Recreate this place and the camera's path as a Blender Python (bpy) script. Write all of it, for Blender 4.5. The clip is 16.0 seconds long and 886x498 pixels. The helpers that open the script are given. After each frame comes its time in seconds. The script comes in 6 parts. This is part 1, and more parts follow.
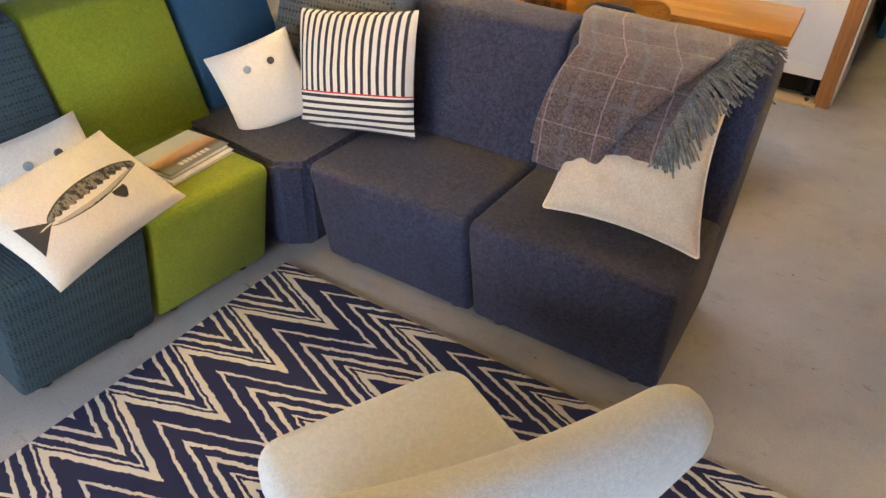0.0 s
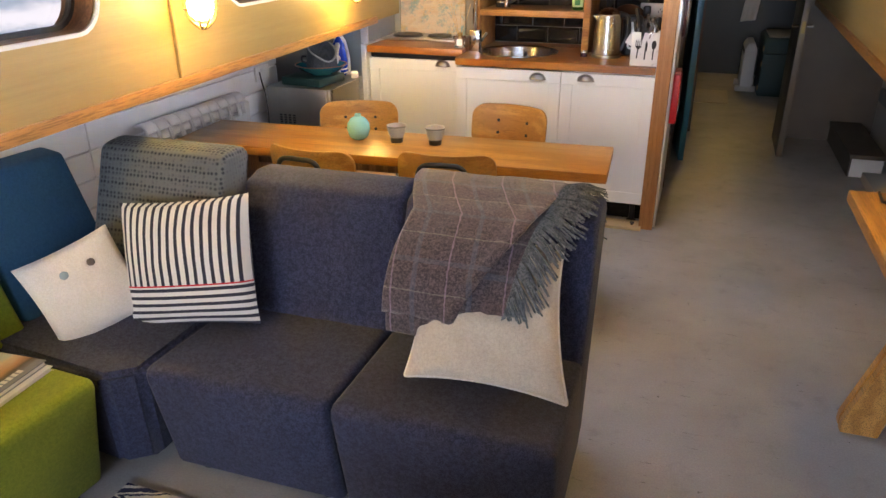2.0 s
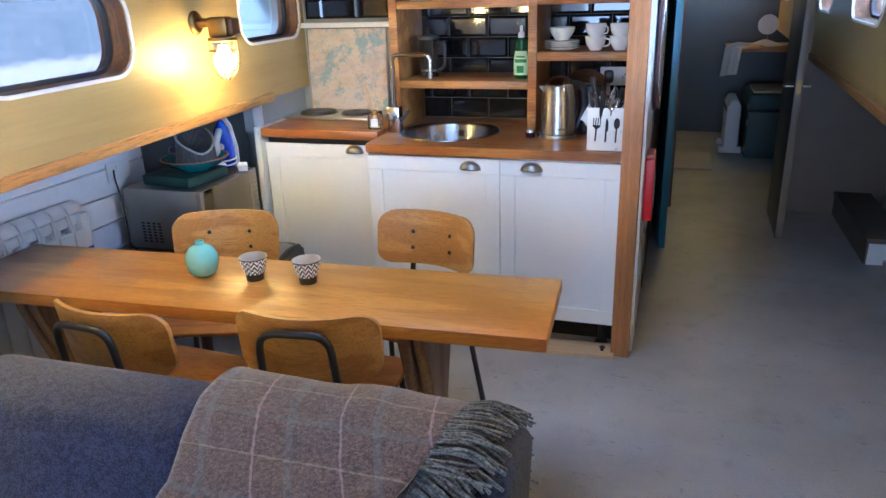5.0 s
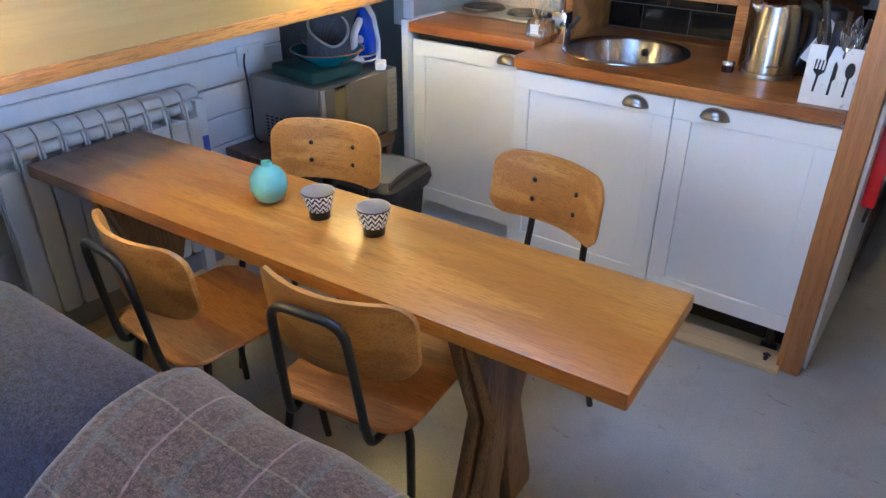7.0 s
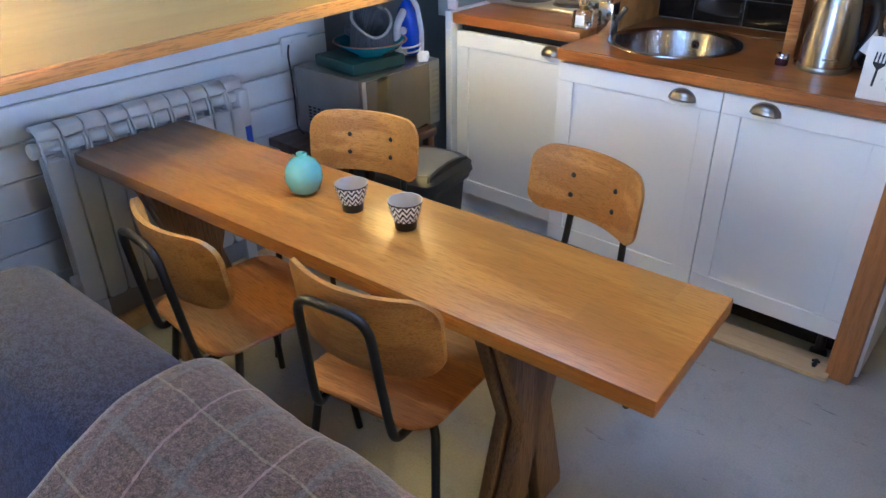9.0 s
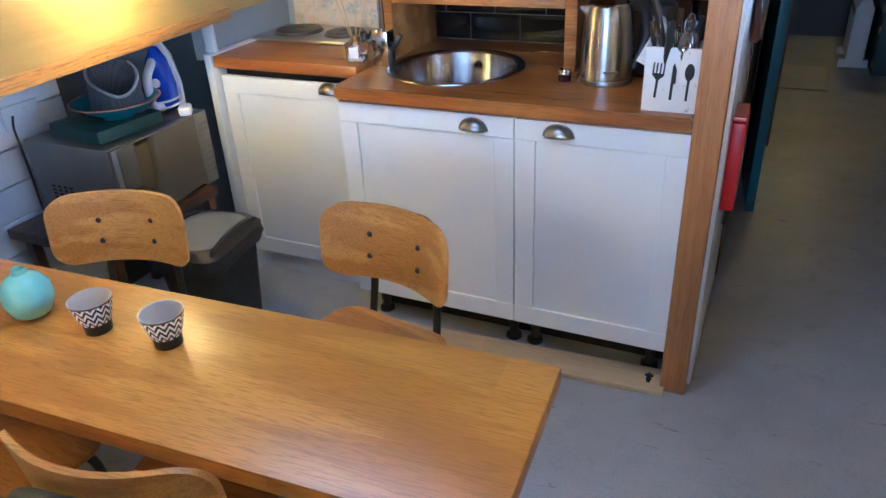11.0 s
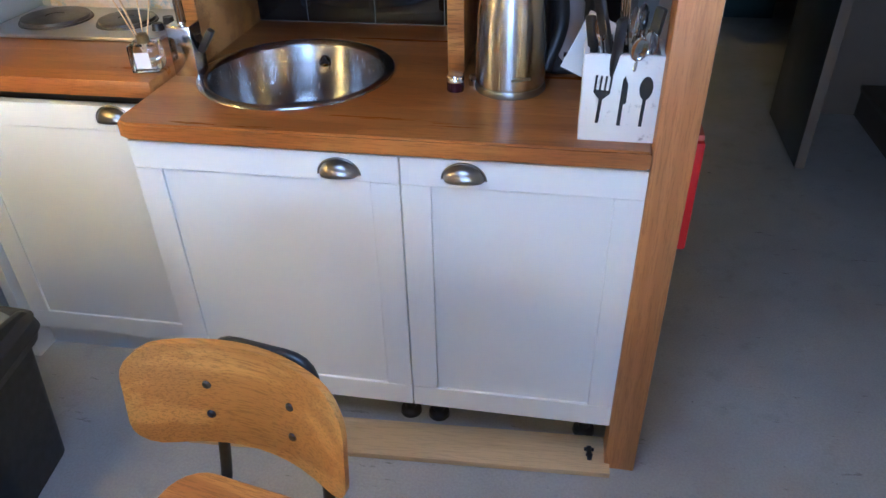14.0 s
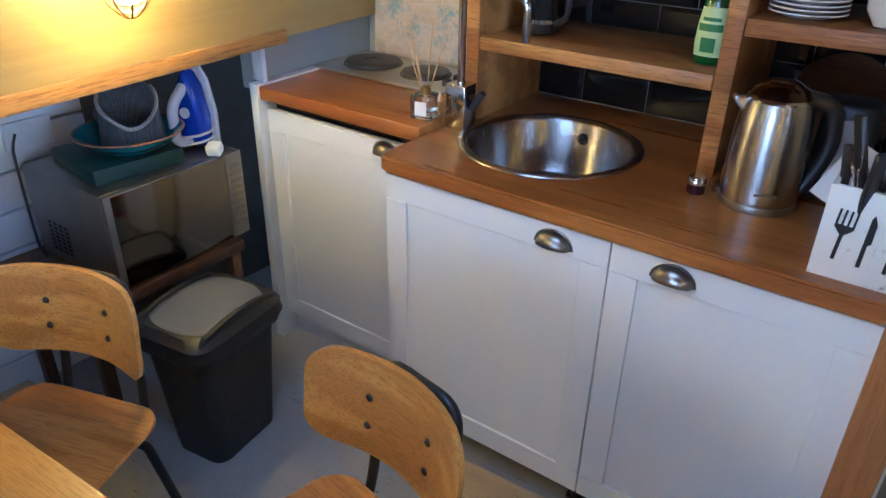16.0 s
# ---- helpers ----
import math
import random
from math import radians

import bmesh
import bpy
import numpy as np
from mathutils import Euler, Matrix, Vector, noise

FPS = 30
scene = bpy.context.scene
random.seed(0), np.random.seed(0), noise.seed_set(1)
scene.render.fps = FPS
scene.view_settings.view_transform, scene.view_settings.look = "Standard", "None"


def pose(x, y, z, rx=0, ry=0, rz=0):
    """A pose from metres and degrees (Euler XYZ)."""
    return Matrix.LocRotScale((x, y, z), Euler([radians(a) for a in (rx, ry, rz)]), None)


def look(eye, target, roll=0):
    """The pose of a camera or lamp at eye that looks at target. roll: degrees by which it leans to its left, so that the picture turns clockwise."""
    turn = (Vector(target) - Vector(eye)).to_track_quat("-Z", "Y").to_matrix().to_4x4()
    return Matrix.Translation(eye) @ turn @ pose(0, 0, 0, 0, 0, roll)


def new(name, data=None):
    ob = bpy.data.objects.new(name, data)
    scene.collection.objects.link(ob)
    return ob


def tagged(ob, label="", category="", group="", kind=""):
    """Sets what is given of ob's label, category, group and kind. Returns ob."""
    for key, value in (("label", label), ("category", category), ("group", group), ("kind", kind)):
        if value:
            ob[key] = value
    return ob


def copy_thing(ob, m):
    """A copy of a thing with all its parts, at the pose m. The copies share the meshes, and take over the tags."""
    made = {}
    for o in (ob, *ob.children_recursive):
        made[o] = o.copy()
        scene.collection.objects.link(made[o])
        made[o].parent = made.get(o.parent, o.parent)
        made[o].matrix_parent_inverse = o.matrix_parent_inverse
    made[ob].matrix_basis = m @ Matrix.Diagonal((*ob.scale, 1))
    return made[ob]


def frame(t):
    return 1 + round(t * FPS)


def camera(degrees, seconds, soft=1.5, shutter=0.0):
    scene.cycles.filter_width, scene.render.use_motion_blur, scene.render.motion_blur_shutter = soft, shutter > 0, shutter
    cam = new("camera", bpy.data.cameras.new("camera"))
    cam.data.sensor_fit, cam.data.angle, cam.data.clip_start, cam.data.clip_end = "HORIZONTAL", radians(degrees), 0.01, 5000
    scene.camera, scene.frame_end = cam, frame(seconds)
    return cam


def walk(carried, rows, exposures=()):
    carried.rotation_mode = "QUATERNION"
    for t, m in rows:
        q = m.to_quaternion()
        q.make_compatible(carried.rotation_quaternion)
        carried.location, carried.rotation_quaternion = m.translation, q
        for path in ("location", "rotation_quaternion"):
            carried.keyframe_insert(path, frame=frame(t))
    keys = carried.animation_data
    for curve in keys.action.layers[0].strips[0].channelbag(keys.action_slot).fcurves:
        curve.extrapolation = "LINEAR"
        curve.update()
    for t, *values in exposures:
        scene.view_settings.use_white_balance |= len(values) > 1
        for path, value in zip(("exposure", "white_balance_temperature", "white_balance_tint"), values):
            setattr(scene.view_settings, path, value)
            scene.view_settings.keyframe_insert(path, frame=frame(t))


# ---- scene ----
cam = camera(63.8, 16.0)
PATH = [
    (0, (0.246, 0.104, 1.534), (-0.6, 1.486, 0.362), 2.4),
    (0.5, (0.235, 0.11, 1.548), (-0.66, 1.562, 0.503), 1.1),
    (1, (0.233, 0.116, 1.546), (-0.685, 1.624, 0.605), -0.0),
    (1.5, (0.225, 0.131, 1.547), (-0.585, 1.761, 0.718), 0.3),
    (2, (0.226, 0.217, 1.555), (-0.379, 1.941, 0.742), -0.3),
    (2.5, (0.243, 0.376, 1.561), (-0.308, 2.179, 0.892), -1.1),
    (3, (0.257, 0.554, 1.55), (-0.271, 2.421, 1.065), -1.1),
    (3.2, (0.255, 0.607, 1.544), (-0.248, 2.483, 1.071), -1.1),
    (5.3, (0.198, 1.41, 1.537), (-0.405, 3.159, 0.777), -2.0),
    (5.5, (0.178, 1.494, 1.539), (-0.434, 3.215, 0.724), -2.0),
    (6, (0.17, 1.686, 1.523), (-0.549, 3.298, 0.583), -0.8),
    (6.5, (0.236, 1.855, 1.528), (-0.715, 3.336, 0.578), 0.8),
    (7, (0.272, 1.889, 1.532), (-0.769, 3.3, 0.571), 0.3),
    (7.5, (0.28, 1.903, 1.527), (-0.831, 3.259, 0.566), 0.2),
    (8, (0.285, 1.922, 1.525), (-0.858, 3.25, 0.561), -0.1),
    (8.2, (0.286, 1.927, 1.527), (-0.861, 3.249, 0.559), -0.2),
    (10.3, (0.297, 2.0, 1.527), (-0.768, 3.37, 0.532), -4.1),
    (10.5, (0.296, 2.046, 1.53), (-0.705, 3.462, 0.533), -5.3),
    (11, (0.199, 2.25, 1.528), (-0.563, 3.83, 0.567), -3.0),
    (11.5, (0.08, 2.416, 1.541), (-0.677, 4.02, 0.616), -2.2),
    (12, (0.072, 2.524, 1.554), (-0.698, 4.137, 0.656), -0.4),
    (12.5, (0.069, 2.645, 1.544), (-0.769, 4.231, 0.661), 1.0),
    (13, (-0.048, 2.763, 1.524), (-0.924, 4.323, 0.631), 0.5),
    (13.5, (-0.118, 2.856, 1.53), (-0.676, 4.539, 0.604), -1.0),
    (13.9, (-0.119, 2.879, 1.515), (-0.478, 4.516, 0.422), -2.4),
    (14, (-0.137, 2.883, 1.513), (-0.445, 4.508, 0.388), -1.5),
    (14.5, (-0.151, 2.884, 1.52), (-0.421, 4.492, 0.361), -0.7),
    (15, (-0.126, 2.898, 1.528), (-0.726, 4.455, 0.425), -0.5),
    (15.5, (-0.044, 2.91, 1.529), (-0.974, 4.368, 0.525), 1.4),
    (16, (0.001, 2.899, 1.535), (-1.017, 4.33, 0.579), 1.1),
]
walk(cam, [(t, look(eye, target, roll)) for t, eye, target, roll in PATH], [(0.0, 0.6, 7470, 24), (0.6, 0.2, 7560, 26), (2.0, 0.17, 7090, 26), (3.2, 0.22, 6330, 23), (5.3, 0.23, 5100, 21), (8.0, 0.05, 5010, 20), (10.5, 0.07, 5010, 20), (12.0, 0.07, 4960, 20), (13.4, -0.01, 4870, 21), (14.0, 0.22, 4960, 20), (14.6, 0.37, 5010, 19), (15.2, 0.19, 5150, 19), (15.6, -0.23, 5340, 20), (16.0, -0.23, 5100, 20)])

# ---- world and light ----
world = bpy.data.worlds.new("world")
scene.world = world
world.use_nodes = True
wn = world.node_tree.nodes
sky = wn.new("ShaderNodeTexSky")
sky.sky_type, sky.sun_disc, sky.sun_elevation, sky.sun_rotation = "NISHITA", False, radians(22), radians(120)
world.node_tree.links.new(sky.outputs[0], wn["Background"].inputs[0])
wn["Background"].inputs[1].default_value = 0.12


def lamp_area(name, m, sx, sy, power, colour):
    li = bpy.data.lights.new(name, "AREA")
    li.shape, li.size, li.size_y, li.energy, li.color = "RECTANGLE", sx, sy, power, colour
    ob = new(name, li)
    ob.matrix_world = m
    return ob


# the second power feeds the fill light in the added roof hatch
STERN, HATCH_FILL = 118.0, 14.0

# ---- small tools ----
def part(name, bm, mat, parent=None, label="", smooth=True):
    me = bpy.data.meshes.new(name)
    bm.normal_update()
    bm.to_mesh(me)
    bm.free()
    me.materials.append(mat)
    if smooth:
        me.shade_smooth()
        me.set_sharp_from_angle(angle=radians(40))
    ob = new(name, me)
    if parent is not None:
        ob.parent = parent
    if label:
        ob["label"] = label
    return ob


def thing(name, label, category, m=None, group="", kind=""):
    ob = new(name)
    ob.empty_display_size = 0.1
    if m is not None:
        ob.matrix_world = m
    return tagged(ob, label, category, group, kind)


def single(name, bm, mat, label, category, m=None, kind="", group="", smooth=True):
    ob = part(name, bm, mat, None, "", smooth)
    if m is not None:
        ob.matrix_world = m
    return tagged(ob, label, category, group, kind)


def join(*bms):
    out = bms[0]
    for b in bms[1:]:
        me = bpy.data.meshes.new("tmp")
        b.to_mesh(me)
        b.free()
        out.from_mesh(me)
        bpy.data.meshes.remove(me)
    return out


def box(x0, x1, y0, y1, z0, z1, bev=0.0, seg=2):
    bm = bmesh.new()
    bmesh.ops.create_cube(bm, size=1)
    for v in bm.verts:
        v.co = ((x0 + x1) / 2 + v.co.x * (x1 - x0), (y0 + y1) / 2 + v.co.y * (y1 - y0), (z0 + z1) / 2 + v.co.z * (z1 - z0))
    if bev:
        bmesh.ops.bevel(bm, geom=bm.edges[:], offset=bev, segments=seg, profile=0.5, affect="EDGES")
    return bm


def moved(bm, m):
    bmesh.ops.transform(bm, matrix=m, verts=bm.verts)
    return bm


def prism(outline, depth, bev=0.0, seg=2, axis="y", at=0.0):
    """A flat outline (u, v) pushed through depth along an axis: x: (y, z), y: (x, z), z: (x, y)."""
    bm = bmesh.new()

    def co(u, v, d):
        return {"x": (d, u, v), "y": (u, d, v), "z": (u, v, d)}[axis]
    a = [bm.verts.new(co(u, v, at)) for u, v in outline]
    b = [bm.verts.new(co(u, v, at + depth)) for u, v in outline]
    n = len(outline)
    bm.faces.new(a)
    bm.faces.new(b[::-1])
    for i in range(n):
        bm.faces.new((a[i], b[i], b[(i + 1) % n], a[(i + 1) % n]))
    bmesh.ops.recalc_face_normals(bm, faces=bm.faces)
    if bev:
        edges = [e for e in bm.edges if e.calc_face_angle(0) > radians(25)]
        bmesh.ops.bevel(bm, geom=edges, offset=bev, segments=seg, profile=0.5, affect="EDGES")
    return bm


def rounded(w, h, r, n=6):
    pts = []
    for cx, cy, a0 in ((w / 2 - r, h / 2 - r, 0), (-w / 2 + r, h / 2 - r, 90), (-w / 2 + r, -h / 2 + r, 180), (w / 2 - r, -h / 2 + r, 270)):
        for i in range(n + 1):
            a = radians(a0 + 90 * i / n)
            pts.append((cx + r * math.cos(a), cy + r * math.sin(a)))
    return pts


def lathe(profile, n=32, caps=True):
    """Profile of (radius, z) turned round the z axis."""
    bm = bmesh.new()
    rings = []
    for r, z in profile:
        if r < 1e-6:
            rings.append([bm.verts.new((0, 0, z))])
        else:
            rings.append([bm.verts.new((r * math.cos(2 * math.pi * i / n), r * math.sin(2 * math.pi * i / n), z)) for i in range(n)])
    for a, b in zip(rings, rings[1:]):
        for i in range(n):
            j = (i + 1) % n
            if len(a) == 1 and len(b) == 1:
                break
            if len(a) == 1:
                bm.faces.new((a[0], b[j], b[i]))
            elif len(b) == 1:
                bm.faces.new((a[i], a[j], b[0]))
            else:
                bm.faces.new((a[i], a[j], b[j], b[i]))
    bmesh.ops.recalc_face_normals(bm, faces=bm.faces)
    return bm


def tube(points, r, n=10, fillet=0.03, closed=False):
    """A round bar along a line of points with rounded bends."""
    P = [Vector(p) for p in points]
    line = []
    m = len(P)
    for i, p in enumerate(P):
        if not closed and i in (0, m - 1):
            line.append(p)
            continue
        a, b = P[i - 1], P[(i + 1) % m]
        da, db = (a - p), (b - p)
        f = min(fillet, da.length * 0.45, db.length * 0.45)
        s, e = p + da.normalized() * f, p + db.normalized() * f
        for k in range(6):
            t = k / 5
            line.append(s * (1 - t) ** 2 + p * 2 * t * (1 - t) + e * t * t)
    bm = bmesh.new()
    up = None
    rings = []
    cnt = len(line)
    for i, p in enumerate(line):
        if closed:
            d = (line[(i + 1) % cnt] - line[i - 1]).normalized()
        else:
            d = (line[min(i + 1, cnt - 1)] - line[max(i - 1, 0)]).normalized()
        if up is None:
            up = d.orthogonal().normalized()
        up = (up - d * up.dot(d)).normalized()
        side = d.cross(up)
        rings.append([bm.verts.new(p + r * (math.cos(2 * math.pi * k / n) * up + math.sin(2 * math.pi * k / n) * side)) for k in range(n)])
    pairs = list(zip(rings, rings[1:])) + ([(rings[-1], rings[0])] if closed else [])
    for a, b in pairs:
        for k in range(n):
            bm.faces.new((a[k], a[(k + 1) % n], b[(k + 1) % n], b[k]))
    if not closed:
        bm.faces.new(rings[0][::-1])
        bm.faces.new(rings[-1])
    bmesh.ops.recalc_face_normals(bm, faces=bm.faces)
    return bm


def sheet(nu, nv, f, uv=True):
    """A surface from f(u, v) -> place, u and v from 0 to 1, with uv coordinates."""
    bm = bmesh.new()
    lay = bm.loops.layers.uv.new("UVMap")
    g = [[bm.verts.new(f(i / nu, j / nv)) for j in range(nv + 1)] for i in range(nu + 1)]
    for i in range(nu):
        for j in range(nv):
            fc = bm.faces.new((g[i][j], g[i + 1][j], g[i + 1][j + 1], g[i][j + 1]))
            for lp, (a, b) in zip(fc.loops, ((i, j), (i + 1, j), (i + 1, j + 1), (i, j + 1))):
                lp[lay].uv = (a / nu, b / nv)
    return bm


# ---- materials ----
def material(name):
    m = bpy.data.materials.new(name)
    m.use_nodes = True
    nt = m.node_tree
    return m, nt, nt.nodes["Principled BSDF"]


def node(nt, kind, **values):
    n = nt.nodes.new(kind)
    for k, v in values.items():
        if k in n.inputs:
            n.inputs[k].default_value = v
    return n


def coords(nt, space="Object", scale=(1, 1, 1)):
    tc = nt.nodes.new("ShaderNodeTexCoord")
    mp = nt.nodes.new("ShaderNodeMapping")
    mp.inputs["Scale"].default_value = scale
    nt.links.new(tc.outputs[space], mp.inputs[0])
    return mp.outputs[0]


def mixc(nt, fac, a, b, mode="MIX"):
    n = nt.nodes.new("ShaderNodeMix")
    n.data_type, n.blend_type = "RGBA", mode
    for sock, v in ((n.inputs[0], fac), (n.inputs[6], a), (n.inputs[7], b)):
        if hasattr(v, "is_linked"):
            nt.links.new(v, sock)
        elif isinstance(v, (int, float)):
            sock.default_value = v
        else:
            sock.default_value = (*v, 1)
    return n.outputs[2]


def math_node(nt, op, a, b=None):
    n = nt.nodes.new("ShaderNodeMath")
    n.operation = op
    for sock, v in zip(n.inputs, (a, b)):
        if v is None:
            continue
        if hasattr(v, "is_linked"):
            nt.links.new(v, sock)
        else:
            sock.default_value = v
    return n.outputs[0]


def ramp(nt, fac, *stops):
    n = nt.nodes.new("ShaderNodeValToRGB")
    e = n.color_ramp.elements
    while len(e) < len(stops):
        e.new(0.5)
    for el, (p, c) in zip(e, stops):
        el.position = p
        el.color = (*c, 1) if not isinstance(c, (int, float)) else (c, c, c, 1)
    nt.links.new(fac, n.inputs[0])
    return n.outputs[0]


def noise_tex(nt, vec, scale, detail=4.0, rough=0.55):
    n = node(nt, "ShaderNodeTexNoise", Scale=scale, Detail=detail, Roughness=rough)
    nt.links.new(vec, n.inputs["Vector"])
    return n.outputs[0]


def bump(nt, bsdf, height, strength=0.2, dist=0.002):
    n = node(nt, "ShaderNodeBump", Strength=strength, Distance=dist)
    nt.links.new(height, n.inputs["Height"])
    nt.links.new(n.outputs[0], bsdf.inputs["Normal"])


def paint(name, colour, rough=0.45, var=0.08, dirt=0.0, scale=3.0, metal=0.0, bumpy=0.05, fine=120.0):
    m, nt, b = material(name)
    co = coords(nt)
    big, small = noise_tex(nt, co, scale, 5), noise_tex(nt, co, fine, 3)
    dark = tuple(c * (1 - var * 2.2) for c in colour)
    c = mixc(nt, ramp(nt, big, (0.3, 0.0), (0.7, 1.0)), dark, colour)
    if dirt:
        spots = ramp(nt, noise_tex(nt, co, scale * 5, 6, 0.7), (0.58, 0.0), (0.72, dirt))
        c = mixc(nt, spots, c, tuple(k * 0.35 for k in colour))
    nt.links.new(c, b.inputs["Base Color"])
    nt.links.new(ramp(nt, big, (0.2, rough * 0.8), (0.8, min(1, rough * 1.2))), b.inputs["Roughness"])
    b.inputs["Metallic"].default_value = metal
    bump(nt, b, small, bumpy, 0.002)
    return m


def wood(name, light, dark, along="x", grain=26.0, rough=0.4, space="Object", bumpy=0.12, coat=0.0, pore=0.55, stain=0.0, stave=0.0):
    m, nt, b = material(name)
    s = {"x": (0.05, 1, 1), "y": (1, 0.05, 1), "z": (1, 1, 0.05)}[along]
    info = nt.nodes.new("ShaderNodeObjectInfo")
    co = coords(nt, space, s)
    add = nt.nodes.new("ShaderNodeVectorMath")
    add.operation = "ADD"
    nt.links.new(co, add.inputs[0])
    rnd = math_node(nt, "MULTIPLY", info.outputs["Random"], 7.0)
    nt.links.new(rnd, add.inputs[1])
    v = add.outputs[0]
    fine = noise_tex(nt, v, grain * 9, 4, 0.65)
    mid = noise_tex(nt, v, grain, 5, 0.6)
    big = noise_tex(nt, v, grain * 0.2, 2)
    wave = node(nt, "ShaderNodeTexWave", Scale=grain * 0.35, Distortion=7.0, Detail=3.0)
    wave.inputs["Detail Scale"].default_value = 1.4
    nt.links.new(v, wave.inputs["Vector"])
    f = mixc(nt, 0.45, mid, fine)
    f = mixc(nt, 0.38, f, wave.outputs[1])
    c = ramp(nt, f, (0.40, dark), (0.58, light))
    c = mixc(nt, ramp(nt, big, (0.3, 0.0), (0.7, 0.35)), c, dark)
    pores = noise_tex(nt, v, grain * 17, 3, 0.7)
    c = mixc(nt, ramp(nt, pores, (0.51, 0.0), (0.59, pore)), c, tuple(k * 0.3 for k in dark))
    if stave:
        axes = nt.nodes.new("ShaderNodeSeparateXYZ")
        nt.links.new(coords(nt), axes.inputs[0])
        row = math_node(nt, "FLOOR", math_node(nt, "DIVIDE", axes.outputs[1], stave))
        col = math_node(nt, "FLOOR", math_node(nt, "ADD", math_node(nt, "MULTIPLY", axes.outputs[0], 1.9), math_node(nt, "MULTIPLY", row, 0.37)))
        both = nt.nodes.new("ShaderNodeCombineXYZ")
        nt.links.new(row, both.inputs[0])
        nt.links.new(col, both.inputs[1])
        cell = nt.nodes.new("ShaderNodeTexWhiteNoise")
        nt.links.new(both.outputs[0], cell.inputs[0])
        c = mixc(nt, math_node(nt, "MULTIPLY", cell.outputs[0], 0.55), c, tuple(k * 0.75 for k in dark))
        seam = math_node(nt, "LESS_THAN", math_node(nt, "FRACT", math_node(nt, "DIVIDE", axes.outputs[1], stave)), 0.015)
        c = mixc(nt, math_node(nt, "MULTIPLY", seam, 0.35), c, tuple(k * 0.3 for k in dark))
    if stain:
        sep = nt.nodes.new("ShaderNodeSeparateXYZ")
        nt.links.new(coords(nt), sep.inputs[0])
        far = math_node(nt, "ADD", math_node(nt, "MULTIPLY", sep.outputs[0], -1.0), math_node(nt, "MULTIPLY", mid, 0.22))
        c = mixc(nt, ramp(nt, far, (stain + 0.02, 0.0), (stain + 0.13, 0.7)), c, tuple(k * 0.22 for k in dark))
    nt.links.new(c, b.inputs["Base Color"])
    nt.links.new(ramp(nt, mid, (0.2, rough * 0.8), (0.8, rough * 1.25)), b.inputs["Roughness"])
    b.inputs["Coat Weight"].default_value = coat
    b.inputs["Coat Roughness"].default_value = 0.25
    bump(nt, b, f, bumpy, 0.001)
    return m


def cloth(name, a, c, scale=420.0, rough=0.95, bumpy=0.35, sheen=0.3, patch=5.0):
    m, nt, b = material(name)
    co = coords(nt)
    w = noise_tex(nt, co, scale, 2)
    w2 = noise_tex(nt, co, scale * 0.25, 3)
    f = mixc(nt, 0.4, w, w2)
    col = ramp(nt, f, (0.42, a), (0.59, c))
    col = mixc(nt, ramp(nt, noise_tex(nt, co, patch, 3), (0.35, 0.0), (0.7, 0.25)), col, tuple(k * 0.8 for k in a))
    nt.links.new(col, b.inputs["Base Color"])
    b.inputs["Roughness"].default_value = rough
    b.inputs["Sheen Weight"].default_value = sheen
    bump(nt, b, f, bumpy, 0.002)
    return m


def knit(name, a, c, size=0.011, rough=0.9):
    """A coarse cloth of small dimples in rows."""
    m, nt, b = material(name)
    co = coords(nt)
    v = node(nt, "ShaderNodeTexVoronoi", Scale=1 / size, Randomness=0.25)
    nt.links.new(co, v.inputs["Vector"])
    d = v.outputs[0]
    col = ramp(nt, d, (0.12, a), (0.5, c))
    nt.links.new(col, b.inputs["Base Color"])
    b.inputs["Roughness"].default_value = rough
    bump(nt, b, d, 0.8, 0.004)
    return m


def plain(name, colour, rough=0.5, metal=0.0, **more):
    m, nt, b = material(name)
    co = coords(nt)
    n = noise_tex(nt, co, 40, 4)
    nt.links.new(mixc(nt, n, tuple(k * 0.85 for k in colour), tuple(min(1, k * 1.1) for k in colour)), b.inputs["Base Color"])
    nt.links.new(ramp(nt, n, (0.3, rough * 0.85), (0.7, min(1, rough * 1.15))), b.inputs["Roughness"])
    b.inputs["Metallic"].default_value = metal
    for k, v in more.items():
        b.inputs[k.replace("_", " ")].default_value = v
    return m


def steel(name, colour=(0.6, 0.59, 0.57), rough=0.28, stretch=(1, 1, 0.02), scale=300.0, spun=False):
    m, nt, b = material(name)
    n = noise_tex(nt, coords(nt, "Object", stretch), scale, 3)
    n2 = noise_tex(nt, coords(nt), 12, 4)
    nt.links.new(mixc(nt, n2, colour, tuple(k * 0.8 for k in colour)), b.inputs["Base Color"])
    nt.links.new(ramp(nt, n, (0.3, rough * 0.94), (0.7, rough * 1.06)), b.inputs["Roughness"])
    b.inputs["Metallic"].default_value = 1
    if spun:
        tg = nt.nodes.new("ShaderNodeTangent")
        tg.direction_type, tg.axis = "RADIAL", "Z"
        nt.links.new(tg.outputs[0], b.inputs["Tangent"])
        b.inputs["Anisotropic"].default_value = 0.85
        b.inputs["Anisotropic Rotation"].default_value = 0.25
    return m


def glass(name, colour=(1, 1, 1), rough=0.0, ior=1.45):
    m, nt, b = material(name)
    b.inputs["Base Color"].default_value = (*colour, 1)
    b.inputs["Roughness"].default_value = rough
    b.inputs["IOR"].default_value = ior
    b.inputs["Transmission Weight"].default_value = 1
    return m


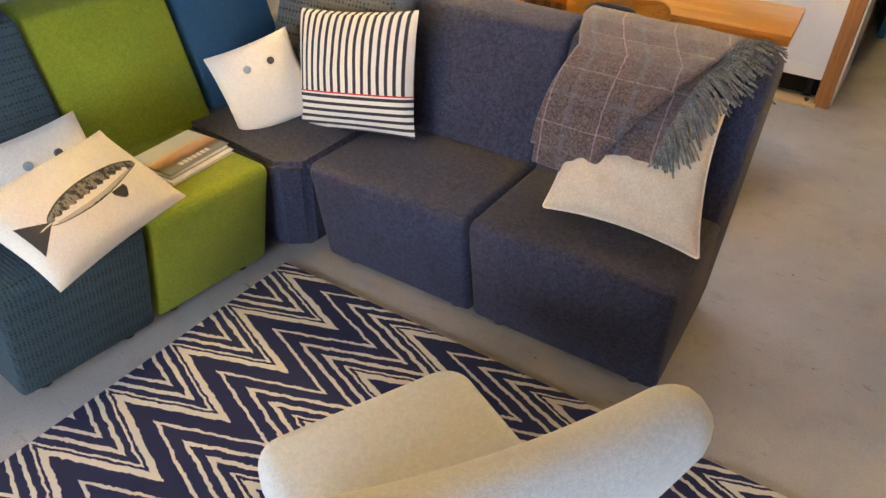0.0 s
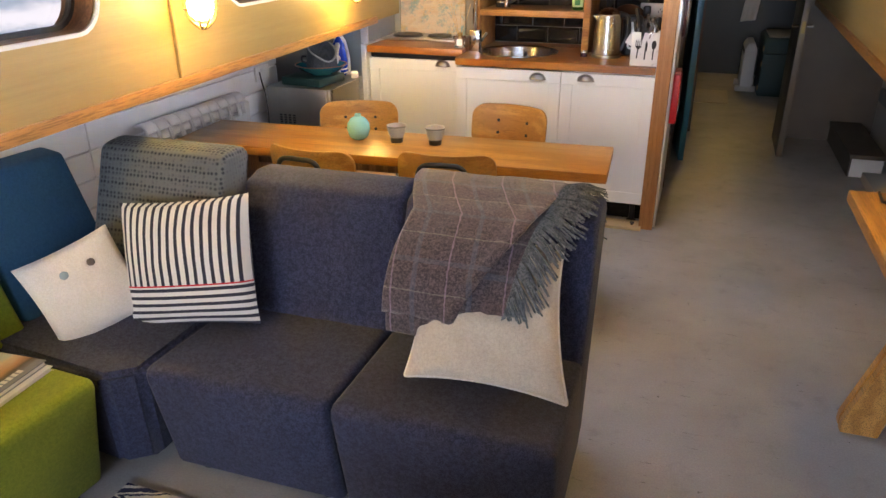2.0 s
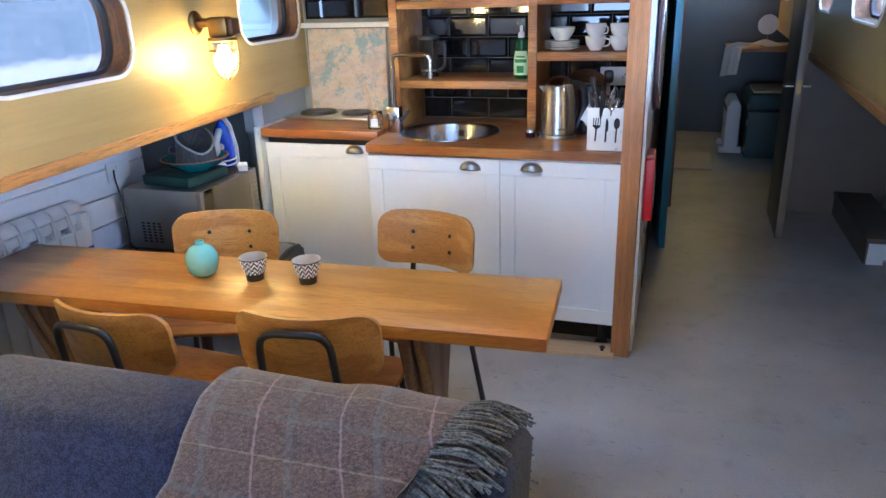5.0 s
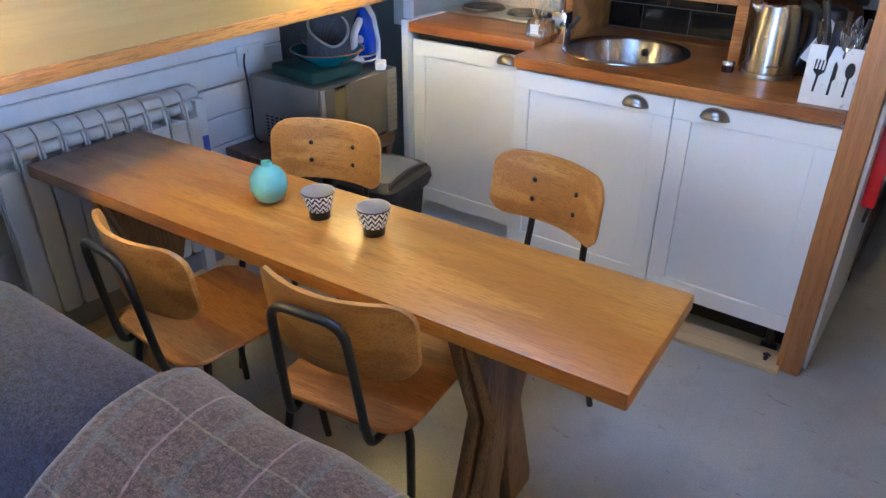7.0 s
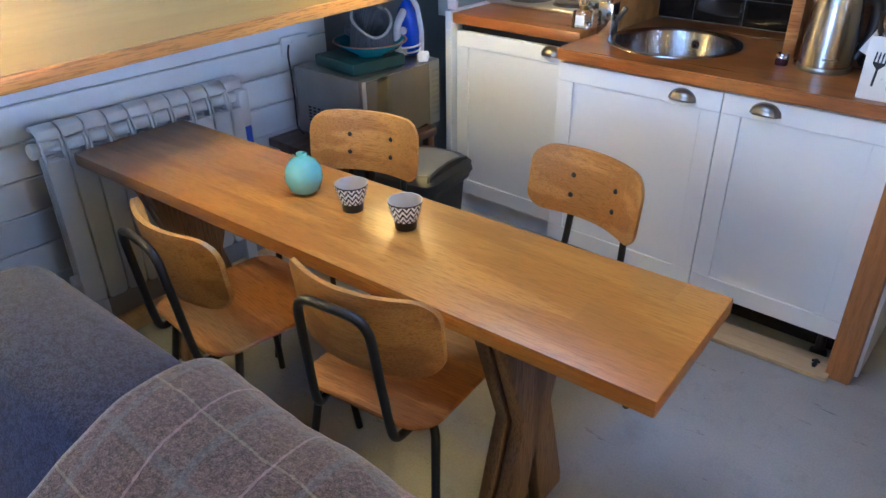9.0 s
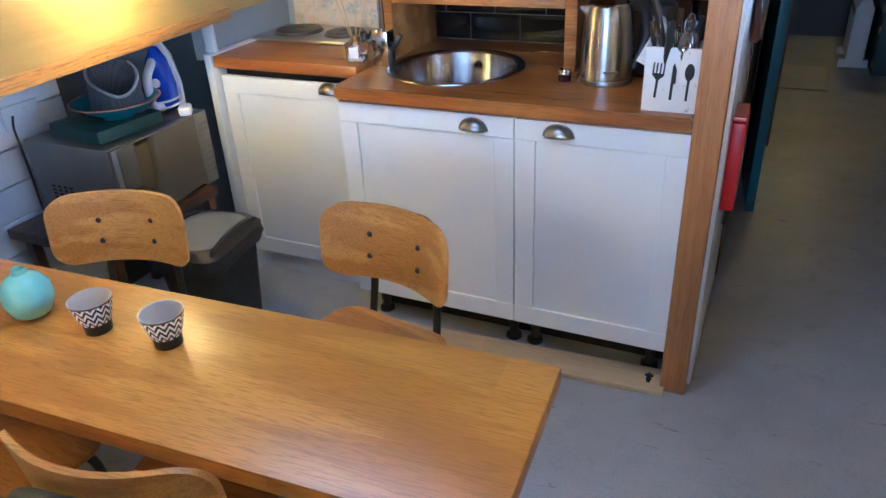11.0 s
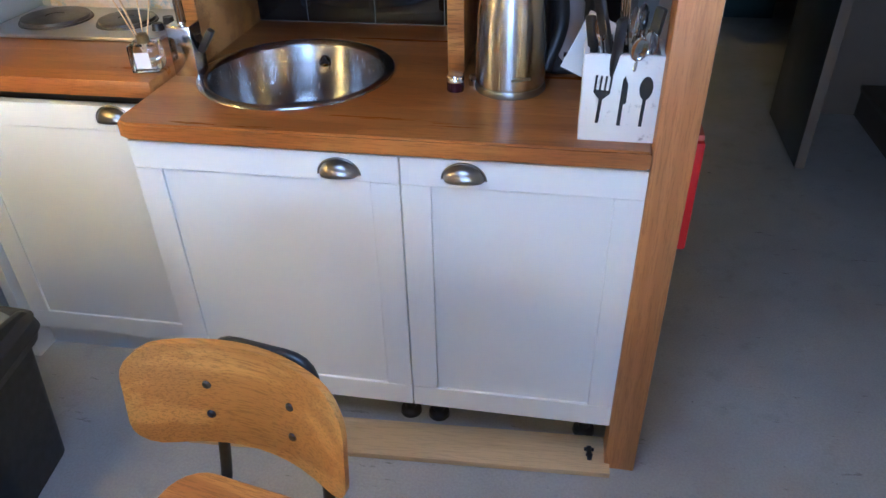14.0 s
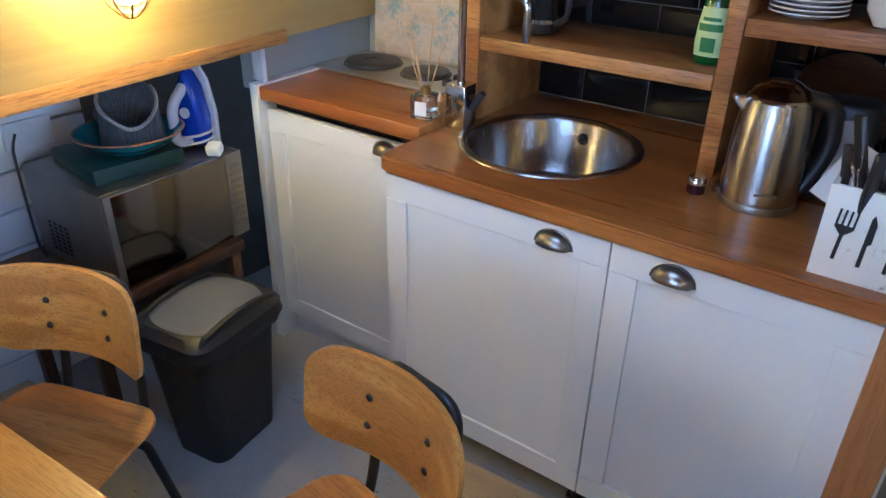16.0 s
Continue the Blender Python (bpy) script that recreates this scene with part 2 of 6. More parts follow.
def glow(name, colour, strength):
    m, nt, b = material(name)
    b.inputs["Base Color"].default_value = (*colour, 1)
    b.inputs["Emission Color"].default_value = (*colour, 1)
    b.inputs["Emission Strength"].default_value = strength
    return m


def concrete():
    m, nt, b = material("painted_floor")
    co = coords(nt)
    big, mid, fine = noise_tex(nt, co, 1.3, 5, 0.6), noise_tex(nt, co, 7, 6, 0.7), noise_tex(nt, co, 150, 3)
    c = mixc(nt, ramp(nt, big, (0.35, 0.0), (0.65, 1.0)), (0.33, 0.325, 0.31), (0.46, 0.457, 0.445))
    c = mixc(nt, ramp(nt, mid, (0.56, 0.0), (0.75, 0.45)), c, (0.2, 0.185, 0.16))
    scuff = noise_tex(nt, coords(nt, "Object", (3, 14, 1)), 2.2, 6, 0.75)
    c = mixc(nt, ramp(nt, scuff, (0.62, 0.0), (0.68, 0.7)), c, (0.09, 0.075, 0.06))
    spots = noise_tex(nt, co, 26, 3, 0.6)
    c = mixc(nt, ramp(nt, spots, (0.71, 0.0), (0.74, 0.7)), c, (0.07, 0.06, 0.05))
    c = mixc(nt, ramp(nt, fine, (0.4, 0.18), (0.6, 0.0)), c, (0.16, 0.15, 0.14))
    pale = noise_tex(nt, coords(nt, "Object", (1, 2.4, 1)), 3.1, 8, 0.8)
    c = mixc(nt, ramp(nt, pale, (0.69, 0.0), (0.73, 0.6)), c, (0.5, 0.47, 0.42))
    nt.links.new(c, b.inputs["Base Color"])
    nt.links.new(ramp(nt, mid, (0.3, 0.32), (0.7, 0.55)), b.inputs["Roughness"])
    bump(nt, b, mixc(nt, 0.5, mid, fine), 0.12, 0.003)
    return m


FLOOR = concrete()
OAK = wood("oak_ply", (0.63, 0.33, 0.085), (0.44, 0.2, 0.042), "x", 22, 0.42, pore=0.45)
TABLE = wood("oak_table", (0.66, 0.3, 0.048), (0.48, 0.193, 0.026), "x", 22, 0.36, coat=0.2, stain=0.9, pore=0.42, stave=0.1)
OAKSEAT = wood("oak_seat_ply", (0.54, 0.235, 0.048), (0.35, 0.13, 0.024), "x", 22, 0.42, pore=0.45)
WORKTOP = wood("worktop_oak", (0.43, 0.17, 0.036), (0.29, 0.1, 0.02), "x", 22, 0.3, coat=0.25, pore=0.4, stave=0.045)
SHELFWOOD = wood("shelf_oak", (0.5, 0.24, 0.066), (0.31, 0.125, 0.03), "x", 16, 0.45)
POSTWOOD = wood("post_oak", (0.41, 0.18, 0.056), (0.36, 0.153, 0.046), "z", 20, 0.45, pore=0.3)
TRIMWOOD = wood("trim_pine", (0.6, 0.3, 0.08), (0.45, 0.2, 0.045), "y", 14, 0.4)
LEGWOOD = wood("trestle_wood", (0.33, 0.2, 0.11), (0.19, 0.11, 0.06), "z", 14, 0.55)
CEILWOOD = wood("ceiling_mahogany", (0.2, 0.075, 0.03), (0.1, 0.032, 0.012), "y", 12, 0.28, coat=0.3)
PANEL = wood("varnished_ply", (0.44, 0.31, 0.105), (0.365, 0.24, 0.076), "y", 7, 0.38, bumpy=0.02, coat=0.15, pore=0.06)
PLANKPINE = wood("kick_board", (0.64, 0.46, 0.25), (0.57, 0.4, 0.21), "x", 18, 0.6, pore=0.2)
DARKWOOD = wood("dark_hardwood", (0.11, 0.05, 0.022), (0.055, 0.024, 0.011), "z", 14, 0.4)
WHITEWALL = paint("white_boards", (0.8, 0.81, 0.82), 0.5, 0.05, 0.1)
CABINET = paint("cabinet_white", (0.8, 0.8, 0.79), 0.32, 0.02, 0.0, 2.0, bumpy=0.02)
GREYWALL = paint("grey_paint", (0.36, 0.38, 0.36), 0.5, 0.05)
RADIATOR = paint("radiator_enamel", (0.66, 0.66, 0.64), 0.35, 0.04)
NAVY = cloth("navy_wool", (0.009, 0.012, 0.033), (0.042, 0.049, 0.095), 300, sheen=0.06)
GREEN = cloth("green_wool", (0.17, 0.215, 0.01), (0.26, 0.31, 0.02), sheen=0.05)
BLUE = cloth("blue_wool", (0.012, 0.07, 0.14), (0.02, 0.1, 0.19), sheen=0.05)
TEAL = knit("teal_mesh_cloth", (0.008, 0.018, 0.024), (0.03, 0.065, 0.085))
GREYKNIT = knit("grey_honeycomb_cloth", (0.012, 0.016, 0.022), (0.11, 0.12, 0.12), 0.015)
TUBE = plain("dark_grey_tube", (0.022, 0.024, 0.026), 0.4, 0.3)
BLACK = plain("black_plastic", (0.012, 0.012, 0.013), 0.4)
CHROME = steel("chrome", (0.7, 0.69, 0.67), 0.12, (1, 1, 1), 60)
KETTLESTEEL = steel("kettle_steel", (0.52, 0.5, 0.47), 0.26, spun=True)
BRUSHED = steel("brushed_steel", (0.5, 0.48, 0.46), 0.26, spun=True)
TRAYSTEEL = steel("hob_steel", (0.6, 0.59, 0.58), 0.3, (0.05, 1, 1), 200)
BRASS = steel("aged_brass", (0.3, 0.2, 0.08), 0.4, (1, 1, 1), 90)
NICKEL = steel("aged_nickel", (0.33, 0.3, 0.27), 0.3, (1, 1, 1), 90)
GLASS = glass("clear_glass")

# ---- structure ----
RIMWHITE = paint("white_rim", (0.75, 0.75, 0.74), 0.4, 0.03)
LW = pose(-1.51, 2.35, 0, 0, 0, 4.57)   # left cabin side: x = 0 is its face, y runs along it
RW = pose(0.888, 2.61, 0, 0, 0, -2.12)  # right cabin side
MID, CROWN = -0.31, 1.97


def ceil_z(x):
    return CROWN - 0.24 * ((x - MID) / 1.24) ** 2


single("floor", box(-2.4, 1.9, -2.6, 9.6, -0.08, 0.0), FLOOR, "worn grey painted floor with scuffs", "floor", kind="structure", smooth=False)

# ceiling of narrow varnished planks along the boat, with an unseen roof hatch added amidships for fill light
FILL_HATCH = (-0.86, -0.08, 2.72, 3.47)
bm = bmesh.new()
x = -1.95
while x < 1.35:
    w = 0.078
    z0, z1 = ceil_z(x + 0.004), ceil_z(x + w - 0.004)
    spans = ((-2.6, 1.1), (1.104, 4.0), (4.004, 6.6), (6.604, 9.6))
    if FILL_HATCH[0] - w < x < FILL_HATCH[1]:
        spans = ((-2.6, 1.1), (1.104, FILL_HATCH[2]), (FILL_HATCH[3], 4.0), (4.004, 6.6), (6.604, 9.6))
    for y0, y1 in spans:
        vs = [bm.verts.new(c) for c in ((x + 0.004, y0, z0), (x + w - 0.004, y0, z1), (x + w - 0.004, y1, z1), (x + 0.004, y1, z0))]
        ws = [bm.verts.new((v.co.x + d, v.co.y, v.co.z + 0.014)) for v, d in zip(vs, (-0.003, 0.003, 0.003, -0.003))]
        bm.faces.new(vs[::-1])
        for k in range(4):
            bm.faces.new((vs[k], vs[(k + 1) % 4], ws[(k + 1) % 4], ws[k]))
    x += w
def roof(x0, x1, y0, y1):
    lo = sheet(12, 1, lambda u, v: (x0 + (x1 - x0) * u, y0 + (y1 - y0) * v, ceil_z(x0 + (x1 - x0) * u) + 0.016))
    hi = sheet(12, 1, lambda u, v: (x0 + (x1 - x0) * u, y1 - (y1 - y0) * v, ceil_z(x0 + (x1 - x0) * u) + 0.05))
    return join(lo, hi)


roofs = [roof(-2.0, 1.4, -2.6, FILL_HATCH[2]), roof(-2.0, 1.4, FILL_HATCH[3], 9.6), roof(-2.0, FILL_HATCH[0], FILL_HATCH[2], FILL_HATCH[3]), roof(FILL_HATCH[1], 1.4, FILL_HATCH[2], FILL_HATCH[3])]
single("ceiling", join(bm, *roofs), CEILWOOD, "varnished dark mahogany plank ceiling, gently cambered", "ceiling", kind="structure", smooth=False)
hx0, hx1, hy0, hy1 = FILL_HATCH
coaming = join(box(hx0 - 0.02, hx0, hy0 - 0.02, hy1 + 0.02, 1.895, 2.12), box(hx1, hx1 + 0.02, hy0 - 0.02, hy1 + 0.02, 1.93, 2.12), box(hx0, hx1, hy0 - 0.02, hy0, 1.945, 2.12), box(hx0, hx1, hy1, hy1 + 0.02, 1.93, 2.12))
single("trim", coaming, RIMWHITE, "white coaming of the added, unseen roof hatch", "trim", kind="structure", smooth=False)
# fill light set in the made-up hatch opening
lamp_area("hatch_daylight", look(((hx0 + hx1) / 2, (hy0 + hy1) / 2, 2.1), ((hx0 + hx1) / 2, (hy0 + hy1) / 2 + 0.001, 0.0)), hx1 - hx0 - 0.02, hy1 - hy0 - 0.02, HATCH_FILL, (0.56, 0.77, 1.0))


def holed(y0, y1, z0, z1, holes, thick):
    """An upright panel in the plane x = 0 with rounded openings (y0, y1, z0, z1, radius), thick towards -x."""
    bm = bmesh.new()

    def loop(pts):
        vs = [bm.verts.new((0, a, b)) for a, b in pts]
        return [bm.edges.new((vs[i], vs[(i + 1) % len(vs)])) for i in range(len(vs))]
    edges = loop([(y0, z0), (y1, z0), (y1, z1), (y0, z1)])
    for a, b, c, d, r in holes:
        edges += loop([((a + b) / 2 + u, (c + d) / 2 + v) for u, v in rounded(b - a, d - c, r)])
    bmesh.ops.triangle_fill(bm, use_beauty=True, use_dissolve=False, edges=edges)
    res = bmesh.ops.extrude_face_region(bm, geom=bm.faces[:])
    for e in res["geom"]:
        if isinstance(e, bmesh.types.BMVert):
            e.co.x -= thick
    bmesh.ops.recalc_face_normals(bm, faces=bm.faces)
    return bm


def ring_strip(y0, y1, z0, z1, r, width, x0, x1, inner=False):
    """A frame round a rounded opening, from x0 to x1."""
    bm = bmesh.new()
    cy, cz = (y0 + y1) / 2, (z0 + z1) / 2
    a = rounded(y1 - y0, z1 - z0, r)
    b = rounded(y1 - y0 + 2 * width, z1 - z0 + 2 * width, max(0.005, r + width))
    rows = []
    for pts, xx in ((a, x0), (b, x0), (b, x1), (a, x1)):
        rows.append([bm.verts.new((xx, cy + u, cz + v)) for u, v in pts])
    n = len(a)
    for p, q in zip(rows, rows[1:] + rows[:1]):
        for i in range(n):
            bm.faces.new((p[i], p[(i + 1) % n], q[(i + 1) % n], q[i]))
    bmesh.ops.recalc_face_normals(bm, faces=bm.faces)
    return bm


# the aft portholes are unseen; two more were added to light the fore cabin
WIN_L = [(-2.55, -1.9, 1.295, 1.578, 0.1), (-1.04, -0.37, 1.295, 1.578, 0.1), (0.37, 1.045, 1.295, 1.578, 0.1), (1.83, 2.47, 1.33, 1.585, 0.1)]
WIN_R = [(-3.95, -3.3, 1.33, 1.64, 0.1), (-2.47, -1.81, 1.33, 1.64, 0.1), (0.47, 1.14, 1.33, 1.64, 0.1), (1.95, 2.65, 1.35, 1.64, 0.1), (3.3, 3.85, 1.35, 1.64, 0.1), (4.75, 5.3, 1.35, 1.64, 0.1), (5.9, 6.4, 1.35, 1.64, 0.1)]
FRAMEBLACK = plain("black_window_rubber", (0.015, 0.015, 0.017), 0.5)
REVEAL = wood("reveal_wood", (0.2, 0.1, 0.05), (0.1, 0.045, 0.02), "z", 12, 0.5)


def outside():
    m, nt, b = material("grey_blue_water_and_quay")
    co = coords(nt, "Generated")
    sep = nt.nodes.new("ShaderNodeSeparateXYZ")
    nt.links.new(co, sep.inputs[0])
    n = noise_tex(nt, coords(nt, "Object", (1, 1, 2.5)), 6, 6, 0.7)
    c = mixc(nt, n, (0.18, 0.27, 0.37), (0.36, 0.47, 0.58))
    line = ramp(nt, math_node(nt, "ADD", sep.outputs[2], math_node(nt, "MULTIPLY", n, 0.06)), (0.39, 0.0), (0.41, 1.0), (0.44, 1.0), (0.46, 0.0))
    c = mixc(nt, line, c, (0.7, 0.76, 0.82))
    nt.links.new(c, b.inputs["Emission Color"])
    b.inputs["Emission Strength"].default_value = 1.15
    b.inputs["Base Color"].default_value = (0, 0, 0, 1)
    return m


OUTSIDE = outside()
WETGLASS = glass("rain_spotted_glass", (1, 1, 1), 0.03)


def make_window(name, hole, m, sign):
    """A porthole window with a timber reveal; sign: +1 where the cabin lies towards +x."""
    y0, y1, z0, z1, r = hole
    w = tagged(new(name), "rounded porthole window with dark timber reveal and wet glass", "window", kind="structure")
    w.matrix_world = m
    part("window_rim", ring_strip(y0, y1, z0, z1, r, 0.012, 0.006 * sign, -0.012 * sign), RIMWHITE, w, "thin white rim")
    part("reveal", ring_strip(y0 + 0.002, y1 - 0.002, z0 + 0.002, z1 - 0.002, r, 0.012, -0.006 * sign, -0.12 * sign), REVEAL, w, "dark timber reveal")
    part("window_frame", ring_strip(y0 + 0.016, y1 - 0.016, z0 + 0.016, z1 - 0.016, r - 0.014, 0.02, -0.07 * sign, -0.092 * sign), FRAMEBLACK, w, "black rubber frame")
    cy, cz = (y0 + y1) / 2, (z0 + z1) / 2
    pts = [(cy + u, cz + v) for u, v in rounded(y1 - y0 - 0.03, z1 - z0 - 0.03, r - 0.014)]
    g = part("pane", prism(pts, 0.005, axis="x", at=-0.083 * sign), WETGLASS, w)
    g.visible_shadow = False
    return w


for side, m, holes, sign in (("left", LW, WIN_L, 1), ("right", RW, WIN_R, -1)):
    if sign == 1:
        wallbm = holed(-4.9, 2.56, 1.06, 1.78, holes, 0.05)
    else:
        wallbm = moved(holed(-5.1, 7.2, 1.05, 1.80, holes, 0.05), Matrix.Translation((0.05, 0, 0)))
    single("wall_%s" % side, wallbm, PANEL, "honey varnished plywood cabin side with portholes", "wall", m, "structure", smooth=False)
    tr = box(-0.004, 0.014, -4.9, 2.06, 1.045, 1.085, 0.003) if sign == 1 else box(-0.014, 0.004, -5.1, 4.0, 1.035, 1.075, 0.003)
    single("trim", tr, TRIMWOOD, "orange varnished timber edging along the cabin side", "trim", m, "structure")
    for i, hl in enumerate(holes):
        make_window("window_%d" % (i + 1 if sign == 1 else i + 5), hl, m, sign)
    # the quay and water seen through the panes, and the daylight they let in
    back = sheet(1, 1, lambda u, v: (-1.3 * sign, -5.5 + 13 * u, 0.4 + 2.0 * v))
    single("backdrop", back, OUTSIDE, "hazy blue grey water and quay outside the windows", "backdrop", m, "structure", smooth=False)
    lamp_area("daylight", m @ look((-0.95 * sign, 1.6, 2.55 if sign == 1 else 1.8), (0.0, 1.6, 1.45)), 10.0, 0.9, 560.0 if sign == 1 else 3900.0, (0.5, 0.74, 1.0))

# conduit down the left cabin side, under the first lamp
single("conduit", box(0.0, 0.012, -0.022, -0.006, 1.085, 1.5, 0.002), PANEL, "timber cover strip below the wall lamp", "cover strip", LW)
single("conduit", box(0.0, 0.004, -0.022, -0.006, 1.53, 1.72, 0.001), PANEL, "timber cover strip above the wall lamp", "cover strip", LW)

single("conduit", box(0.0, 0.012, -1.385, -1.37, 1.085, 1.44, 0.002), PANEL, "timber cover strip below the wall lamp", "cover strip", LW)

# side decks and hull below the cabin sides
single("deck_left", box(-0.75, -0.052, -4.9, 2.3, 1.07, 1.1), WHITEWALL, "white underside of the side deck", "deck", LW, "structure", smooth=False)
single("deck_right", box(0.052, 0.9, -5.1, 7.0, 1.06, 1.09), WHITEWALL, "white underside of the side deck", "deck", RW, "structure", smooth=False)
hull_l = tagged(new("wall_hull_left"), "white painted horizontal boards below the cabin side", "wall", kind="structure")
single("wall_hull_left_backing", box(-2.2, -2.16, -2.6, 4.9, 0, 1.2), GREYWALL, "grey hull lining behind the boards", "wall", kind="structure", smooth=False)
single("wall_hull_right", box(1.6, 1.66, -2.6, 9.6, 0, 1.2), paint("hull_grey", (0.42, 0.42, 0.4), 0.5, 0.08), "grey painted hull lining", "wall", kind="structure", smooth=False)
stern = join(box(-2.3, -1.2, -2.7, -2.6, 0, 2.1), box(0.8, 1.8, -2.7, -2.6, 0, 2.1), box(-1.2, 0.8, -2.7, -2.6, 0, 0.75), box(-1.2, 0.8, -2.7, -2.6, 1.85, 2.1))
single("wall_stern", stern, paint("stern_wall", (0.5, 0.47, 0.4), 0.5), "plain painted end wall with a wide window opening", "wall", kind="structure", smooth=False)
lamp_area("stern_daylight", look((-0.2, -2.66, 1.3), (-0.3, 3.0, 0.6)), 1.95, 1.05, STERN, (0.56, 0.77, 1.0))
board = box(-0.009, 0.009, -0.75, 0.75, -0.058, 0.058, 0.004, 1)
board_ob = part("plank", board, WHITEWALL, hull_l)
first = True
single("wall_hull_dark", box(-2.16, -2.14, 3.98, 4.86, 0, 1.06), paint("dark_hull_grey", (0.13, 0.122, 0.105), 0.6, 0.15, 0.4), "darker grey hull section behind the microwave", "wall", kind="structure", smooth=False)
for iz in range(9):
    for iy in range(4):
        o = board_ob if first else new("plank", board_ob.data)
        first = False
        o.parent = hull_l
        o.location = (-2.15, -1.28 + 1.503 * iy, 0.06 + 0.12 * iz)

# galley back wall with black metro tiles, left cheek and right partition
single("wall_galley", box(-2.16, 0.084, 4.87, 4.93, 0, 2.05), GREYWALL, "galley back wall", "wall", kind="structure", smooth=False)
single("wall_cheek", box(-1.80, -1.745, 4.33, 4.87, 0.9, 1.3), GREYWALL, "grey painted cheek beside the hob", "wall", kind="structure", smooth=False)
single("trim", box(-1.75, -1.70, 4.33, 4.345, 0.932, 1.3, 0.002), RIMWHITE, "white corner strip at the galley", "trim", kind="structure")
single("wall_partition", box(0.085, 0.119, 4.2, 4.93, 0, 2.05), RIMWHITE, "white side panel of the galley", "wall", kind="structure", smooth=False)
single("wall_corridor", box(0.09, 0.125, 4.93, 6.55, 0, 2.05), DARKWOOD, "dark corridor wall", "wall", kind="structure", smooth=False)

# doorway to the fore cabin
FOREWALL = paint("charcoal_paint", (0.03, 0.036, 0.036), 0.4, 0.1)
BULKHEAD = paint("brown_bulkhead_varnish", (0.17, 0.125, 0.085), 0.45, 0.1)
bulk = join(box(-2.3, 0.24, 6.55, 6.61, 0, 2.05), box(0.94, 1.8, 6.55, 6.61, 0, 2.05), box(0.24, 0.94, 6.55, 6.61, 1.83, 2.05))
single("wall_bulkhead", bulk, BULKHEAD, "dark bulkhead round the cabin doorway", "wall", kind="structure", smooth=False)
single("wall_fore", box(-2.3, 1.8, 9.45, 9.55, 0, 1.45), FOREWALL, "dark charcoal end wall of the fore cabin", "wall", kind="structure", smooth=False)
single("wall_fore_upper", box(-2.3, 1.8, 9.45, 9.55, 1.45, 2.05), PANEL, "honey plywood upper end wall of the fore cabin", "wall", kind="structure", smooth=False)
single("wall_fore_left", box(0.1, 0.14, 6.61, 9.45, 0, 2.05), FOREWALL, "dark side wall of the fore cabin", "wall", kind="structure", smooth=False)

# ---- seating ----
def seat_module(name, w, mat, m, label, back_z=0.815, back_w=None, back_off=0.0, group="sofa modules"):
    """A wedge-shaped sofa module, local x across, sitter faces -y, front edge at y = 0."""
    t = thing(name, label, "sofa", m, group)
    g = 0.004
    prof = [(0.075, 0.03), (0.0, 0.4), (0.02, 0.425), (0.5, 0.405), (0.56, 0.03)]
    part("seat", prism(prof, w - 2 * g, 0.022, 3, "x", -w / 2 + g), mat, t)
    bw = back_w or w
    bp = [(0.43, 0.38), (0.61, back_z - 0.02), (0.69, back_z), (0.78, back_z - 0.008), (0.825, back_z - 0.05), (0.6, 0.06), (0.5, 0.04)]
    part("backrest", prism(bp, bw - 2 * g, 0.02, 4, "x", back_off - bw / 2 + g), mat, t)
    for sx in (-1, 1):
        for yy in (0.13, 0.48):
            part("foot", moved(lathe([(0, 0), (0.02, 0), (0.022, 0.035), (0, 0.035)], 12), Matrix.Translation((sx * (w / 2 - 0.08), yy, 0))), BLACK, t)
    return t


seat_module("sofa_module", 0.61, NAVY, pose(-0.268, 1.56, 0, 0, 0, 1), "navy wool sofa module with a throw over its back")
seat_module("sofa_module", 0.584, NAVY, pose(-0.866, 1.55, 0, 0, 0, 1), "navy wool sofa module with plain upright back")
seat_module("sofa_module", 0.44, GREEN, pose(-1.262, 1.26, 0, 0, 0, 85), "lime green wool sofa module with tall back", back_z=0.838, back_w=0.485, back_off=0.1)
seat_module("sofa_module", 0.42, TEAL, pose(-1.29, 0.825, 0, 0, 0, 85), "dark teal mesh cloth sofa module", back_z=0.848, back_w=0.42, back_off=0.085)
# corner module: chamfered seat and two backs
corner = thing("sofa_corner", "navy corner module with blue and grey honeycomb backs", "sofa", None, "sofa modules")
cp = [(-1.163, 1.553), (-1.245, 1.488), (-1.75, 1.53), (-1.78, 2.08), (-1.163, 2.08)]
bmc = prism(cp, 0.385, 0.0, axis="z", at=0.03)
for v in bmc.verts:
    if v.co.z < 0.1:
        v.co.x += -0.06 if v.co.x > -1.3 else 0
        v.co.y += 0.07 if v.co.y < 1.6 else 0
bmesh.ops.bevel(bmc, geom=[e for e in bmc.edges if e.calc_face_angle(0) > radians(25)], offset=0.02, segments=3, affect="EDGES")
part("seat", bmc, NAVY, corner)
bp = [(0.43, 0.38), (0.62, 0.87), (0.72, 0.88), (0.78, 0.85), (0.57, 0.06), (0.5, 0.04)]
part("backrest", moved(prism([(y, z if z < 0.5 else z - 0.012) for y, z in bp], 0.395, 0.02, 4, "x", -0.225), pose(-1.235, 1.845, 0, 0, 0, 85)), BLUE, corner, "petrol blue wool back")
part("backrest", moved(prism(bp, 0.5, 0.028, 4, "x", -0.25), pose(-1.415, 1.455, 0.03, 0, 0, 1)), GREYKNIT, corner, "grey honeycomb cloth back")

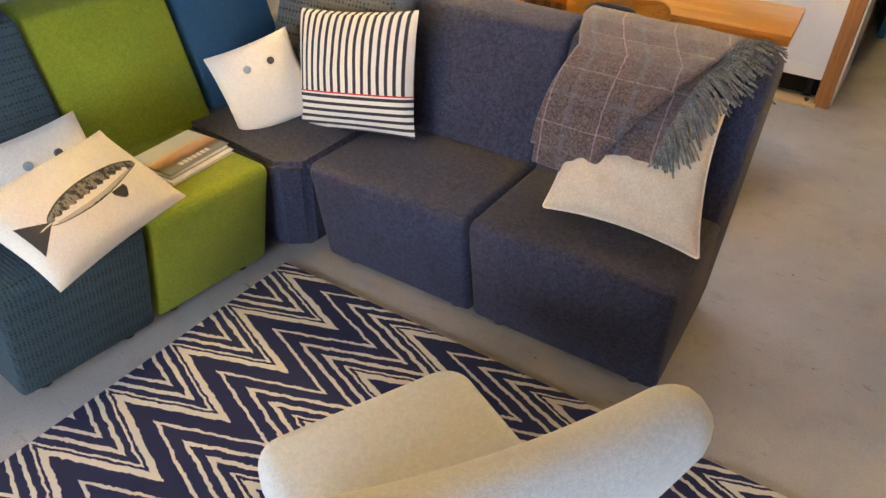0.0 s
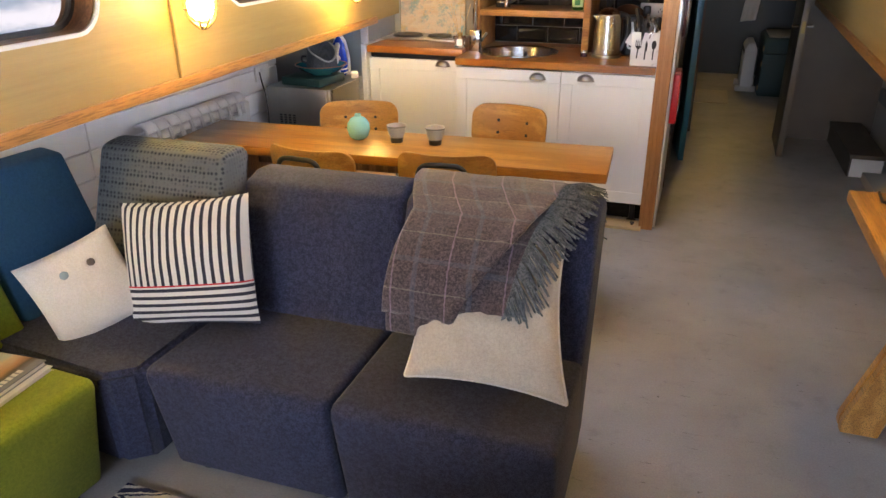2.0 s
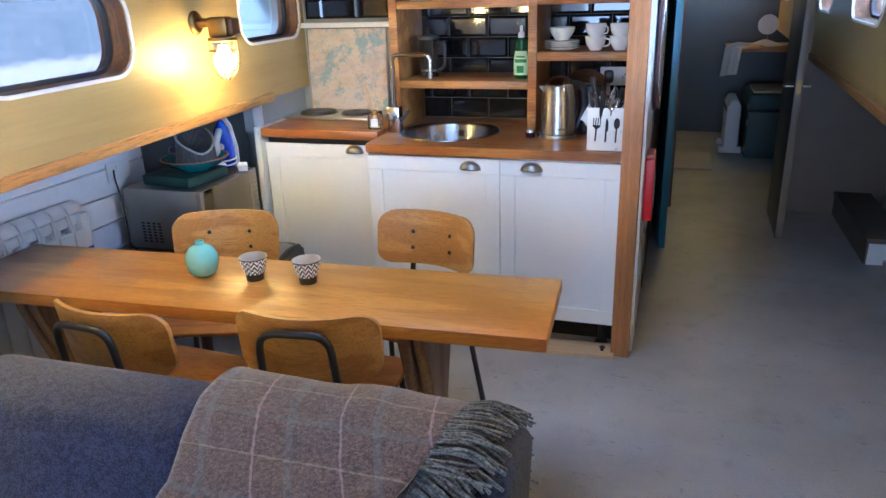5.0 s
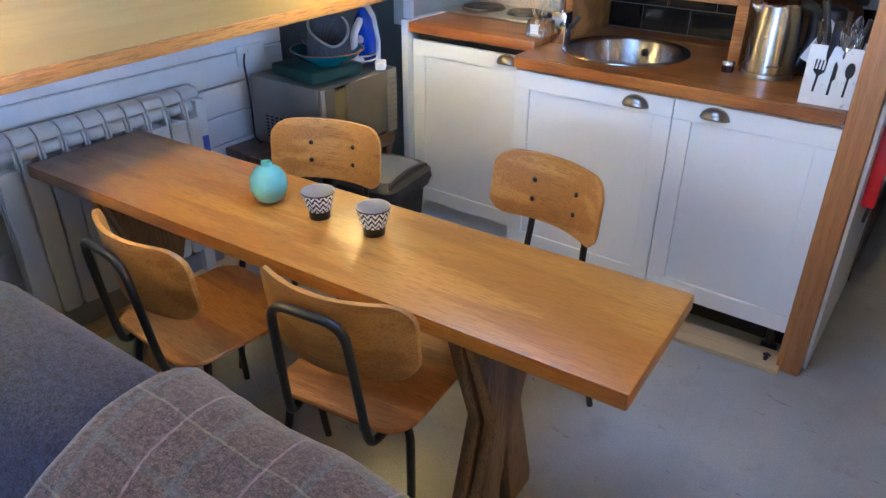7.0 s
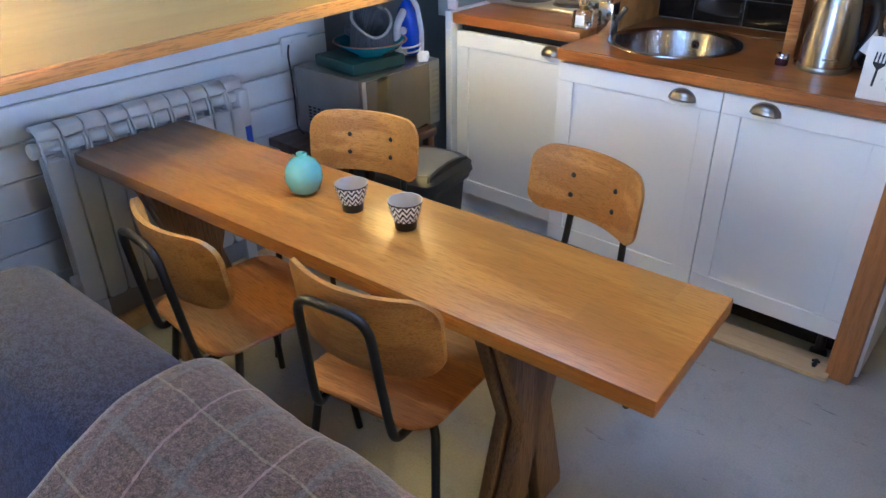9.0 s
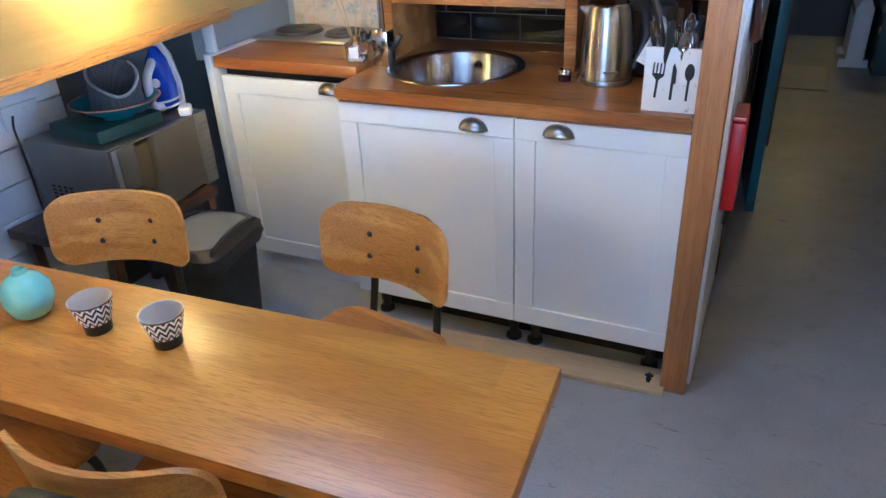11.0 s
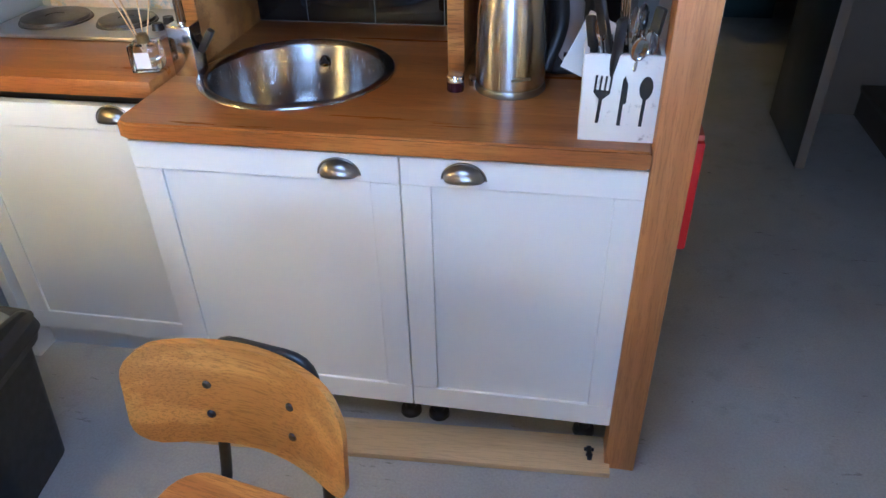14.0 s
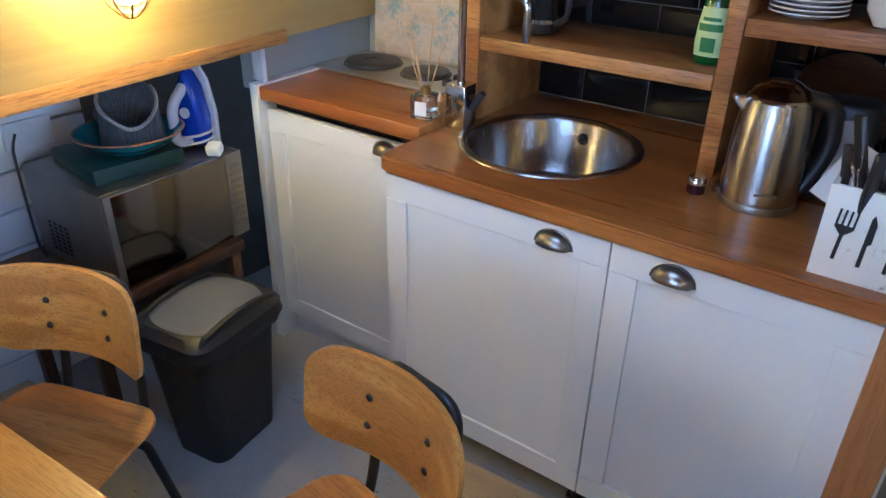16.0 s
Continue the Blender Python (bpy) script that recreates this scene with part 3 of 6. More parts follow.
# ---- dining table ----
TM = pose(-1.005, 3.01, 0, 0, 0, 3.2)
table = thing("dining_table", "long narrow oak table on crossed trestle legs", "table", TM)
TZ = 0.71
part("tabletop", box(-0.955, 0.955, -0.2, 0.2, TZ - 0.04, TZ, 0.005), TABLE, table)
for sx in (-0.72, 0.545):
    for k in range(2):
        half = [(0.155, TZ - 0.04), (0.155, TZ - 0.08), (0.062, 0.36), (0.155, 0.04), (0.155, 0.0), (0.05, 0.0), (0.0, 0.25)]
        outline = [(0.0, TZ - 0.14), (0.03, TZ - 0.04)] + half + [(-p, z) for p, z in reversed(half[:-1])] + [(-0.03, TZ - 0.04)]
        part("leg", prism(outline, 0.036, 0.003, 1, "x", sx + 0.045 * k), LEGWOOD, table, "crossed trestle leg board")
part("stretcher", box(-0.7, 0.54, -0.02, 0.02, TZ - 0.13, TZ - 0.04, 0.004), LEGWOOD, table)


# ---- dining chairs ----
def dining_chair():
    t = thing("dining_chair", "oak plywood chair on a dark grey tube frame", "chair", None, "chairs round the table")

    pts = [(x * (1 - 0.06 * (0.5 - y / 0.38)), y) for x, y in rounded(0.39, 0.39, 0.07, 6)]
    seat = prism(pts, 0.012, 0.004, 1, "z", 0.446)
    part("seat", seat, OAKSEAT, t, "oak plywood seat")
    # curved back board
    bw, bh, br = 0.197, 0.1, 0.055

    def edge(xx):
        k = max(0.0, abs(xx) - (bw - br))
        return bh - br + math.sqrt(max(br * br - k * k, 0.0))
    bm = bmesh.new()
    N = 20
    rows = []
    for i in range(N + 1):
        xx = bw * math.sin(math.pi * (i / N - 0.5))
        h = max(edge(xx), 0.012)
        rows.append([bm.verts.new((xx, dy + 1.7 * xx * xx - 0.2 - 0.12 * sg * h * 1.0, 0.675 + sg * h)) for dy, sg in ((0, -1), (0, 1), (-0.013, 1), (-0.013, -1))])
    for p, q in zip(rows, rows[1:]):
        for k in range(4):
            bm.faces.new((p[k], q[k], q[(k + 1) % 4], p[(k + 1) % 4]))
    bm.faces.new(rows[0][::-1])
    bm.faces.new(rows[-1])
    bmesh.ops.recalc_face_normals(bm, faces=bm.faces)
    part("backrest", bm, OAK, t, "curved oak plywood backrest")
    for sx in (-0.077, 0.077):
        for sz in (-0.03, 0.03):
            part("bolt", moved(lathe([(0, 0.004), (0.006, 0.003), (0.0085, 0), (0.0085, -0.004), (0, -0.004)], 12), pose(sx, -0.2 + 1.7 * sx * sx - 0.12 * (sz - 0.01), 0.665 + sz, -90, 0, 0)), BLACK, t)
    r = 0.0105
    side = [(0.14, 0.13, 0.432), (0.125, -0.1, 0.428), (0.108, -0.203, 0.412), (0.105, -0.215, 0.47)]
    part("back_frame", tube([(-x, y, z) for x, y, z in side] + [(-0.092, -0.248, 0.746), (0.092, -0.248, 0.746)] + side[::-1], r, 10, 0.05), TUBE, t)
    for sx in (-1, 1):
        part("leg", tube([(sx * 0.1, 0.13, 0.434), (sx * 0.165, 0.15, 0.424), (sx * 0.205, 0.19, 0.0)], r, 10, 0.03), TUBE, t)
        part("leg", tube([(sx * 0.1, -0.09, 0.434), (sx * 0.165, -0.13, 0.42), (sx * 0.205, -0.2, 0.0)], r, 10, 0.03), TUBE, t)
    return t


chair = dining_chair()
chair.matrix_world = pose(-0.672, 2.91, 0, 0, 0, 8)
copy_thing(chair, pose(-1.185, 2.815, 0, 0, 0, -4))
copy_thing(chair, pose(-0.63, 3.425, 0, 0, 0, 170))
copy_thing(chair, pose(-1.30, 3.29, 0, 0, 0, 198))

# ---- galley units ----
def shaker_door(parent, x0, x1, z0, z1, y, name="door"):
    """A framed cabinet door whose face is at y, looking towards -y."""
    g, f = 0.0015, 0.065
    d = part(name, box(x0 + g, x1 - g, y + 0.008, y + 0.02, z0, z1), CABINET, parent, smooth=False)
    part("rail", box(x0 + g, x1 - g, y, y + 0.0085, z1 - f, z1, 0.0015, 1), CABINET, d)
    part("rail", box(x0 + g, x1 - g, y, y + 0.0085, z0, z0 + f, 0.0015, 1), CABINET, d)
    part("stile", box(x0 + g, x0 + f, y, y + 0.0085, z0 + f, z1 - f, 0.0015, 1), CABINET, d)
    part("stile", box(x1 - f, x1 - g, y, y + 0.0085, z0 + f, z1 - f, 0.0015, 1), CABINET, d)
    return d


def cup_handle(parent, x, z, y):
    """A half-moon cup pull, open below."""
    def f(u, v):
        a = math.pi * u
        b = v * math.pi / 2
        return (x + 0.044 * math.cos(a) * (1 - 0.12 * math.sin(b)), y - 0.001 - 0.027 * math.sin(b) * (0.35 + 0.65 * math.sin(a)), z - 0.014 + 0.036 * math.sin(a) * math.cos(b * 0.96))
    h = part("handle", sheet(20, 8, f), NICKEL, parent, "aged nickel cup handle")
    so = h.modifiers.new("thick", "SOLIDIFY")
    so.thickness = 0.0016
    part("handle_lip", tube([(x + 0.046 * math.cos(math.pi * k / 12), y - 0.002, z - 0.014 + 0.038 * math.sin(math.pi * k / 12)) for k in range(13)], 0.0022, 6, 0.004), NICKEL, h)


CY = 4.15
unit = thing("base_cabinet", "white shaker cabinet under the round sink", "cabinet", None, "galley cabinets")
part("carcass", box(-1.068, -0.467, CY + 0.021, 4.86, 0.14, 0.72), CABINET, unit, smooth=False)
d = shaker_door(unit, -1.07, -0.465, 0.14, 0.855, CY)
cup_handle(d, -0.595, 0.82, CY)
unit = thing("base_cabinet", "white shaker cabinet under the kettle", "cabinet", None, "galley cabinets")
part("carcass", box(-0.463, 0.036, CY + 0.021, 4.86, 0.14, 0.862), CABINET, unit, smooth=False)
d = shaker_door(unit, -0.465, 0.038, 0.14, 0.855, CY)
cup_handle(d, -0.33, 0.825, CY)
unit = thing("base_cabinet", "cream white shaker cabinet beneath the hob", "cabinet", None, "galley cabinets")
part("carcass", box(-1.70, -1.09, 4.342, 4.86, 0.1, 0.84), CABINET, unit, smooth=False)
# black strip put in for the shade under the worktop edge
part("shadow_gap", box(-1.70, -1.09, 4.37, 4.86, 0.842, 0.88), BLACK, unit, "black strip in place of the shaded gap beneath the worktop", smooth=False)
d = shaker_door(unit, -1.69, -1.085, 0.11, 0.853, 4.32)
cup_handle(d, -1.21, 0.832, 4.32)
part("plinth", box(-1.703, -1.09, 4.375, 4.395, 0.0, 0.106), CABINET, unit)
part("end_panel", box(-1.735, -1.703, 4.3, 4.86, 0.0, 0.93), RIMWHITE, unit)
SINK = (-0.785, 4.465)
wt = bmesh.new()
wt_edges = []
for ring in ([(-1.08, 4.87), (-1.08, 4.165), (-1.072, 4.14), (-1.05, 4.13), (0.03, 4.13), (0.03, 4.87)], [(SINK[0] + 0.213 * math.cos(k * math.pi / 24), SINK[1] + 0.213 * math.sin(k * math.pi / 24)) for k in range(48)]):
    vs = [wt.verts.new((p[0], p[1], 0.905)) for p in ring]
    wt_edges += [wt.edges.new((vs[k], vs[(k + 1) % len(vs)])) for k in range(len(vs))]
bmesh.ops.triangle_fill(wt, use_beauty=True, use_dissolve=False, edges=wt_edges)
res = bmesh.ops.extrude_face_region(wt, geom=wt.faces[:])
for e in res["geom"]:
    if isinstance(e, bmesh.types.BMVert):
        e.co.z -= 0.04
bmesh.ops.recalc_face_normals(wt, faces=wt.faces)
bmesh.ops.bevel(wt, geom=[e for e in wt.edges if e.calc_face_angle(0) > radians(60) and abs(e.verts[0].co.z - e.verts[1].co.z) < 0.001], offset=0.005, segments=2, affect="EDGES")
single("worktop", wt, WORKTOP, "oiled oak worktop round the sink", "worktop")
single("worktop", box(-1.70, -1.083, 4.305, 4.86, 0.884, 0.926, 0.005), WORKTOP, "oiled oak worktop carrying the hob", "worktop")
single("post", box(0.032, 0.108, 4.135, 4.21, 0, 1.93, 0.004), POSTWOOD, "oak corner post at the end of the galley", "post")

# ---- shelves over the counter ----
shelf = thing("shelf_unit", "open oak shelf unit fixed over the counter", "shelf")
SY0, SY1 = 4.5, 4.86
part("upright", box(-1.075, -1.035, SY0, SY1, 0.905, 1.6, 0.003), SHELFWOOD, shelf)
part("upright", box(-0.42, -0.38, SY0, SY1, 0.905, 1.6, 0.003), SHELFWOOD, shelf)
part("shelf_board", box(-1.08, 0.03, SY0 - 0.005, SY1, 1.602, 1.64, 0.003), SHELFWOOD, shelf)
part("shelf_board", box(-1.033, -0.422, SY0, SY1, 1.455, 1.49, 0.003), SHELFWOOD, shelf)
part("shelf_board", box(-0.378, 0.03, SY0, SY1, 1.46, 1.495, 0.003), SHELFWOOD, shelf)
part("shelf_board", box(-1.033, -0.422, SY0, SY1, 1.1, 1.135, 0.003), SHELFWOOD, shelf)
part("shelf_board", box(-0.378, 0.03, SY0, SY1, 1.225, 1.262, 0.003), SHELFWOOD, shelf)
single("wall_shelf", box(-1.63, -1.082, 4.55, 4.86, 1.525, 1.56, 0.003), SHELFWOOD, "short oak wall shelf beside the shelf unit", "shelf")

# ---- rug ----
def rug_mat():
    m, nt, b = material("chevron_rug")
    tc = nt.nodes.new("ShaderNodeTexCoord")
    sep = nt.nodes.new("ShaderNodeSeparateXYZ")
    wob = nt.nodes.new("ShaderNodeVectorMath")
    wob.operation = "ADD"
    nz = node(nt, "ShaderNodeTexNoise", Scale=26.0, Detail=6.0, Roughness=0.75)
    nt.links.new(tc.outputs["Object"], nz.inputs["Vector"])
    sc = nt.nodes.new("ShaderNodeVectorMath")
    sc.operation = "SCALE"
    sc.inputs["Scale"].default_value = 0.026
    nt.links.new(nz.outputs["Color"], sc.inputs[0])
    nt.links.new(tc.outputs["Object"], wob.inputs[0])
    nt.links.new(sc.outputs[0], wob.inputs[1])
    nt.links.new(wob.outputs[0], sep.inputs[0])
    X, Y = sep.outputs[0], sep.outputs[1]
    # triangle wave along y, 0.225 m long and 0.30 m deep
    tri = math_node(nt, "PINGPONG", math_node(nt, "ADD", Y, -0.69 + 0.225 * 20 + 0.006), 0.1125)
    s = math_node(nt, "ADD", X, math_node(nt, "MULTIPLY", tri, 2.67))
    s = math_node(nt, "FRACT", math_node(nt, "DIVIDE", math_node(nt, "ADD", s, 1.05 + 0.5 * 10), 0.5))
    bands = ((0.045, 0.07), (0.2, 0.035), (0.31, 0.1), (0.63, 0.05), (0.86, 0.06))
    total = None
    for c, w in bands:
        on = math_node(nt, "LESS_THAN", math_node(nt, "ABSOLUTE", math_node(nt, "SUBTRACT", s, c)), w / 2)
        total = on if total is None else math_node(nt, "MAXIMUM", total, on)
    fine = noise_tex(nt, coords(nt), 420, 3)
    c = mixc(nt, total, mixc(nt, fine, (0.006, 0.009, 0.042), (0.018, 0.024, 0.08)), mixc(nt, fine, (0.56, 0.52, 0.43), (0.74, 0.7, 0.6)))
    nt.links.new(c, b.inputs["Base Color"])
    b.inputs["Roughness"].default_value = 1.0
    bump(nt, b, mixc(nt, 0.4, fine, total), 0.5, 0.004)
    return m


rugm = sheet(60, 60, lambda u, v: (-1.26 + 1.95 * u, -0.95 + 2.46 * v, 0.012 + 0.0015 * noise.noise((u * 9, v * 9, 0))))
rug = single("rug", join(rugm, box(-1.258, 0.688, -0.948, 1.508, 0.001, 0.009)), rug_mat(), "navy rug with cream hand-drawn chevrons", "rug")

# ---- wall lamps ----
BULB = glow("warm_bulb", (1.0, 0.72, 0.21), 400.0)
LAMPGLASS = glass("ribbed_lamp_glass", (1.0, 0.93, 0.78), 0.14)


def wall_lamp(m, label):
    """A brass ship's bulkhead lamp; local x points out of the wall, origin on the wall at the base plate."""
    t = thing("wall_lamp", label, "lamp", m, "bulkhead lamps")
    part("base_plate", moved(lathe([(0, 0), (0.048, 0), (0.048, 0.006), (0.04, 0.014), (0.03, 0.018), (0, 0.018)], 24), pose(0, 0, 0, 0, 90, 0)), BRASS, t)
    part("arm", tube([(0.01, 0, 0), (0.07, 0, 0.0), (0.1, 0, -0.01)], 0.018, 12, 0.02), BRASS, t)
    part("housing", box(0.07, 0.155, -0.036, 0.036, -0.055, 0.022, 0.012, 2), BRASS, t)
    part("cover", box(0.155, 0.18, -0.032, 0.032, -0.045, 0.016, 0.006, 2), DARKWOOD, t, "dark cable cover")
    part("collar", moved(lathe([(0, 0), (0.056, 0), (0.058, -0.012), (0.05, -0.018), (0, -0.018)], 24), Matrix.Translation((0.112, 0, -0.055))), BRASS, t)
    g = part("glass_dome", moved(lathe([(0.047, -0.07), (0.048, -0.14), (0.044, -0.175), (0.032, -0.2), (0.012, -0.212), (0, -0.214)], 24), Matrix.Translation((0.112, 0, 0))), LAMPGLASS, t)
    g.visible_shadow = False
    part("bulb", moved(lathe([(0, -0.085), (0.012, -0.088), (0.014, -0.105), (0.03, -0.135), (0.028, -0.165), (0.014, -0.182), (0, -0.186)], 20), Matrix.Translation((0.112, 0, 0))), BULB, t, "glowing warm bulb")
    for k in range(4):
        a = math.pi * k / 4 + 0.3
        c, s = math.cos(a), math.sin(a)
        pts = [(0.112 + r * c, r * s, z) for r, z in ((0.054, -0.07), (0.055, -0.15), (0.045, -0.19), (0.012, -0.222), (-0.012, -0.222), (-0.045, -0.19), (-0.055, -0.15), (-0.054, -0.07))]
        part("cage_wire", tube(pts, 0.003, 6, 0.015), BRASS, t)
    for z, r in ((-0.105, 0.056), (-0.155, 0.056)):
        part("cage_ring", tube([(0.112 + r * math.cos(2 * math.pi * k / 20), r * math.sin(2 * math.pi * k / 20), z) for k in range(20)], 0.003, 6, 0.004, True), BRASS, t)
    return t


wall_lamp(LW @ pose(0, 0.0, 1.475), "brass caged bulkhead lamp lit on the plywood side")
wall_lamp(LW @ pose(0, 1.465, 1.44), "brass caged bulkhead lamp lit between two portholes")
wall_lamp(LW @ pose(0, -1.378, 1.475), "brass caged bulkhead lamp lit above the sofa")
wall_lamp(RW @ pose(0, -0.06, 1.5, 0, 0, 180), "brass caged bulkhead lamp lit above the side desk")
wall_lamp(pose(0.58, 9.45, 1.84, 0, 0, -90), "brass bulkhead lamp lit in the fore cabin")
det = thing("smoke_alarm", "small white alarm unit on the plywood side", "alarm", LW @ pose(0, 1.5, 1.665))
part("body", box(0, 0.03, -0.045, 0.045, -0.045, 0.045, 0.012, 3), RIMWHITE, det)
part("button", moved(lathe([(0, 0.003), (0.014, 0.002), (0.014, -0.004)], 16), pose(0.031, 0, 0, 0, 90, 0)), DARKWOOD, det)
vent = thing("ceiling_vent", "bronze slatted vent set in the plank ceiling", "vent", pose(-1.32, 2.5, ceil_z(-1.32) - 0.004, 0, -17, 10))
part("frame", join(box(-0.14, 0.14, -0.16, -0.14, -0.008, 0.002), box(-0.14, 0.14, 0.14, 0.16, -0.008, 0.002), box(-0.14, -0.12, -0.14, 0.14, -0.008, 0.002), box(0.12, 0.14, -0.14, 0.14, -0.008, 0.002)), BRASS, vent)
for k in range(9):
    part("slat", box(-0.12, 0.12, -0.135 + 0.031 * k, -0.117 + 0.031 * k, -0.006, 0.0), BRASS, vent)

# ---- cushions ----
def pillow_point(u, v, w, h, d, side):
    """A place on a cushion: u, v from -1 to 1, side +1 the face towards -y."""
    pin = 1 - 0.055 * (1 - v * v) * abs(u) ** 3
    pinz = 1 - 0.055 * (1 - u * u) * abs(v) ** 3
    t = max(0.0, (1 - u * u) * (1 - v * v)) ** 0.42
    wr = 0.006 * noise.noise((u * 2.3 + w * 9, v * 2.3, side * 3.0)) * (1 - abs(u * v))
    return Vector((u * w / 2 * pin, -side * (d / 2 * t + wr * t), v * h / 2 * pinz))


def pillow_bm(w, h, d, n=28):
    fr = sheet(n, n, lambda u, v: pillow_point(2 * u - 1, 2 * v - 1, w, h, d, 1))
    bk = sheet(n, n, lambda u, v: pillow_point(1 - 2 * u, 2 * v - 1, w, h, d, -1))
    return join(fr, bk)


def striped_mat():
    m, nt, b = material("navy_striped_ticking")
    tc = nt.nodes.new("ShaderNodeTexCoord")
    sep = nt.nodes.new("ShaderNodeSeparateXYZ")
    nt.links.new(tc.outputs["UV"], sep.inputs[0])
    U, V = sep.outputs[0], sep.outputs[1]
    up = math_node(nt, "LESS_THAN", math_node(nt, "FRACT", math_node(nt, "MULTIPLY", U, 16.0)), 0.42)
    lo = math_node(nt, "LESS_THAN", math_node(nt, "FRACT", math_node(nt, "MULTIPLY", V, 17.0)), 0.45)
    split = math_node(nt, "GREATER_THAN", V, 0.335)
    on = math_node(nt, "ADD", math_node(nt, "MULTIPLY", up, split), math_node(nt, "MULTIPLY", lo, math_node(nt, "SUBTRACT", 1.0, split)))
    red = math_node(nt, "LESS_THAN", math_node(nt, "ABSOLUTE", math_node(nt, "SUBTRACT", V, 0.34)), 0.006)
    f = noise_tex(nt, coords(nt), 700, 2)
    c = mixc(nt, on, mixc(nt, f, (0.6, 0.58, 0.53), (0.75, 0.73, 0.68)), mixc(nt, f, (0.015, 0.017, 0.03), (0.04, 0.042, 0.06)))
    c = mixc(nt, red, c, (0.6, 0.02, 0.03))
    nt.links.new(c, b.inputs["Base Color"])
    b.inputs["Roughness"].default_value = 0.95
    bump(nt, b, f, 0.3, 0.001)
    return m


STRIPE = striped_mat()
CREAM = cloth("cream_canvas", (0.64, 0.61, 0.55), (0.78, 0.755, 0.7), 700, sheen=0.05)
LINEN = cloth("natural_linen_velvet", (0.5, 0.43, 0.34), (0.64, 0.57, 0.47), 500, patch=14)
INK = plain("fish_ink", (0.03, 0.03, 0.032), 0.9)
BUTTON_A = plain("blue_grey_button", (0.25, 0.33, 0.37), 0.5)
BUTTON_B = plain("brown_button", (0.06, 0.05, 0.05), 0.5)


def cushion(w, h, d, mat, m, label):
    t = thing("cushion", label, "cushion", m, "scatter cushions")
    part("cover", pillow_bm(w, h, d), mat, t)
    return t


def on_cushion(t, name, u, v, w, h, d, mat, size):
    p = pillow_point(u, v, w, h, d, 1)
    part(name, moved(lathe([(0, 0.004), (size * 0.7, 0.004), (size, 0.001), (size, -0.003)], 16), Matrix.Translation(p) @ pose(0, 0, 0, 90, 0, 0)), mat, t)


cushion(0.46, 0.41, 0.15, STRIPE, pose(-1.215, 1.885, 0.6, -18, -8, 8), "navy and white striped cushion with a red seam")
for m in (pose(-1.5, 1.735, 0.535, -26, -14, 62), pose(-1.56, 0.965, 0.492, -26, -6, 82)):
    t = cushion(0.3, 0.3, 0.1, CREAM, m, "cream canvas cushion with two round buttons")
    on_cushion(t, "button", -0.25, 0.42, 0.31, 0.31, 0.11, BUTTON_A, 0.013)
    on_cushion(t, "button", 0.3, 0.42, 0.31, 0.31, 0.11, BUTTON_B, 0.012)


def slumped(bl, br, tr, tl, d):
    """A soft cushion between four corners, its face towards the room."""
    bl, br, tr, tl = (Vector(p) for p in (bl, br, tr, tl))
    nrm = (br - bl).cross(tl - bl).normalized()

    def face(side):
        def f(u, v):
            a, b = 2 * u - 1, 2 * v - 1
            pu = 0.5 + 0.5 * a * (1 - 0.1 * (1 - b * b) * abs(a) ** 3)
            pv = 0.5 + 0.5 * b * (1 - 0.1 * (1 - a * a) * abs(b) ** 3)
            p = bl.lerp(br, pu).lerp(tl.lerp(tr, pu), pv)
            t = max(0.0, (1 - a * a) * (1 - b * b)) ** 0.4
            wr = 0.011 * noise.noise((u * 5, v * 9, 2.0)) + 0.007 * noise.noise((u * 13, v * 10, 5.0))
            return p + nrm * (side * (d / 2 + wr) * t)
        return f
    front = sheet(44, 44, face(1))
    rear = sheet(44, 44, lambda u, v: face(-1)(1 - u, v))
    edge = [face(0)(u, v) for u, v in [(k / 12, 0) for k in range(12)] + [(1, k / 12) for k in range(12)] + [(1 - k / 12, 1) for k in range(12)] + [(0, 1 - k / 12) for k in range(12)]]
    return join(front, rear), edge


lin = thing("cushion", "beige linen velvet cushion with pale piping", "cushion", None, "scatter cushions")
bm, edge = slumped((-0.42, 1.728, 0.445), (0.03, 1.728, 0.452), (-0.055, 2.04, 0.76), (-0.47, 2.05, 0.74), 0.115)
part("cover", bm, LINEN, lin)
part("piping", tube(edge, 0.0035, 6, 0.01, True), CREAM, lin, "pale piped edge")
fw, fh, fd = 0.48, 0.31, 0.12
fish = cushion(fw, fh, fd, CREAM, pose(-1.385, 0.94, 0.5, -60, 0, 102), "cream cushion printed with a dark fish")


def fish_patch(f0, f1, n0, n1):
    """A print that lies on the cushion between two curves over s from n0 to n1."""
    def f(u, v):
        s = n0 + (n1 - n0) * u
        a, b = f0(s), f1(s)
        p = pillow_point(s, a + (b - a) * v, fw, fh, fd, 1)
        return p + Vector((0, -0.0015, 0))
    return sheet(40, 6, f)


def fish_mid(s):
    return -0.08 + 0.1 * s


def fish_half(s):
    """Half depth of the fish along its length."""
    k = max(0.0, min(1.0, (s + 0.6) / 1.4))
    return 0.03 + 0.22 * math.sin(math.pi * k ** 0.8) ** 0.8 if 0 < k < 1 else 0.02


def fish_mat():
    m, nt, b = material("mottled_fish_ink")
    n = noise_tex(nt, coords(nt, "Object", (1, 1, 0.5)), 110, 4, 0.7)
    nt.links.new(ramp(nt, n, (0.46, (0.02, 0.02, 0.022)), (0.56, (0.2, 0.19, 0.17))), b.inputs["Base Color"])
    b.inputs["Roughness"].default_value = 0.9
    return m


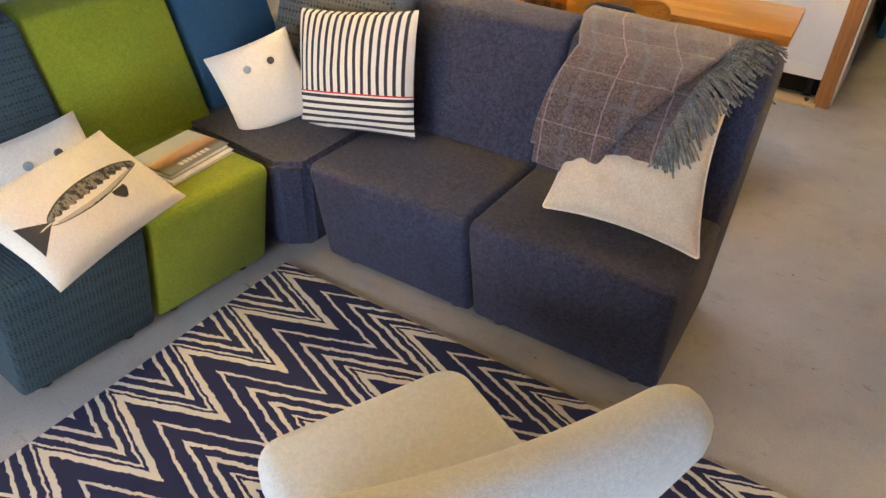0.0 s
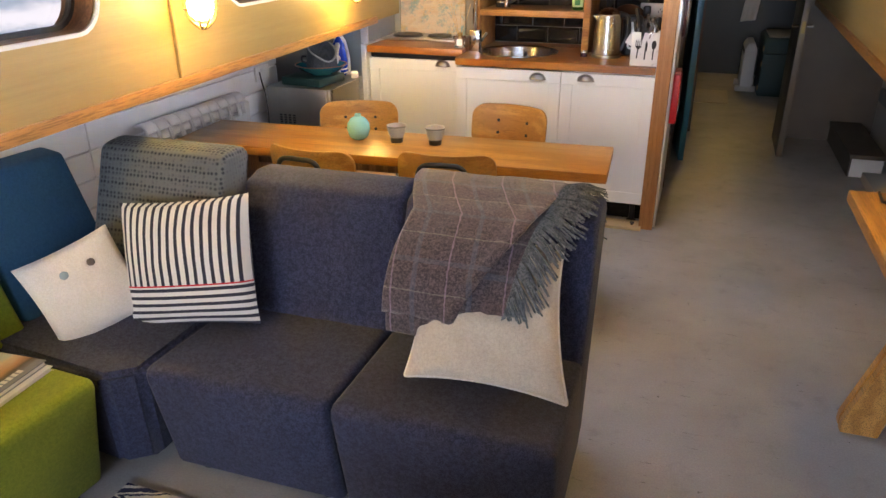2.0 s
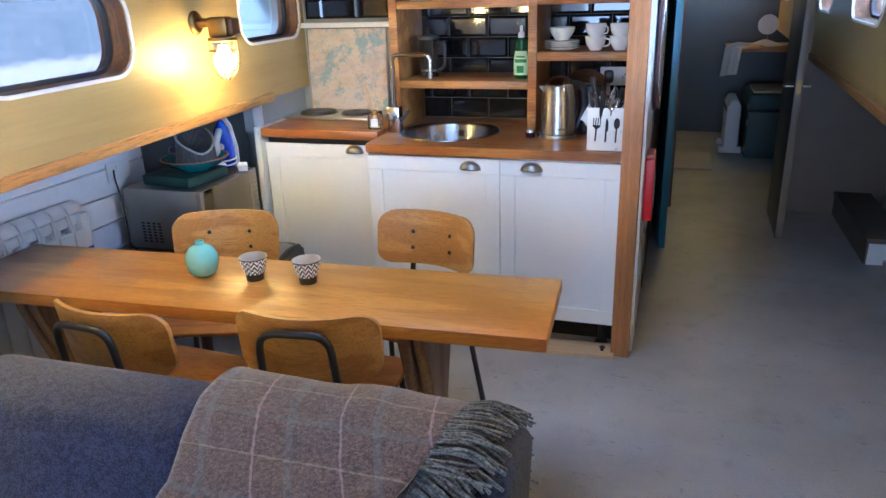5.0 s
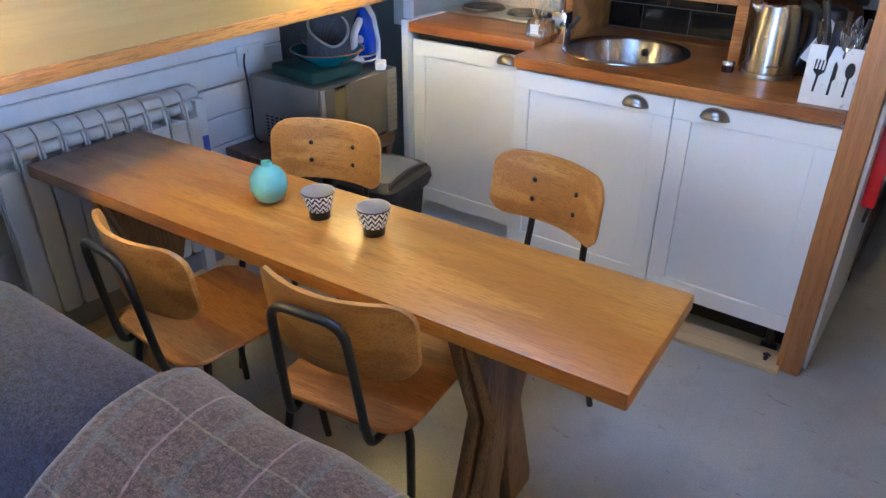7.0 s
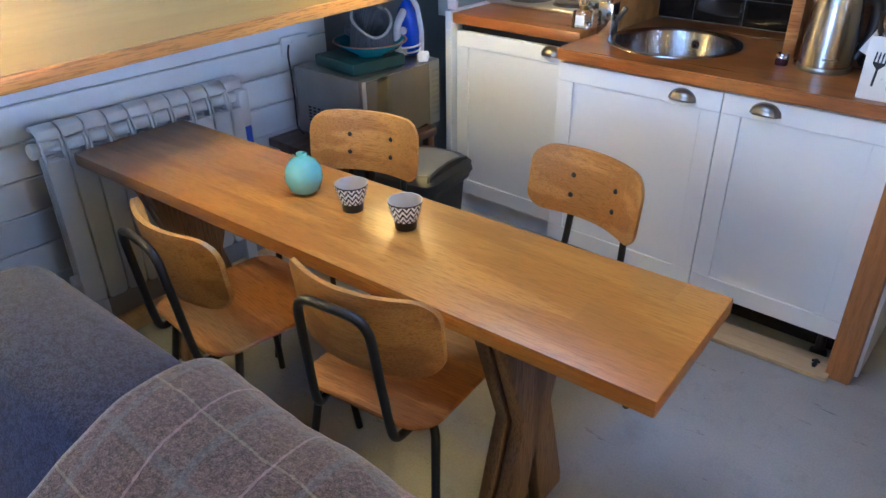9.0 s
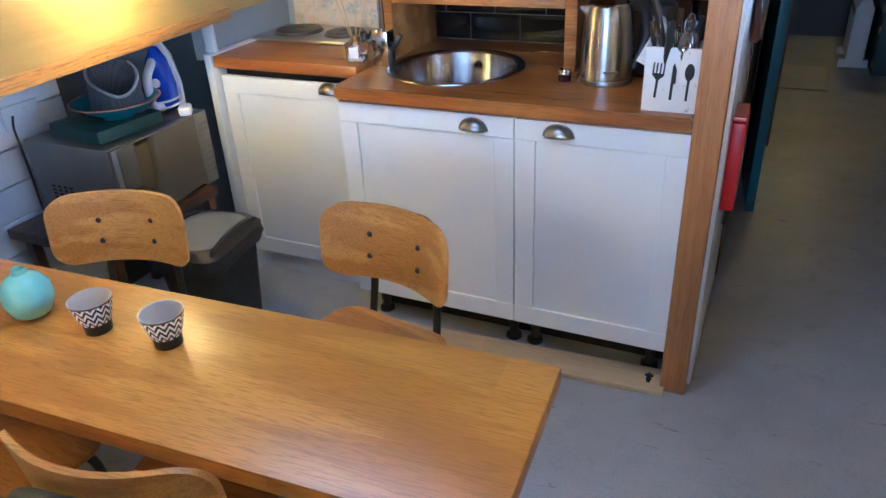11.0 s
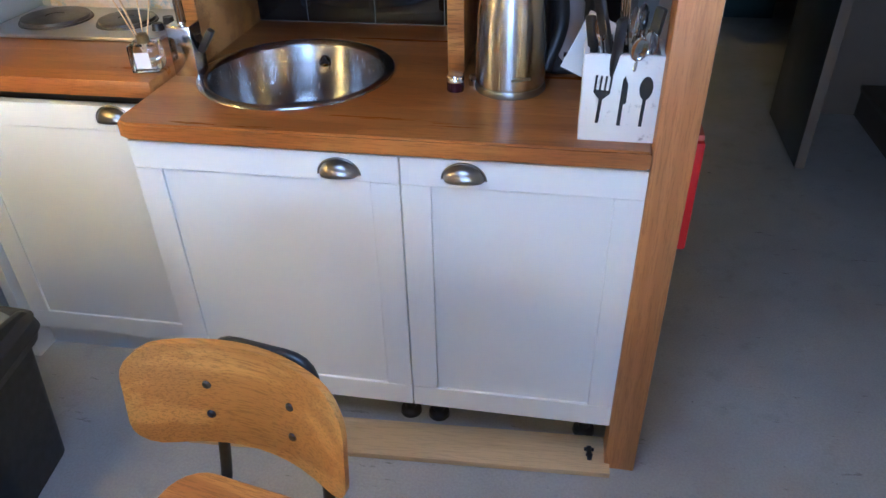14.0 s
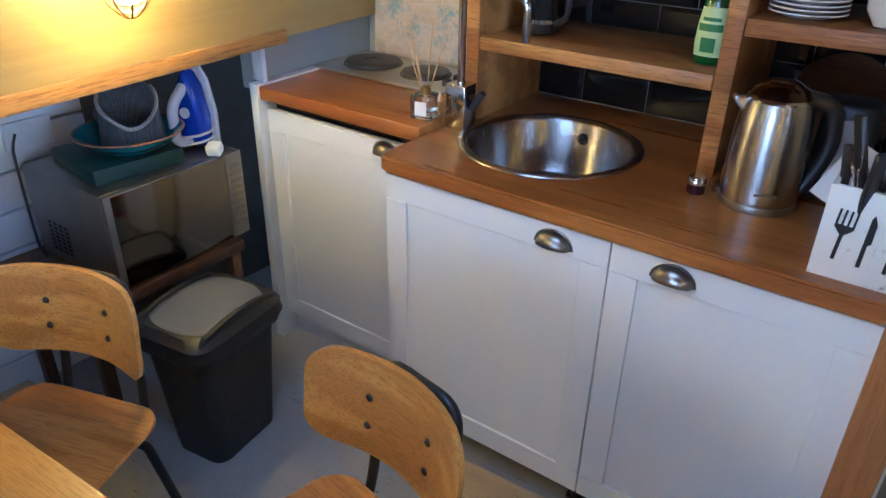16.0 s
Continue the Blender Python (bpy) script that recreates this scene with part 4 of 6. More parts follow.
MOTTLED = fish_mat()
BELLY = plain("fish_belly_print", (0.42, 0.4, 0.36), 0.9)
part("fish_back", fish_patch(lambda s: fish_mid(s) - 0.02 + 0.05 * math.sin(s * 60) ** 2, lambda s: fish_mid(s) + fish_half(s), -0.6, 0.8), MOTTLED, fish, "dark mottled printed fish back")
part("fish_belly", fish_patch(lambda s: fish_mid(s) - 0.8 * fish_half(s), lambda s: fish_mid(s) - 0.45 * fish_half(s), -0.52, 0.66), BELLY, fish)
part("fish_outline", fish_patch(lambda s: fish_mid(s) - 0.88 * fish_half(s), lambda s: fish_mid(s) - 0.8 * fish_half(s) + 0.012, -0.6, 0.8), INK, fish)
part("fish_outline", fish_patch(lambda s: fish_mid(s) + 0.96 * fish_half(s), lambda s: fish_mid(s) + fish_half(s) + 0.02, -0.6, 0.8), INK, fish)
part("fish_head", fish_patch(lambda s: fish_mid(s) - 0.7 * fish_half(s), lambda s: fish_mid(s) + 0.9 * fish_half(s), 0.6, 0.78), MOTTLED, fish)
part("fish_fin", fish_patch(lambda s: fish_mid(s) - 0.3 - 0.14 * math.sin(max(0.0, (s - 0.18) / 0.2) * math.pi), lambda s: fish_mid(s) - 0.22, 0.18, 0.38), INK, fish)
part("fish_tail", fish_patch(lambda s: fish_mid(s) - 0.02 - 1.0 * max(0.0, -0.58 - s), lambda s: fish_mid(s) - 0.01 + 0.25 * max(0.0, -0.7 - s), -0.88, -0.56), INK, fish)
part("fish_tail", fish_patch(lambda s: fish_mid(s) + 0.01 - 0.25 * max(0.0, -0.7 - s), lambda s: fish_mid(s) + 0.02 + 1.0 * max(0.0, -0.58 - s), -0.88, -0.56), INK, fish)

# ---- throw ----
def throw_mat():
    m, nt, b = material("mauve_check_wool")
    tc = nt.nodes.new("ShaderNodeTexCoord")
    sep = nt.nodes.new("ShaderNodeSeparateXYZ")
    nt.links.new(tc.outputs["UV"], sep.inputs[0])
    f, f2 = noise_tex(nt, coords(nt), 420, 2), noise_tex(nt, coords(nt), 130, 3)
    wob = math_node(nt, "MULTIPLY", noise_tex(nt, coords(nt), 60, 2), 0.006)
    U, V = math_node(nt, "ADD", sep.outputs[0], wob), math_node(nt, "ADD", sep.outputs[1], wob)
    c = ramp(nt, mixc(nt, 0.45, f, f2), (0.4, (0.032, 0.024, 0.03)), (0.5, (0.076, 0.055, 0.06)), (0.6, (0.15, 0.112, 0.108)))

    def line(v, period, off, w, col, amt, base):
        """A woven stripe: v in metres, stripes w wide every period."""
        k = math_node(nt, "FRACT", math_node(nt, "DIVIDE", math_node(nt, "ADD", v, off), period))
        on = math_node(nt, "LESS_THAN", k, w / period)
        return mixc(nt, math_node(nt, "MULTIPLY", math_node(nt, "MULTIPLY", on, amt), ramp(nt, f2, (0.3, 0.6), (0.6, 1.0))), base, col)
    c = line(U, 0.16, 0.07, 0.014, (0.1, 0.15, 0.2), 0.3, c)
    c = line(V, 0.17, 0.02, 0.014, (0.1, 0.14, 0.17), 0.3, c)
    c = line(V, 0.17, 0.1, 0.004, (0.3, 0.28, 0.22), 0.4, c)
    c = line(U, 0.16, 0.13, 0.0045, (0.33, 0.23, 0.3), 0.55, c)
    nt.links.new(c, b.inputs["Base Color"])
    b.inputs["Roughness"].default_value = 1.0
    b.inputs["Sheen Weight"].default_value = 0.25
    bump(nt, b, f, 0.6, 0.002)
    return m


THROW = throw_mat()
FRINGE = cloth("grey_wool_fringe", (0.05, 0.065, 0.07), (0.19, 0.2, 0.2), 200)
TH = pose(0, 1.56, 0)


def drape(points):
    """Length-wise lookup along a line of (y, z)."""
    P = [Vector((0, a, b)) for a, b in points]
    L = [0.0]
    for a, b in zip(P, P[1:]):
        L.append(L[-1] + (b - a).length)

    def at(t):
        d = t * L[-1]
        for i in range(len(P) - 1):
            if d <= L[i + 1] or i == len(P) - 2:
                k = (d - L[i]) / (L[i + 1] - L[i])
                return P[i].lerp(P[i + 1], min(1, k))
    return at


def smooth_line(points, n=60):
    out = []
    P = [points[0]] + list(points) + [points[-1]]
    for i in range(1, len(P) - 2):
        p0, p1, p2, p3 = (Vector((*q, 0)) for q in P[i - 1:i + 3])
        for k in range(10):
            t = k / 10
            q = 0.5 * ((2 * p1) + (p2 - p0) * t + (2 * p0 - 5 * p1 + 4 * p2 - p3) * t * t + (3 * p1 - p0 - 3 * p2 + p3) * t ** 3)
            out.append((q.x, q.y))
    return out + [points[-1]]


over = smooth_line([(0.26, 0.58), (0.272, 0.64), (0.34, 0.738), (0.45, 0.802), (0.56, 0.825), (0.65, 0.84), (0.76, 0.835), (0.83, 0.8), (0.84, 0.74), (0.79, 0.55), (0.745, 0.4)])
line_at = drape(over)
under = smooth_line([(0.252, 0.53), (0.266, 0.615), (0.345, 0.722), (0.452, 0.79), (0.56, 0.81), (0.65, 0.826), (0.74, 0.826)])
under_at = drape(under)


def along(table, x):
    """Straight-line reading of a short table of (x, y)."""
    for (x0, y0), (x1, y1) in zip(table, table[1:]):
        if x <= x1:
            return y0 + (y1 - y0) * max(0.0, x - x0) / (x1 - x0)
    return table[-1][1]


LONG, SHORT = 1.1, 0.5
LEFT = [(0, -0.518), (0.2, -0.507), (0.33, -0.502), (0.42, -0.54), (0.52, -0.572), (0.65, -0.585), (1.1, -0.585)]
TOP_R = [(0, -0.31), (0.05, -0.285), (0.18, -0.21), (0.29, -0.155), (0.47, -0.11), (0.7, -0.09), (1.1, -0.09)]
LOW_R = [(0, -0.19), (0.08, -0.165), (0.3, -0.125), (0.47, -0.1), (0.7, -0.09)]


def throw_f(u, v):
    p, s = line_at(v), v * LONG
    lf = along(LEFT, s)
    x = lf + u * (along(TOP_R, s) - lf)
    roll = 0.012 * math.exp(-((u - 0.93) / 0.08) ** 2) * (1 if s < 0.4 else 0.3)
    wav = 0.006 * noise.noise((x * 6, v * 5, 1.0)) + 0.003 * noise.noise((x * 17, v * 14, 3.0))
    return (x, p.y - 0.004 - roll * 0.7 + wav * (-1 if v < 0.5 else 1), p.z + 0.006 + roll * 0.6 + wav - (0.01 * u if v < 0.03 else 0))


def under_f(u, v):
    p, s = under_at(v), v * SHORT
    x = -0.505 + u * (along(LOW_R, s) + 0.505)
    return (x, p.y + 0.004 * noise.noise((x * 7, v * 5, 4.0)), p.z - 0.012 * u * (1 - v) ** 3)


def woven(nu, nv, f, length):
    """A sheet whose cloth coordinates are in metres."""
    bm = sheet(nu, nv, f)
    lay = bm.loops.layers.uv.active
    for fc in bm.faces:
        for lp in fc.loops:
            s = lp[lay].uv.y * length
            lp[lay].uv = (lp.vert.co.x - along(LEFT, s) + 0.12 * s, s)
    return bm


throw = thing("throw", "mauve checked wool throw with grey fringe over the sofa back", "blanket", TH)
for nm, ff, ln in (("cloth", throw_f, LONG), ("under_layer", under_f, SHORT)):
    o = part(nm, woven(40, 70, ff, ln), THROW, throw)
    so = o.modifiers.new("thick", "SOLIDIFY")
    so.thickness, so.offset = 0.007, 0.0
rnd = random.Random(4)
fr = bmesh.new()
for k in range(150):
    v = 0.01 + 0.99 * k / 150 + rnd.uniform(-0.003, 0.003)
    s = v * SHORT
    a = Vector(under_f(1.0, min(1.0, v)))
    ln = rnd.uniform(0.085, 0.125)
    flat = min(1.0, max(0.0, (s - 0.12) / 0.2))
    w = rnd.uniform(-0.018, 0.018)
    down = Vector(under_f(1.0, max(0.0, v - 0.2))) - a if v > 0.2 else Vector((0.0, -0.012, -0.06))
    down.x = 0
    down = down.normalized()
    way = down * (0.85 - 0.35 * flat) + Vector((0.45 + 0.4 * flat, 0, 0))
    out = Vector((0, -0.6, 0.8))
    b_ = a + way * ln * 0.5 + out * rnd.uniform(0.004, 0.022) + Vector((w * 0.4, 0, 0))
    c_ = a + way * ln + out * rnd.uniform(-0.002, 0.016) + Vector((w, w * 0.4, -0.012))
    fr = join(fr, tube([a + out * 0.006 - way * 0.01, b_, c_], rnd.uniform(0.002, 0.0034), 6, 0.03))
part("fringe", fr, FRINGE, throw, "grey twisted fringe")
fr = bmesh.new()
for k in range(12):
    a = Vector(under_f(0.88 + 0.12 * k / 12, 0.0))
    ln = rnd.uniform(0.045, 0.075)
    fr = join(fr, tube([a, a + Vector((rnd.uniform(-0.006, 0.01), -0.01, -ln * 0.5)), a + Vector((rnd.uniform(-0.012, 0.015), -0.012, -ln))], 0.0026, 5, 0.02))
part("fringe", fr, FRINGE, throw)
fr = bmesh.new()
for k in range(70):
    v = 0.4 + 0.36 * k / 70 + rnd.uniform(-0.003, 0.003)
    a = Vector(throw_f(1.0, v))
    ln = rnd.uniform(0.075, 0.115)
    drop = 0.018 + 0.03 * max(0.0, (v - 0.6) / 0.16)
    b_ = a + Vector((ln * 0.55, rnd.uniform(-0.012, 0.018), 0.004 + rnd.uniform(-0.004, 0.008)))
    c_ = a + Vector((ln, rnd.uniform(-0.02, 0.03), -drop + rnd.uniform(-0.004, 0.01)))
    fr = join(fr, tube([a - Vector((0.01, 0, 0)), b_, c_], rnd.uniform(0.002, 0.0032), 6, 0.03))
part("fringe", fr, FRINGE, throw)

# ---- books on the green seat ----
PAGES = plain("book_pages", (0.75, 0.74, 0.7), 0.8)


def cover_mat():
    m, nt, b = material("coast_photo_cover")
    n = noise_tex(nt, coords(nt, "Object", (1, 2.5, 1)), 9, 5)
    sep = nt.nodes.new("ShaderNodeSeparateXYZ")
    nt.links.new(coords(nt, "Generated"), sep.inputs[0])
    k = math_node(nt, "ADD", sep.outputs[1], math_node(nt, "MULTIPLY", n, 0.35))
    c = ramp(nt, k, (0.3, (0.2, 0.22, 0.25)), (0.45, (0.08, 0.05, 0.03)), (0.6, (0.5, 0.25, 0.12)), (0.75, (0.62, 0.5, 0.42)), (0.9, (0.5, 0.55, 0.62)))
    nt.links.new(c, b.inputs["Base Color"])
    b.inputs["Roughness"].default_value = 0.3
    return m


COVER = cover_mat()
for z, m, s, lab in ((0.0, pose(-1.475, 1.335, 0.418, 0, 0, 94), 1.0, "large picture book with pale plain cover"), (0.016, pose(-1.49, 1.34, 0.434, 0, 0, 94), 0.96, "large picture book with a coast photograph")):
    bk = thing("book", lab, "book", m, "books on the sofa")
    part("pages", box(-0.125 * s, 0.123 * s, -0.088 * s, 0.09 * s, 0.0015, 0.0135), PAGES, bk)
    part("cover", join(box(-0.128 * s, 0.128 * s, -0.092 * s, 0.092 * s, 0.0135, 0.0155), box(-0.128 * s, 0.128 * s, -0.092 * s, 0.092 * s, 0.0, 0.0015)), COVER if z else PAGES, bk)
    if z:
        for j in range(7):
            part("title_bar", box(-0.06 + 0.018 * j, -0.047 + 0.018 * j, -0.07, -0.052, 0.0155, 0.0162), PAGES, bk)

# ---- pale tub chair ----
VELVET = cloth("pale_grey_velvet", (0.47, 0.52, 0.54), (0.62, 0.66, 0.66), 500, sheen=0.5)
tub = thing("tub_chair", "pale grey velvet tub chair on the rug", "chair", pose(-0.215, 0.84, 0.012, 0, 0, -125))
part("seat", moved(prism(rounded(0.47, 0.46, 0.06), 0.11, 0.03, 3, "z", 0.31), pose(0.05, 0.05, 0, 0, 0, 9)), VELVET, tub)


def shell(u, v, off):
    k = 2 * u - 1
    top = 0.69 - 0.015 * abs(k) ** 4 - 0.09 * max(0.0, (abs(k) - 0.8) / 0.2) ** 2.5
    y = 0.125 + 2.1 * off + 0.075 * v - 0.05 * k * k
    return (0.42 * k * (0.74 + 0.26 * v), y, 0.3 + (top - 0.3) * v)


bm = bmesh.new()
n1, prof = 36, [(0.0, 0.0), (0.0, 0.35), (0.0, 0.65), (0.0, 0.8), (0.004, 0.88), (0.012, 0.945), (0.022, 0.985), (0.035, 1.0), (0.048, 0.985), (0.058, 0.945), (0.066, 0.88), (0.07, 0.8), (0.07, 0.6), (0.07, 0.35), (0.07, 0.0)]
rows = []
for i in range(n1 + 1):
    k = abs(2 * i / n1 - 1)
    thin = math.sqrt(max(0.06, 1 - max(0.0, (k - 0.86) / 0.14) ** 2))
    rows.append([bm.verts.new(shell(i / n1, v, 0.035 + (o - 0.035) * thin)) for o, v in prof])
for p, q in zip(rows, rows[1:]):
    for k in range(len(prof) - 1):
        bm.faces.new((p[k], q[k], q[k + 1], p[k + 1]))
    bm.faces.new((p[-1], q[-1], q[0], p[0]))
bm.faces.new(rows[0])
bm.faces.new(rows[-1][::-1])
bmesh.ops.recalc_face_normals(bm, faces=bm.faces)
part("backrest", bm, VELVET, tub, "curved velvet backrest")
for sx in (-1, 1):
    for sy in (-1, 1):
        part("leg", moved(lathe([(0, 0), (0.01, 0), (0.017, 0.3), (0, 0.3)], 12), Matrix.Translation((sx * 0.17, sy * 0.17, 0))), OAK, tub)

# ---- on the dining table ----
def cup_mat():
    m, nt, b = material("chevron_glazed_cup")
    tc = nt.nodes.new("ShaderNodeTexCoord")
    sep = nt.nodes.new("ShaderNodeSeparateXYZ")
    nt.links.new(tc.outputs["UV"], sep.inputs[0])
    U, V = sep.outputs[0], sep.outputs[1]
    zig = math_node(nt, "ADD", math_node(nt, "MULTIPLY", V, 4.8), math_node(nt, "MULTIPLY", math_node(nt, "PINGPONG", math_node(nt, "MULTIPLY", U, 13.0), 0.5), 1.8))
    on = math_node(nt, "LESS_THAN", math_node(nt, "FRACT", zig), 0.5)
    c = mixc(nt, on, (0.78, 0.78, 0.76), (0.008, 0.009, 0.014))
    c = mixc(nt, math_node(nt, "LESS_THAN", V, 0.3), c, (0.006, 0.007, 0.009))
    c = mixc(nt, math_node(nt, "GREATER_THAN", V, 0.94), c, (0.05, 0.05, 0.06))
    nt.links.new(c, b.inputs["Base Color"])
    b.inputs["Roughness"].default_value = 0.3
    return m


CUP = cup_mat()
CUPIN = paint("cup_inside", (0.47, 0.41, 0.34), 0.35, 0.03)
MINT = plain("mint_glaze", (0.2, 0.48, 0.41), 0.12)


def patterned_cup(m):
    t = thing("cup", "small cup with black and white chevron glaze", "cup", m, "cups on the table")
    prof = [(0.024, 0.0), (0.0255, 0.022), (0.03, 0.03), (0.038, 0.062), (0.0385, 0.066)]

    def f(u, v):
        k = v * 4
        i = min(3, int(k))
        r = prof[i][0] + (prof[i + 1][0] - prof[i][0]) * (k - i)
        z = prof[i][1] + (prof[i + 1][1] - prof[i][1]) * (k - i)
        return (r * math.cos(2 * math.pi * u), r * math.sin(2 * math.pi * u), z)
    bm = sheet(48, 16, f)
    lay = bm.loops.layers.uv.active
    for fc in bm.faces:
        for lp in fc.loops:
            lp[lay].uv.y = lp.vert.co.z / 0.066
    part("wall", bm, CUP, t)
    part("inside", lathe([(0.0385, 0.066), (0.036, 0.0655), (0.034, 0.055), (0.027, 0.03), (0.02, 0.02), (0, 0.02)], 32), CUPIN, t)
    part("base", lathe([(0, 0), (0.024, 0)], 32), CUP, t)
    return t


for cx, cy in ((-0.979, 3.043), (-0.804, 3.058)):
    patterned_cup(pose(cx, cy, TZ + 0.001) @ Matrix.Scale(1.13, 4))
vase = single("vase", lathe([(0, 0), (0.022, 0), (0.038, 0.012), (0.047, 0.04), (0.044, 0.066), (0.03, 0.086), (0.014, 0.094), (0.0125, 0.104), (0.009, 0.104), (0.009, 0.09), (0, 0.09)], 36), MINT, "round mint green glazed vase with a tiny neck", "vase", pose(-1.158, 3.033, TZ + 0.001) @ Matrix.Scale(1.1, 4))

# ---- radiator under the table end ----
rad = thing("radiator", "white finned oil-filled radiator against the hull", "radiator", pose(-2.055, 3.05, 0, 0, 0, 0))
cap = [(-0.042, 0.762), (-0.03, 0.782), (0.0, 0.786), (0.026, 0.776), (0.041, 0.752), (0.036, 0.742), (0.02, 0.762), (0.0, 0.77), (-0.03, 0.766)]
rib = [(0.05, 0.62), (0.05, 0.69), (0.044, 0.725), (0.033, 0.748), (0.02, 0.756), (0.02, 0.745), (0.032, 0.72), (0.037, 0.69), (0.037, 0.62)]
for k in range(10):
    y = -0.36 + 0.076 * k
    part("front_panel", prism([(y + 0.0365 + u, 0.41 + v) for u, v in rounded(0.071, 0.54, 0.016, 4)], 0.012, 0.003, 1, "x", 0.038), RADIATOR, rad)
    part("top_cap", prism(cap, 0.071, 0.003, 1, "y", y + 0.001), RADIATOR, rad)
    for dy in (0.001, 0.064):
        part("rib", prism(rib, 0.008, 0.002, 1, "y", y + dy), RADIATOR, rad)
    for x in (-0.034, -0.012, 0.01):
        part("fin", box(x, x + 0.012, y + 0.011, y + 0.061, 0.15, 0.675, 0.002, 1), RADIATOR, rad)
for z in (0.235, 0.715):
    part("header_pipe", tube([(0.012, -0.375, z), (0.012, 0.4, z)], 0.022, 12), RADIATOR, rad)
part("end_boss", moved(lathe([(0, 0.012), (0.02, 0.011), (0.026, 0.004), (0.026, -0.01)], 20), pose(0.012, -0.375, 0.715, 90, 0, 0)), RADIATOR, rad)
part("foot", box(-0.06, 0.06, -0.34, -0.29, 0.0, 0.15, 0.01), RADIATOR, rad)
part("foot", box(-0.06, 0.06, 0.29, 0.34, 0.0, 0.15, 0.01), RADIATOR, rad)
part("plinth", box(-0.06, 0.03, -0.36, 0.4, 0.046, 0.13, 0.004), paint("grey_plinth_paint", (0.33, 0.33, 0.32), 0.5), rad, "grey painted plinth")
ctl = part("control_box", box(-0.045, 0.052, 0.365, 0.41, 0.2, 0.74, 0.01), RADIATOR, rad)
part("display", box(0.0522, 0.054, 0.372, 0.4, 0.52, 0.6, 0.0005), plain("blue_display", (0.05, 0.1, 0.5), 0.3), ctl)
single("skirting_board", box(-2.13, -1.96, 2.2, 3.6, 0.0, 0.045, 0.004), PLANKPINE, "pale timber ledge along the hull floor", "ledge", kind="structure")

# ---- microwave corner ----
STAINLESS = steel("dull_stainless", (0.36, 0.34, 0.31), 0.35, (1, 1, 0.05), 160)
DARKGLASS = plain("dark_oven_glass", (0.012, 0.012, 0.012), 0.08)
stand = thing("side_table", "dark brown low table under the microwave", "table", pose(0, 0, 0))
part("top", box(-2.12, -1.66, 3.6, 4.15, 0.44, 0.475, 0.004), DARKWOOD, stand)
for a, b in ((-2.09, 3.63), (-2.09, 4.1), (-1.7, 3.63), (-1.7, 4.1)):
    part("leg", box(a, a + 0.035, b, b + 0.035, 0.0, 0.44, 0.003), DARKWOOD, stand)
MW = pose(-1.88, 3.96, 0.476, 0, 0, 1)
mw = thing("microwave", "scuffed stainless steel microwave oven", "microwave", MW)
part("body", box(-0.195, 0.185, -0.225, 0.23, 0.008, 0.285, 0.006), STAINLESS, mw)
door = part("door", box(0.186, 0.205, -0.225, 0.165, 0.01, 0.284, 0.004), STAINLESS, mw)
part("door_glass", box(0.2055, 0.2075, -0.205, 0.162, 0.014, 0.28, 0.0008), steel("mirror_oven_door", (0.2, 0.18, 0.15), 0.1, (1, 1, 1), 20), door, "mirror-tinted door glass")
pan = part("control_panel", box(0.186, 0.205, 0.168, 0.23, 0.01, 0.284, 0.004), STAINLESS, mw)
for k in range(9):
    part("button", box(0.205, 0.2075, 0.18, 0.222, 0.05 + 0.023 * k, 0.064 + 0.023 * k, 0.001, 1), NICKEL, pan)
for i in range(4):
    for k in range(7):
        part("vent_slot", box(-0.12 + 0.028 * i, -0.104 + 0.028 * i, -0.2265, -0.2245, 0.04 + 0.014 * k, 0.048 + 0.014 * k), BLACK, mw, smooth=False)
for a in (-0.16, 0.15):
    for b in (-0.19, 0.19):
        part("foot", moved(lathe([(0, 0), (0.015, 0), (0.015, 0.009), (0, 0.009)], 12), Matrix.Translation((a, b, 0))), BLACK, mw)
single("storage_box", box(-0.13, 0.13, -0.13, 0.13, 0, 0.045, 0.006), paint("dark_green_card", (0.008, 0.045, 0.035), 0.5), "flat dark green box on the microwave", "box", pose(-1.86, 3.91, 0.762, 0, 0, -6))
bowl = thing("serving_bowl", "teal glazed serving bowl with a terracotta rim", "bowl", pose(-1.815, 3.93, 0.808))
TEALGLAZE = plain("teal_glaze", (0.02, 0.16, 0.19), 0.15)
part("body", lathe([(0, 0), (0.06, 0), (0.065, 0.008), (0.12, 0.03), (0.148, 0.056), (0.143, 0.058), (0.115, 0.038), (0.06, 0.014), (0, 0.012)], 40), TEALGLAZE, bowl)
part("rim", tube([(0.1462 * math.cos(2 * math.pi * k / 36), 0.1462 * math.sin(2 * math.pi * k / 36), 0.0575) for k in range(36)], 0.0026, 6, 0.005, True), plain("terracotta", (0.35, 0.13, 0.06), 0.6), bowl, "unglazed terracotta rim")
KNIT = knit("grey_crochet", (0.018, 0.018, 0.02), (0.09, 0.092, 0.096), 0.006)
bask = thing("crochet_basket", "soft grey crochet basket slumped in the bowl", "basket", pose(-1.815, 3.94, 0.822, 0, 0, 20))


def slump(u, v):
    a = 2 * math.pi * u
    back = (1 - math.cos(a + 0.98)) / 2
    r = 0.08 - 0.026 * v * back + 0.008 * math.sin(2 * a + 1)
    h = (0.064 + 0.125 * back ** 0.8) * v
    return (r * math.cos(a) * 1.05, r * math.sin(a), h + 0.004 * math.sin(3 * a) * v)


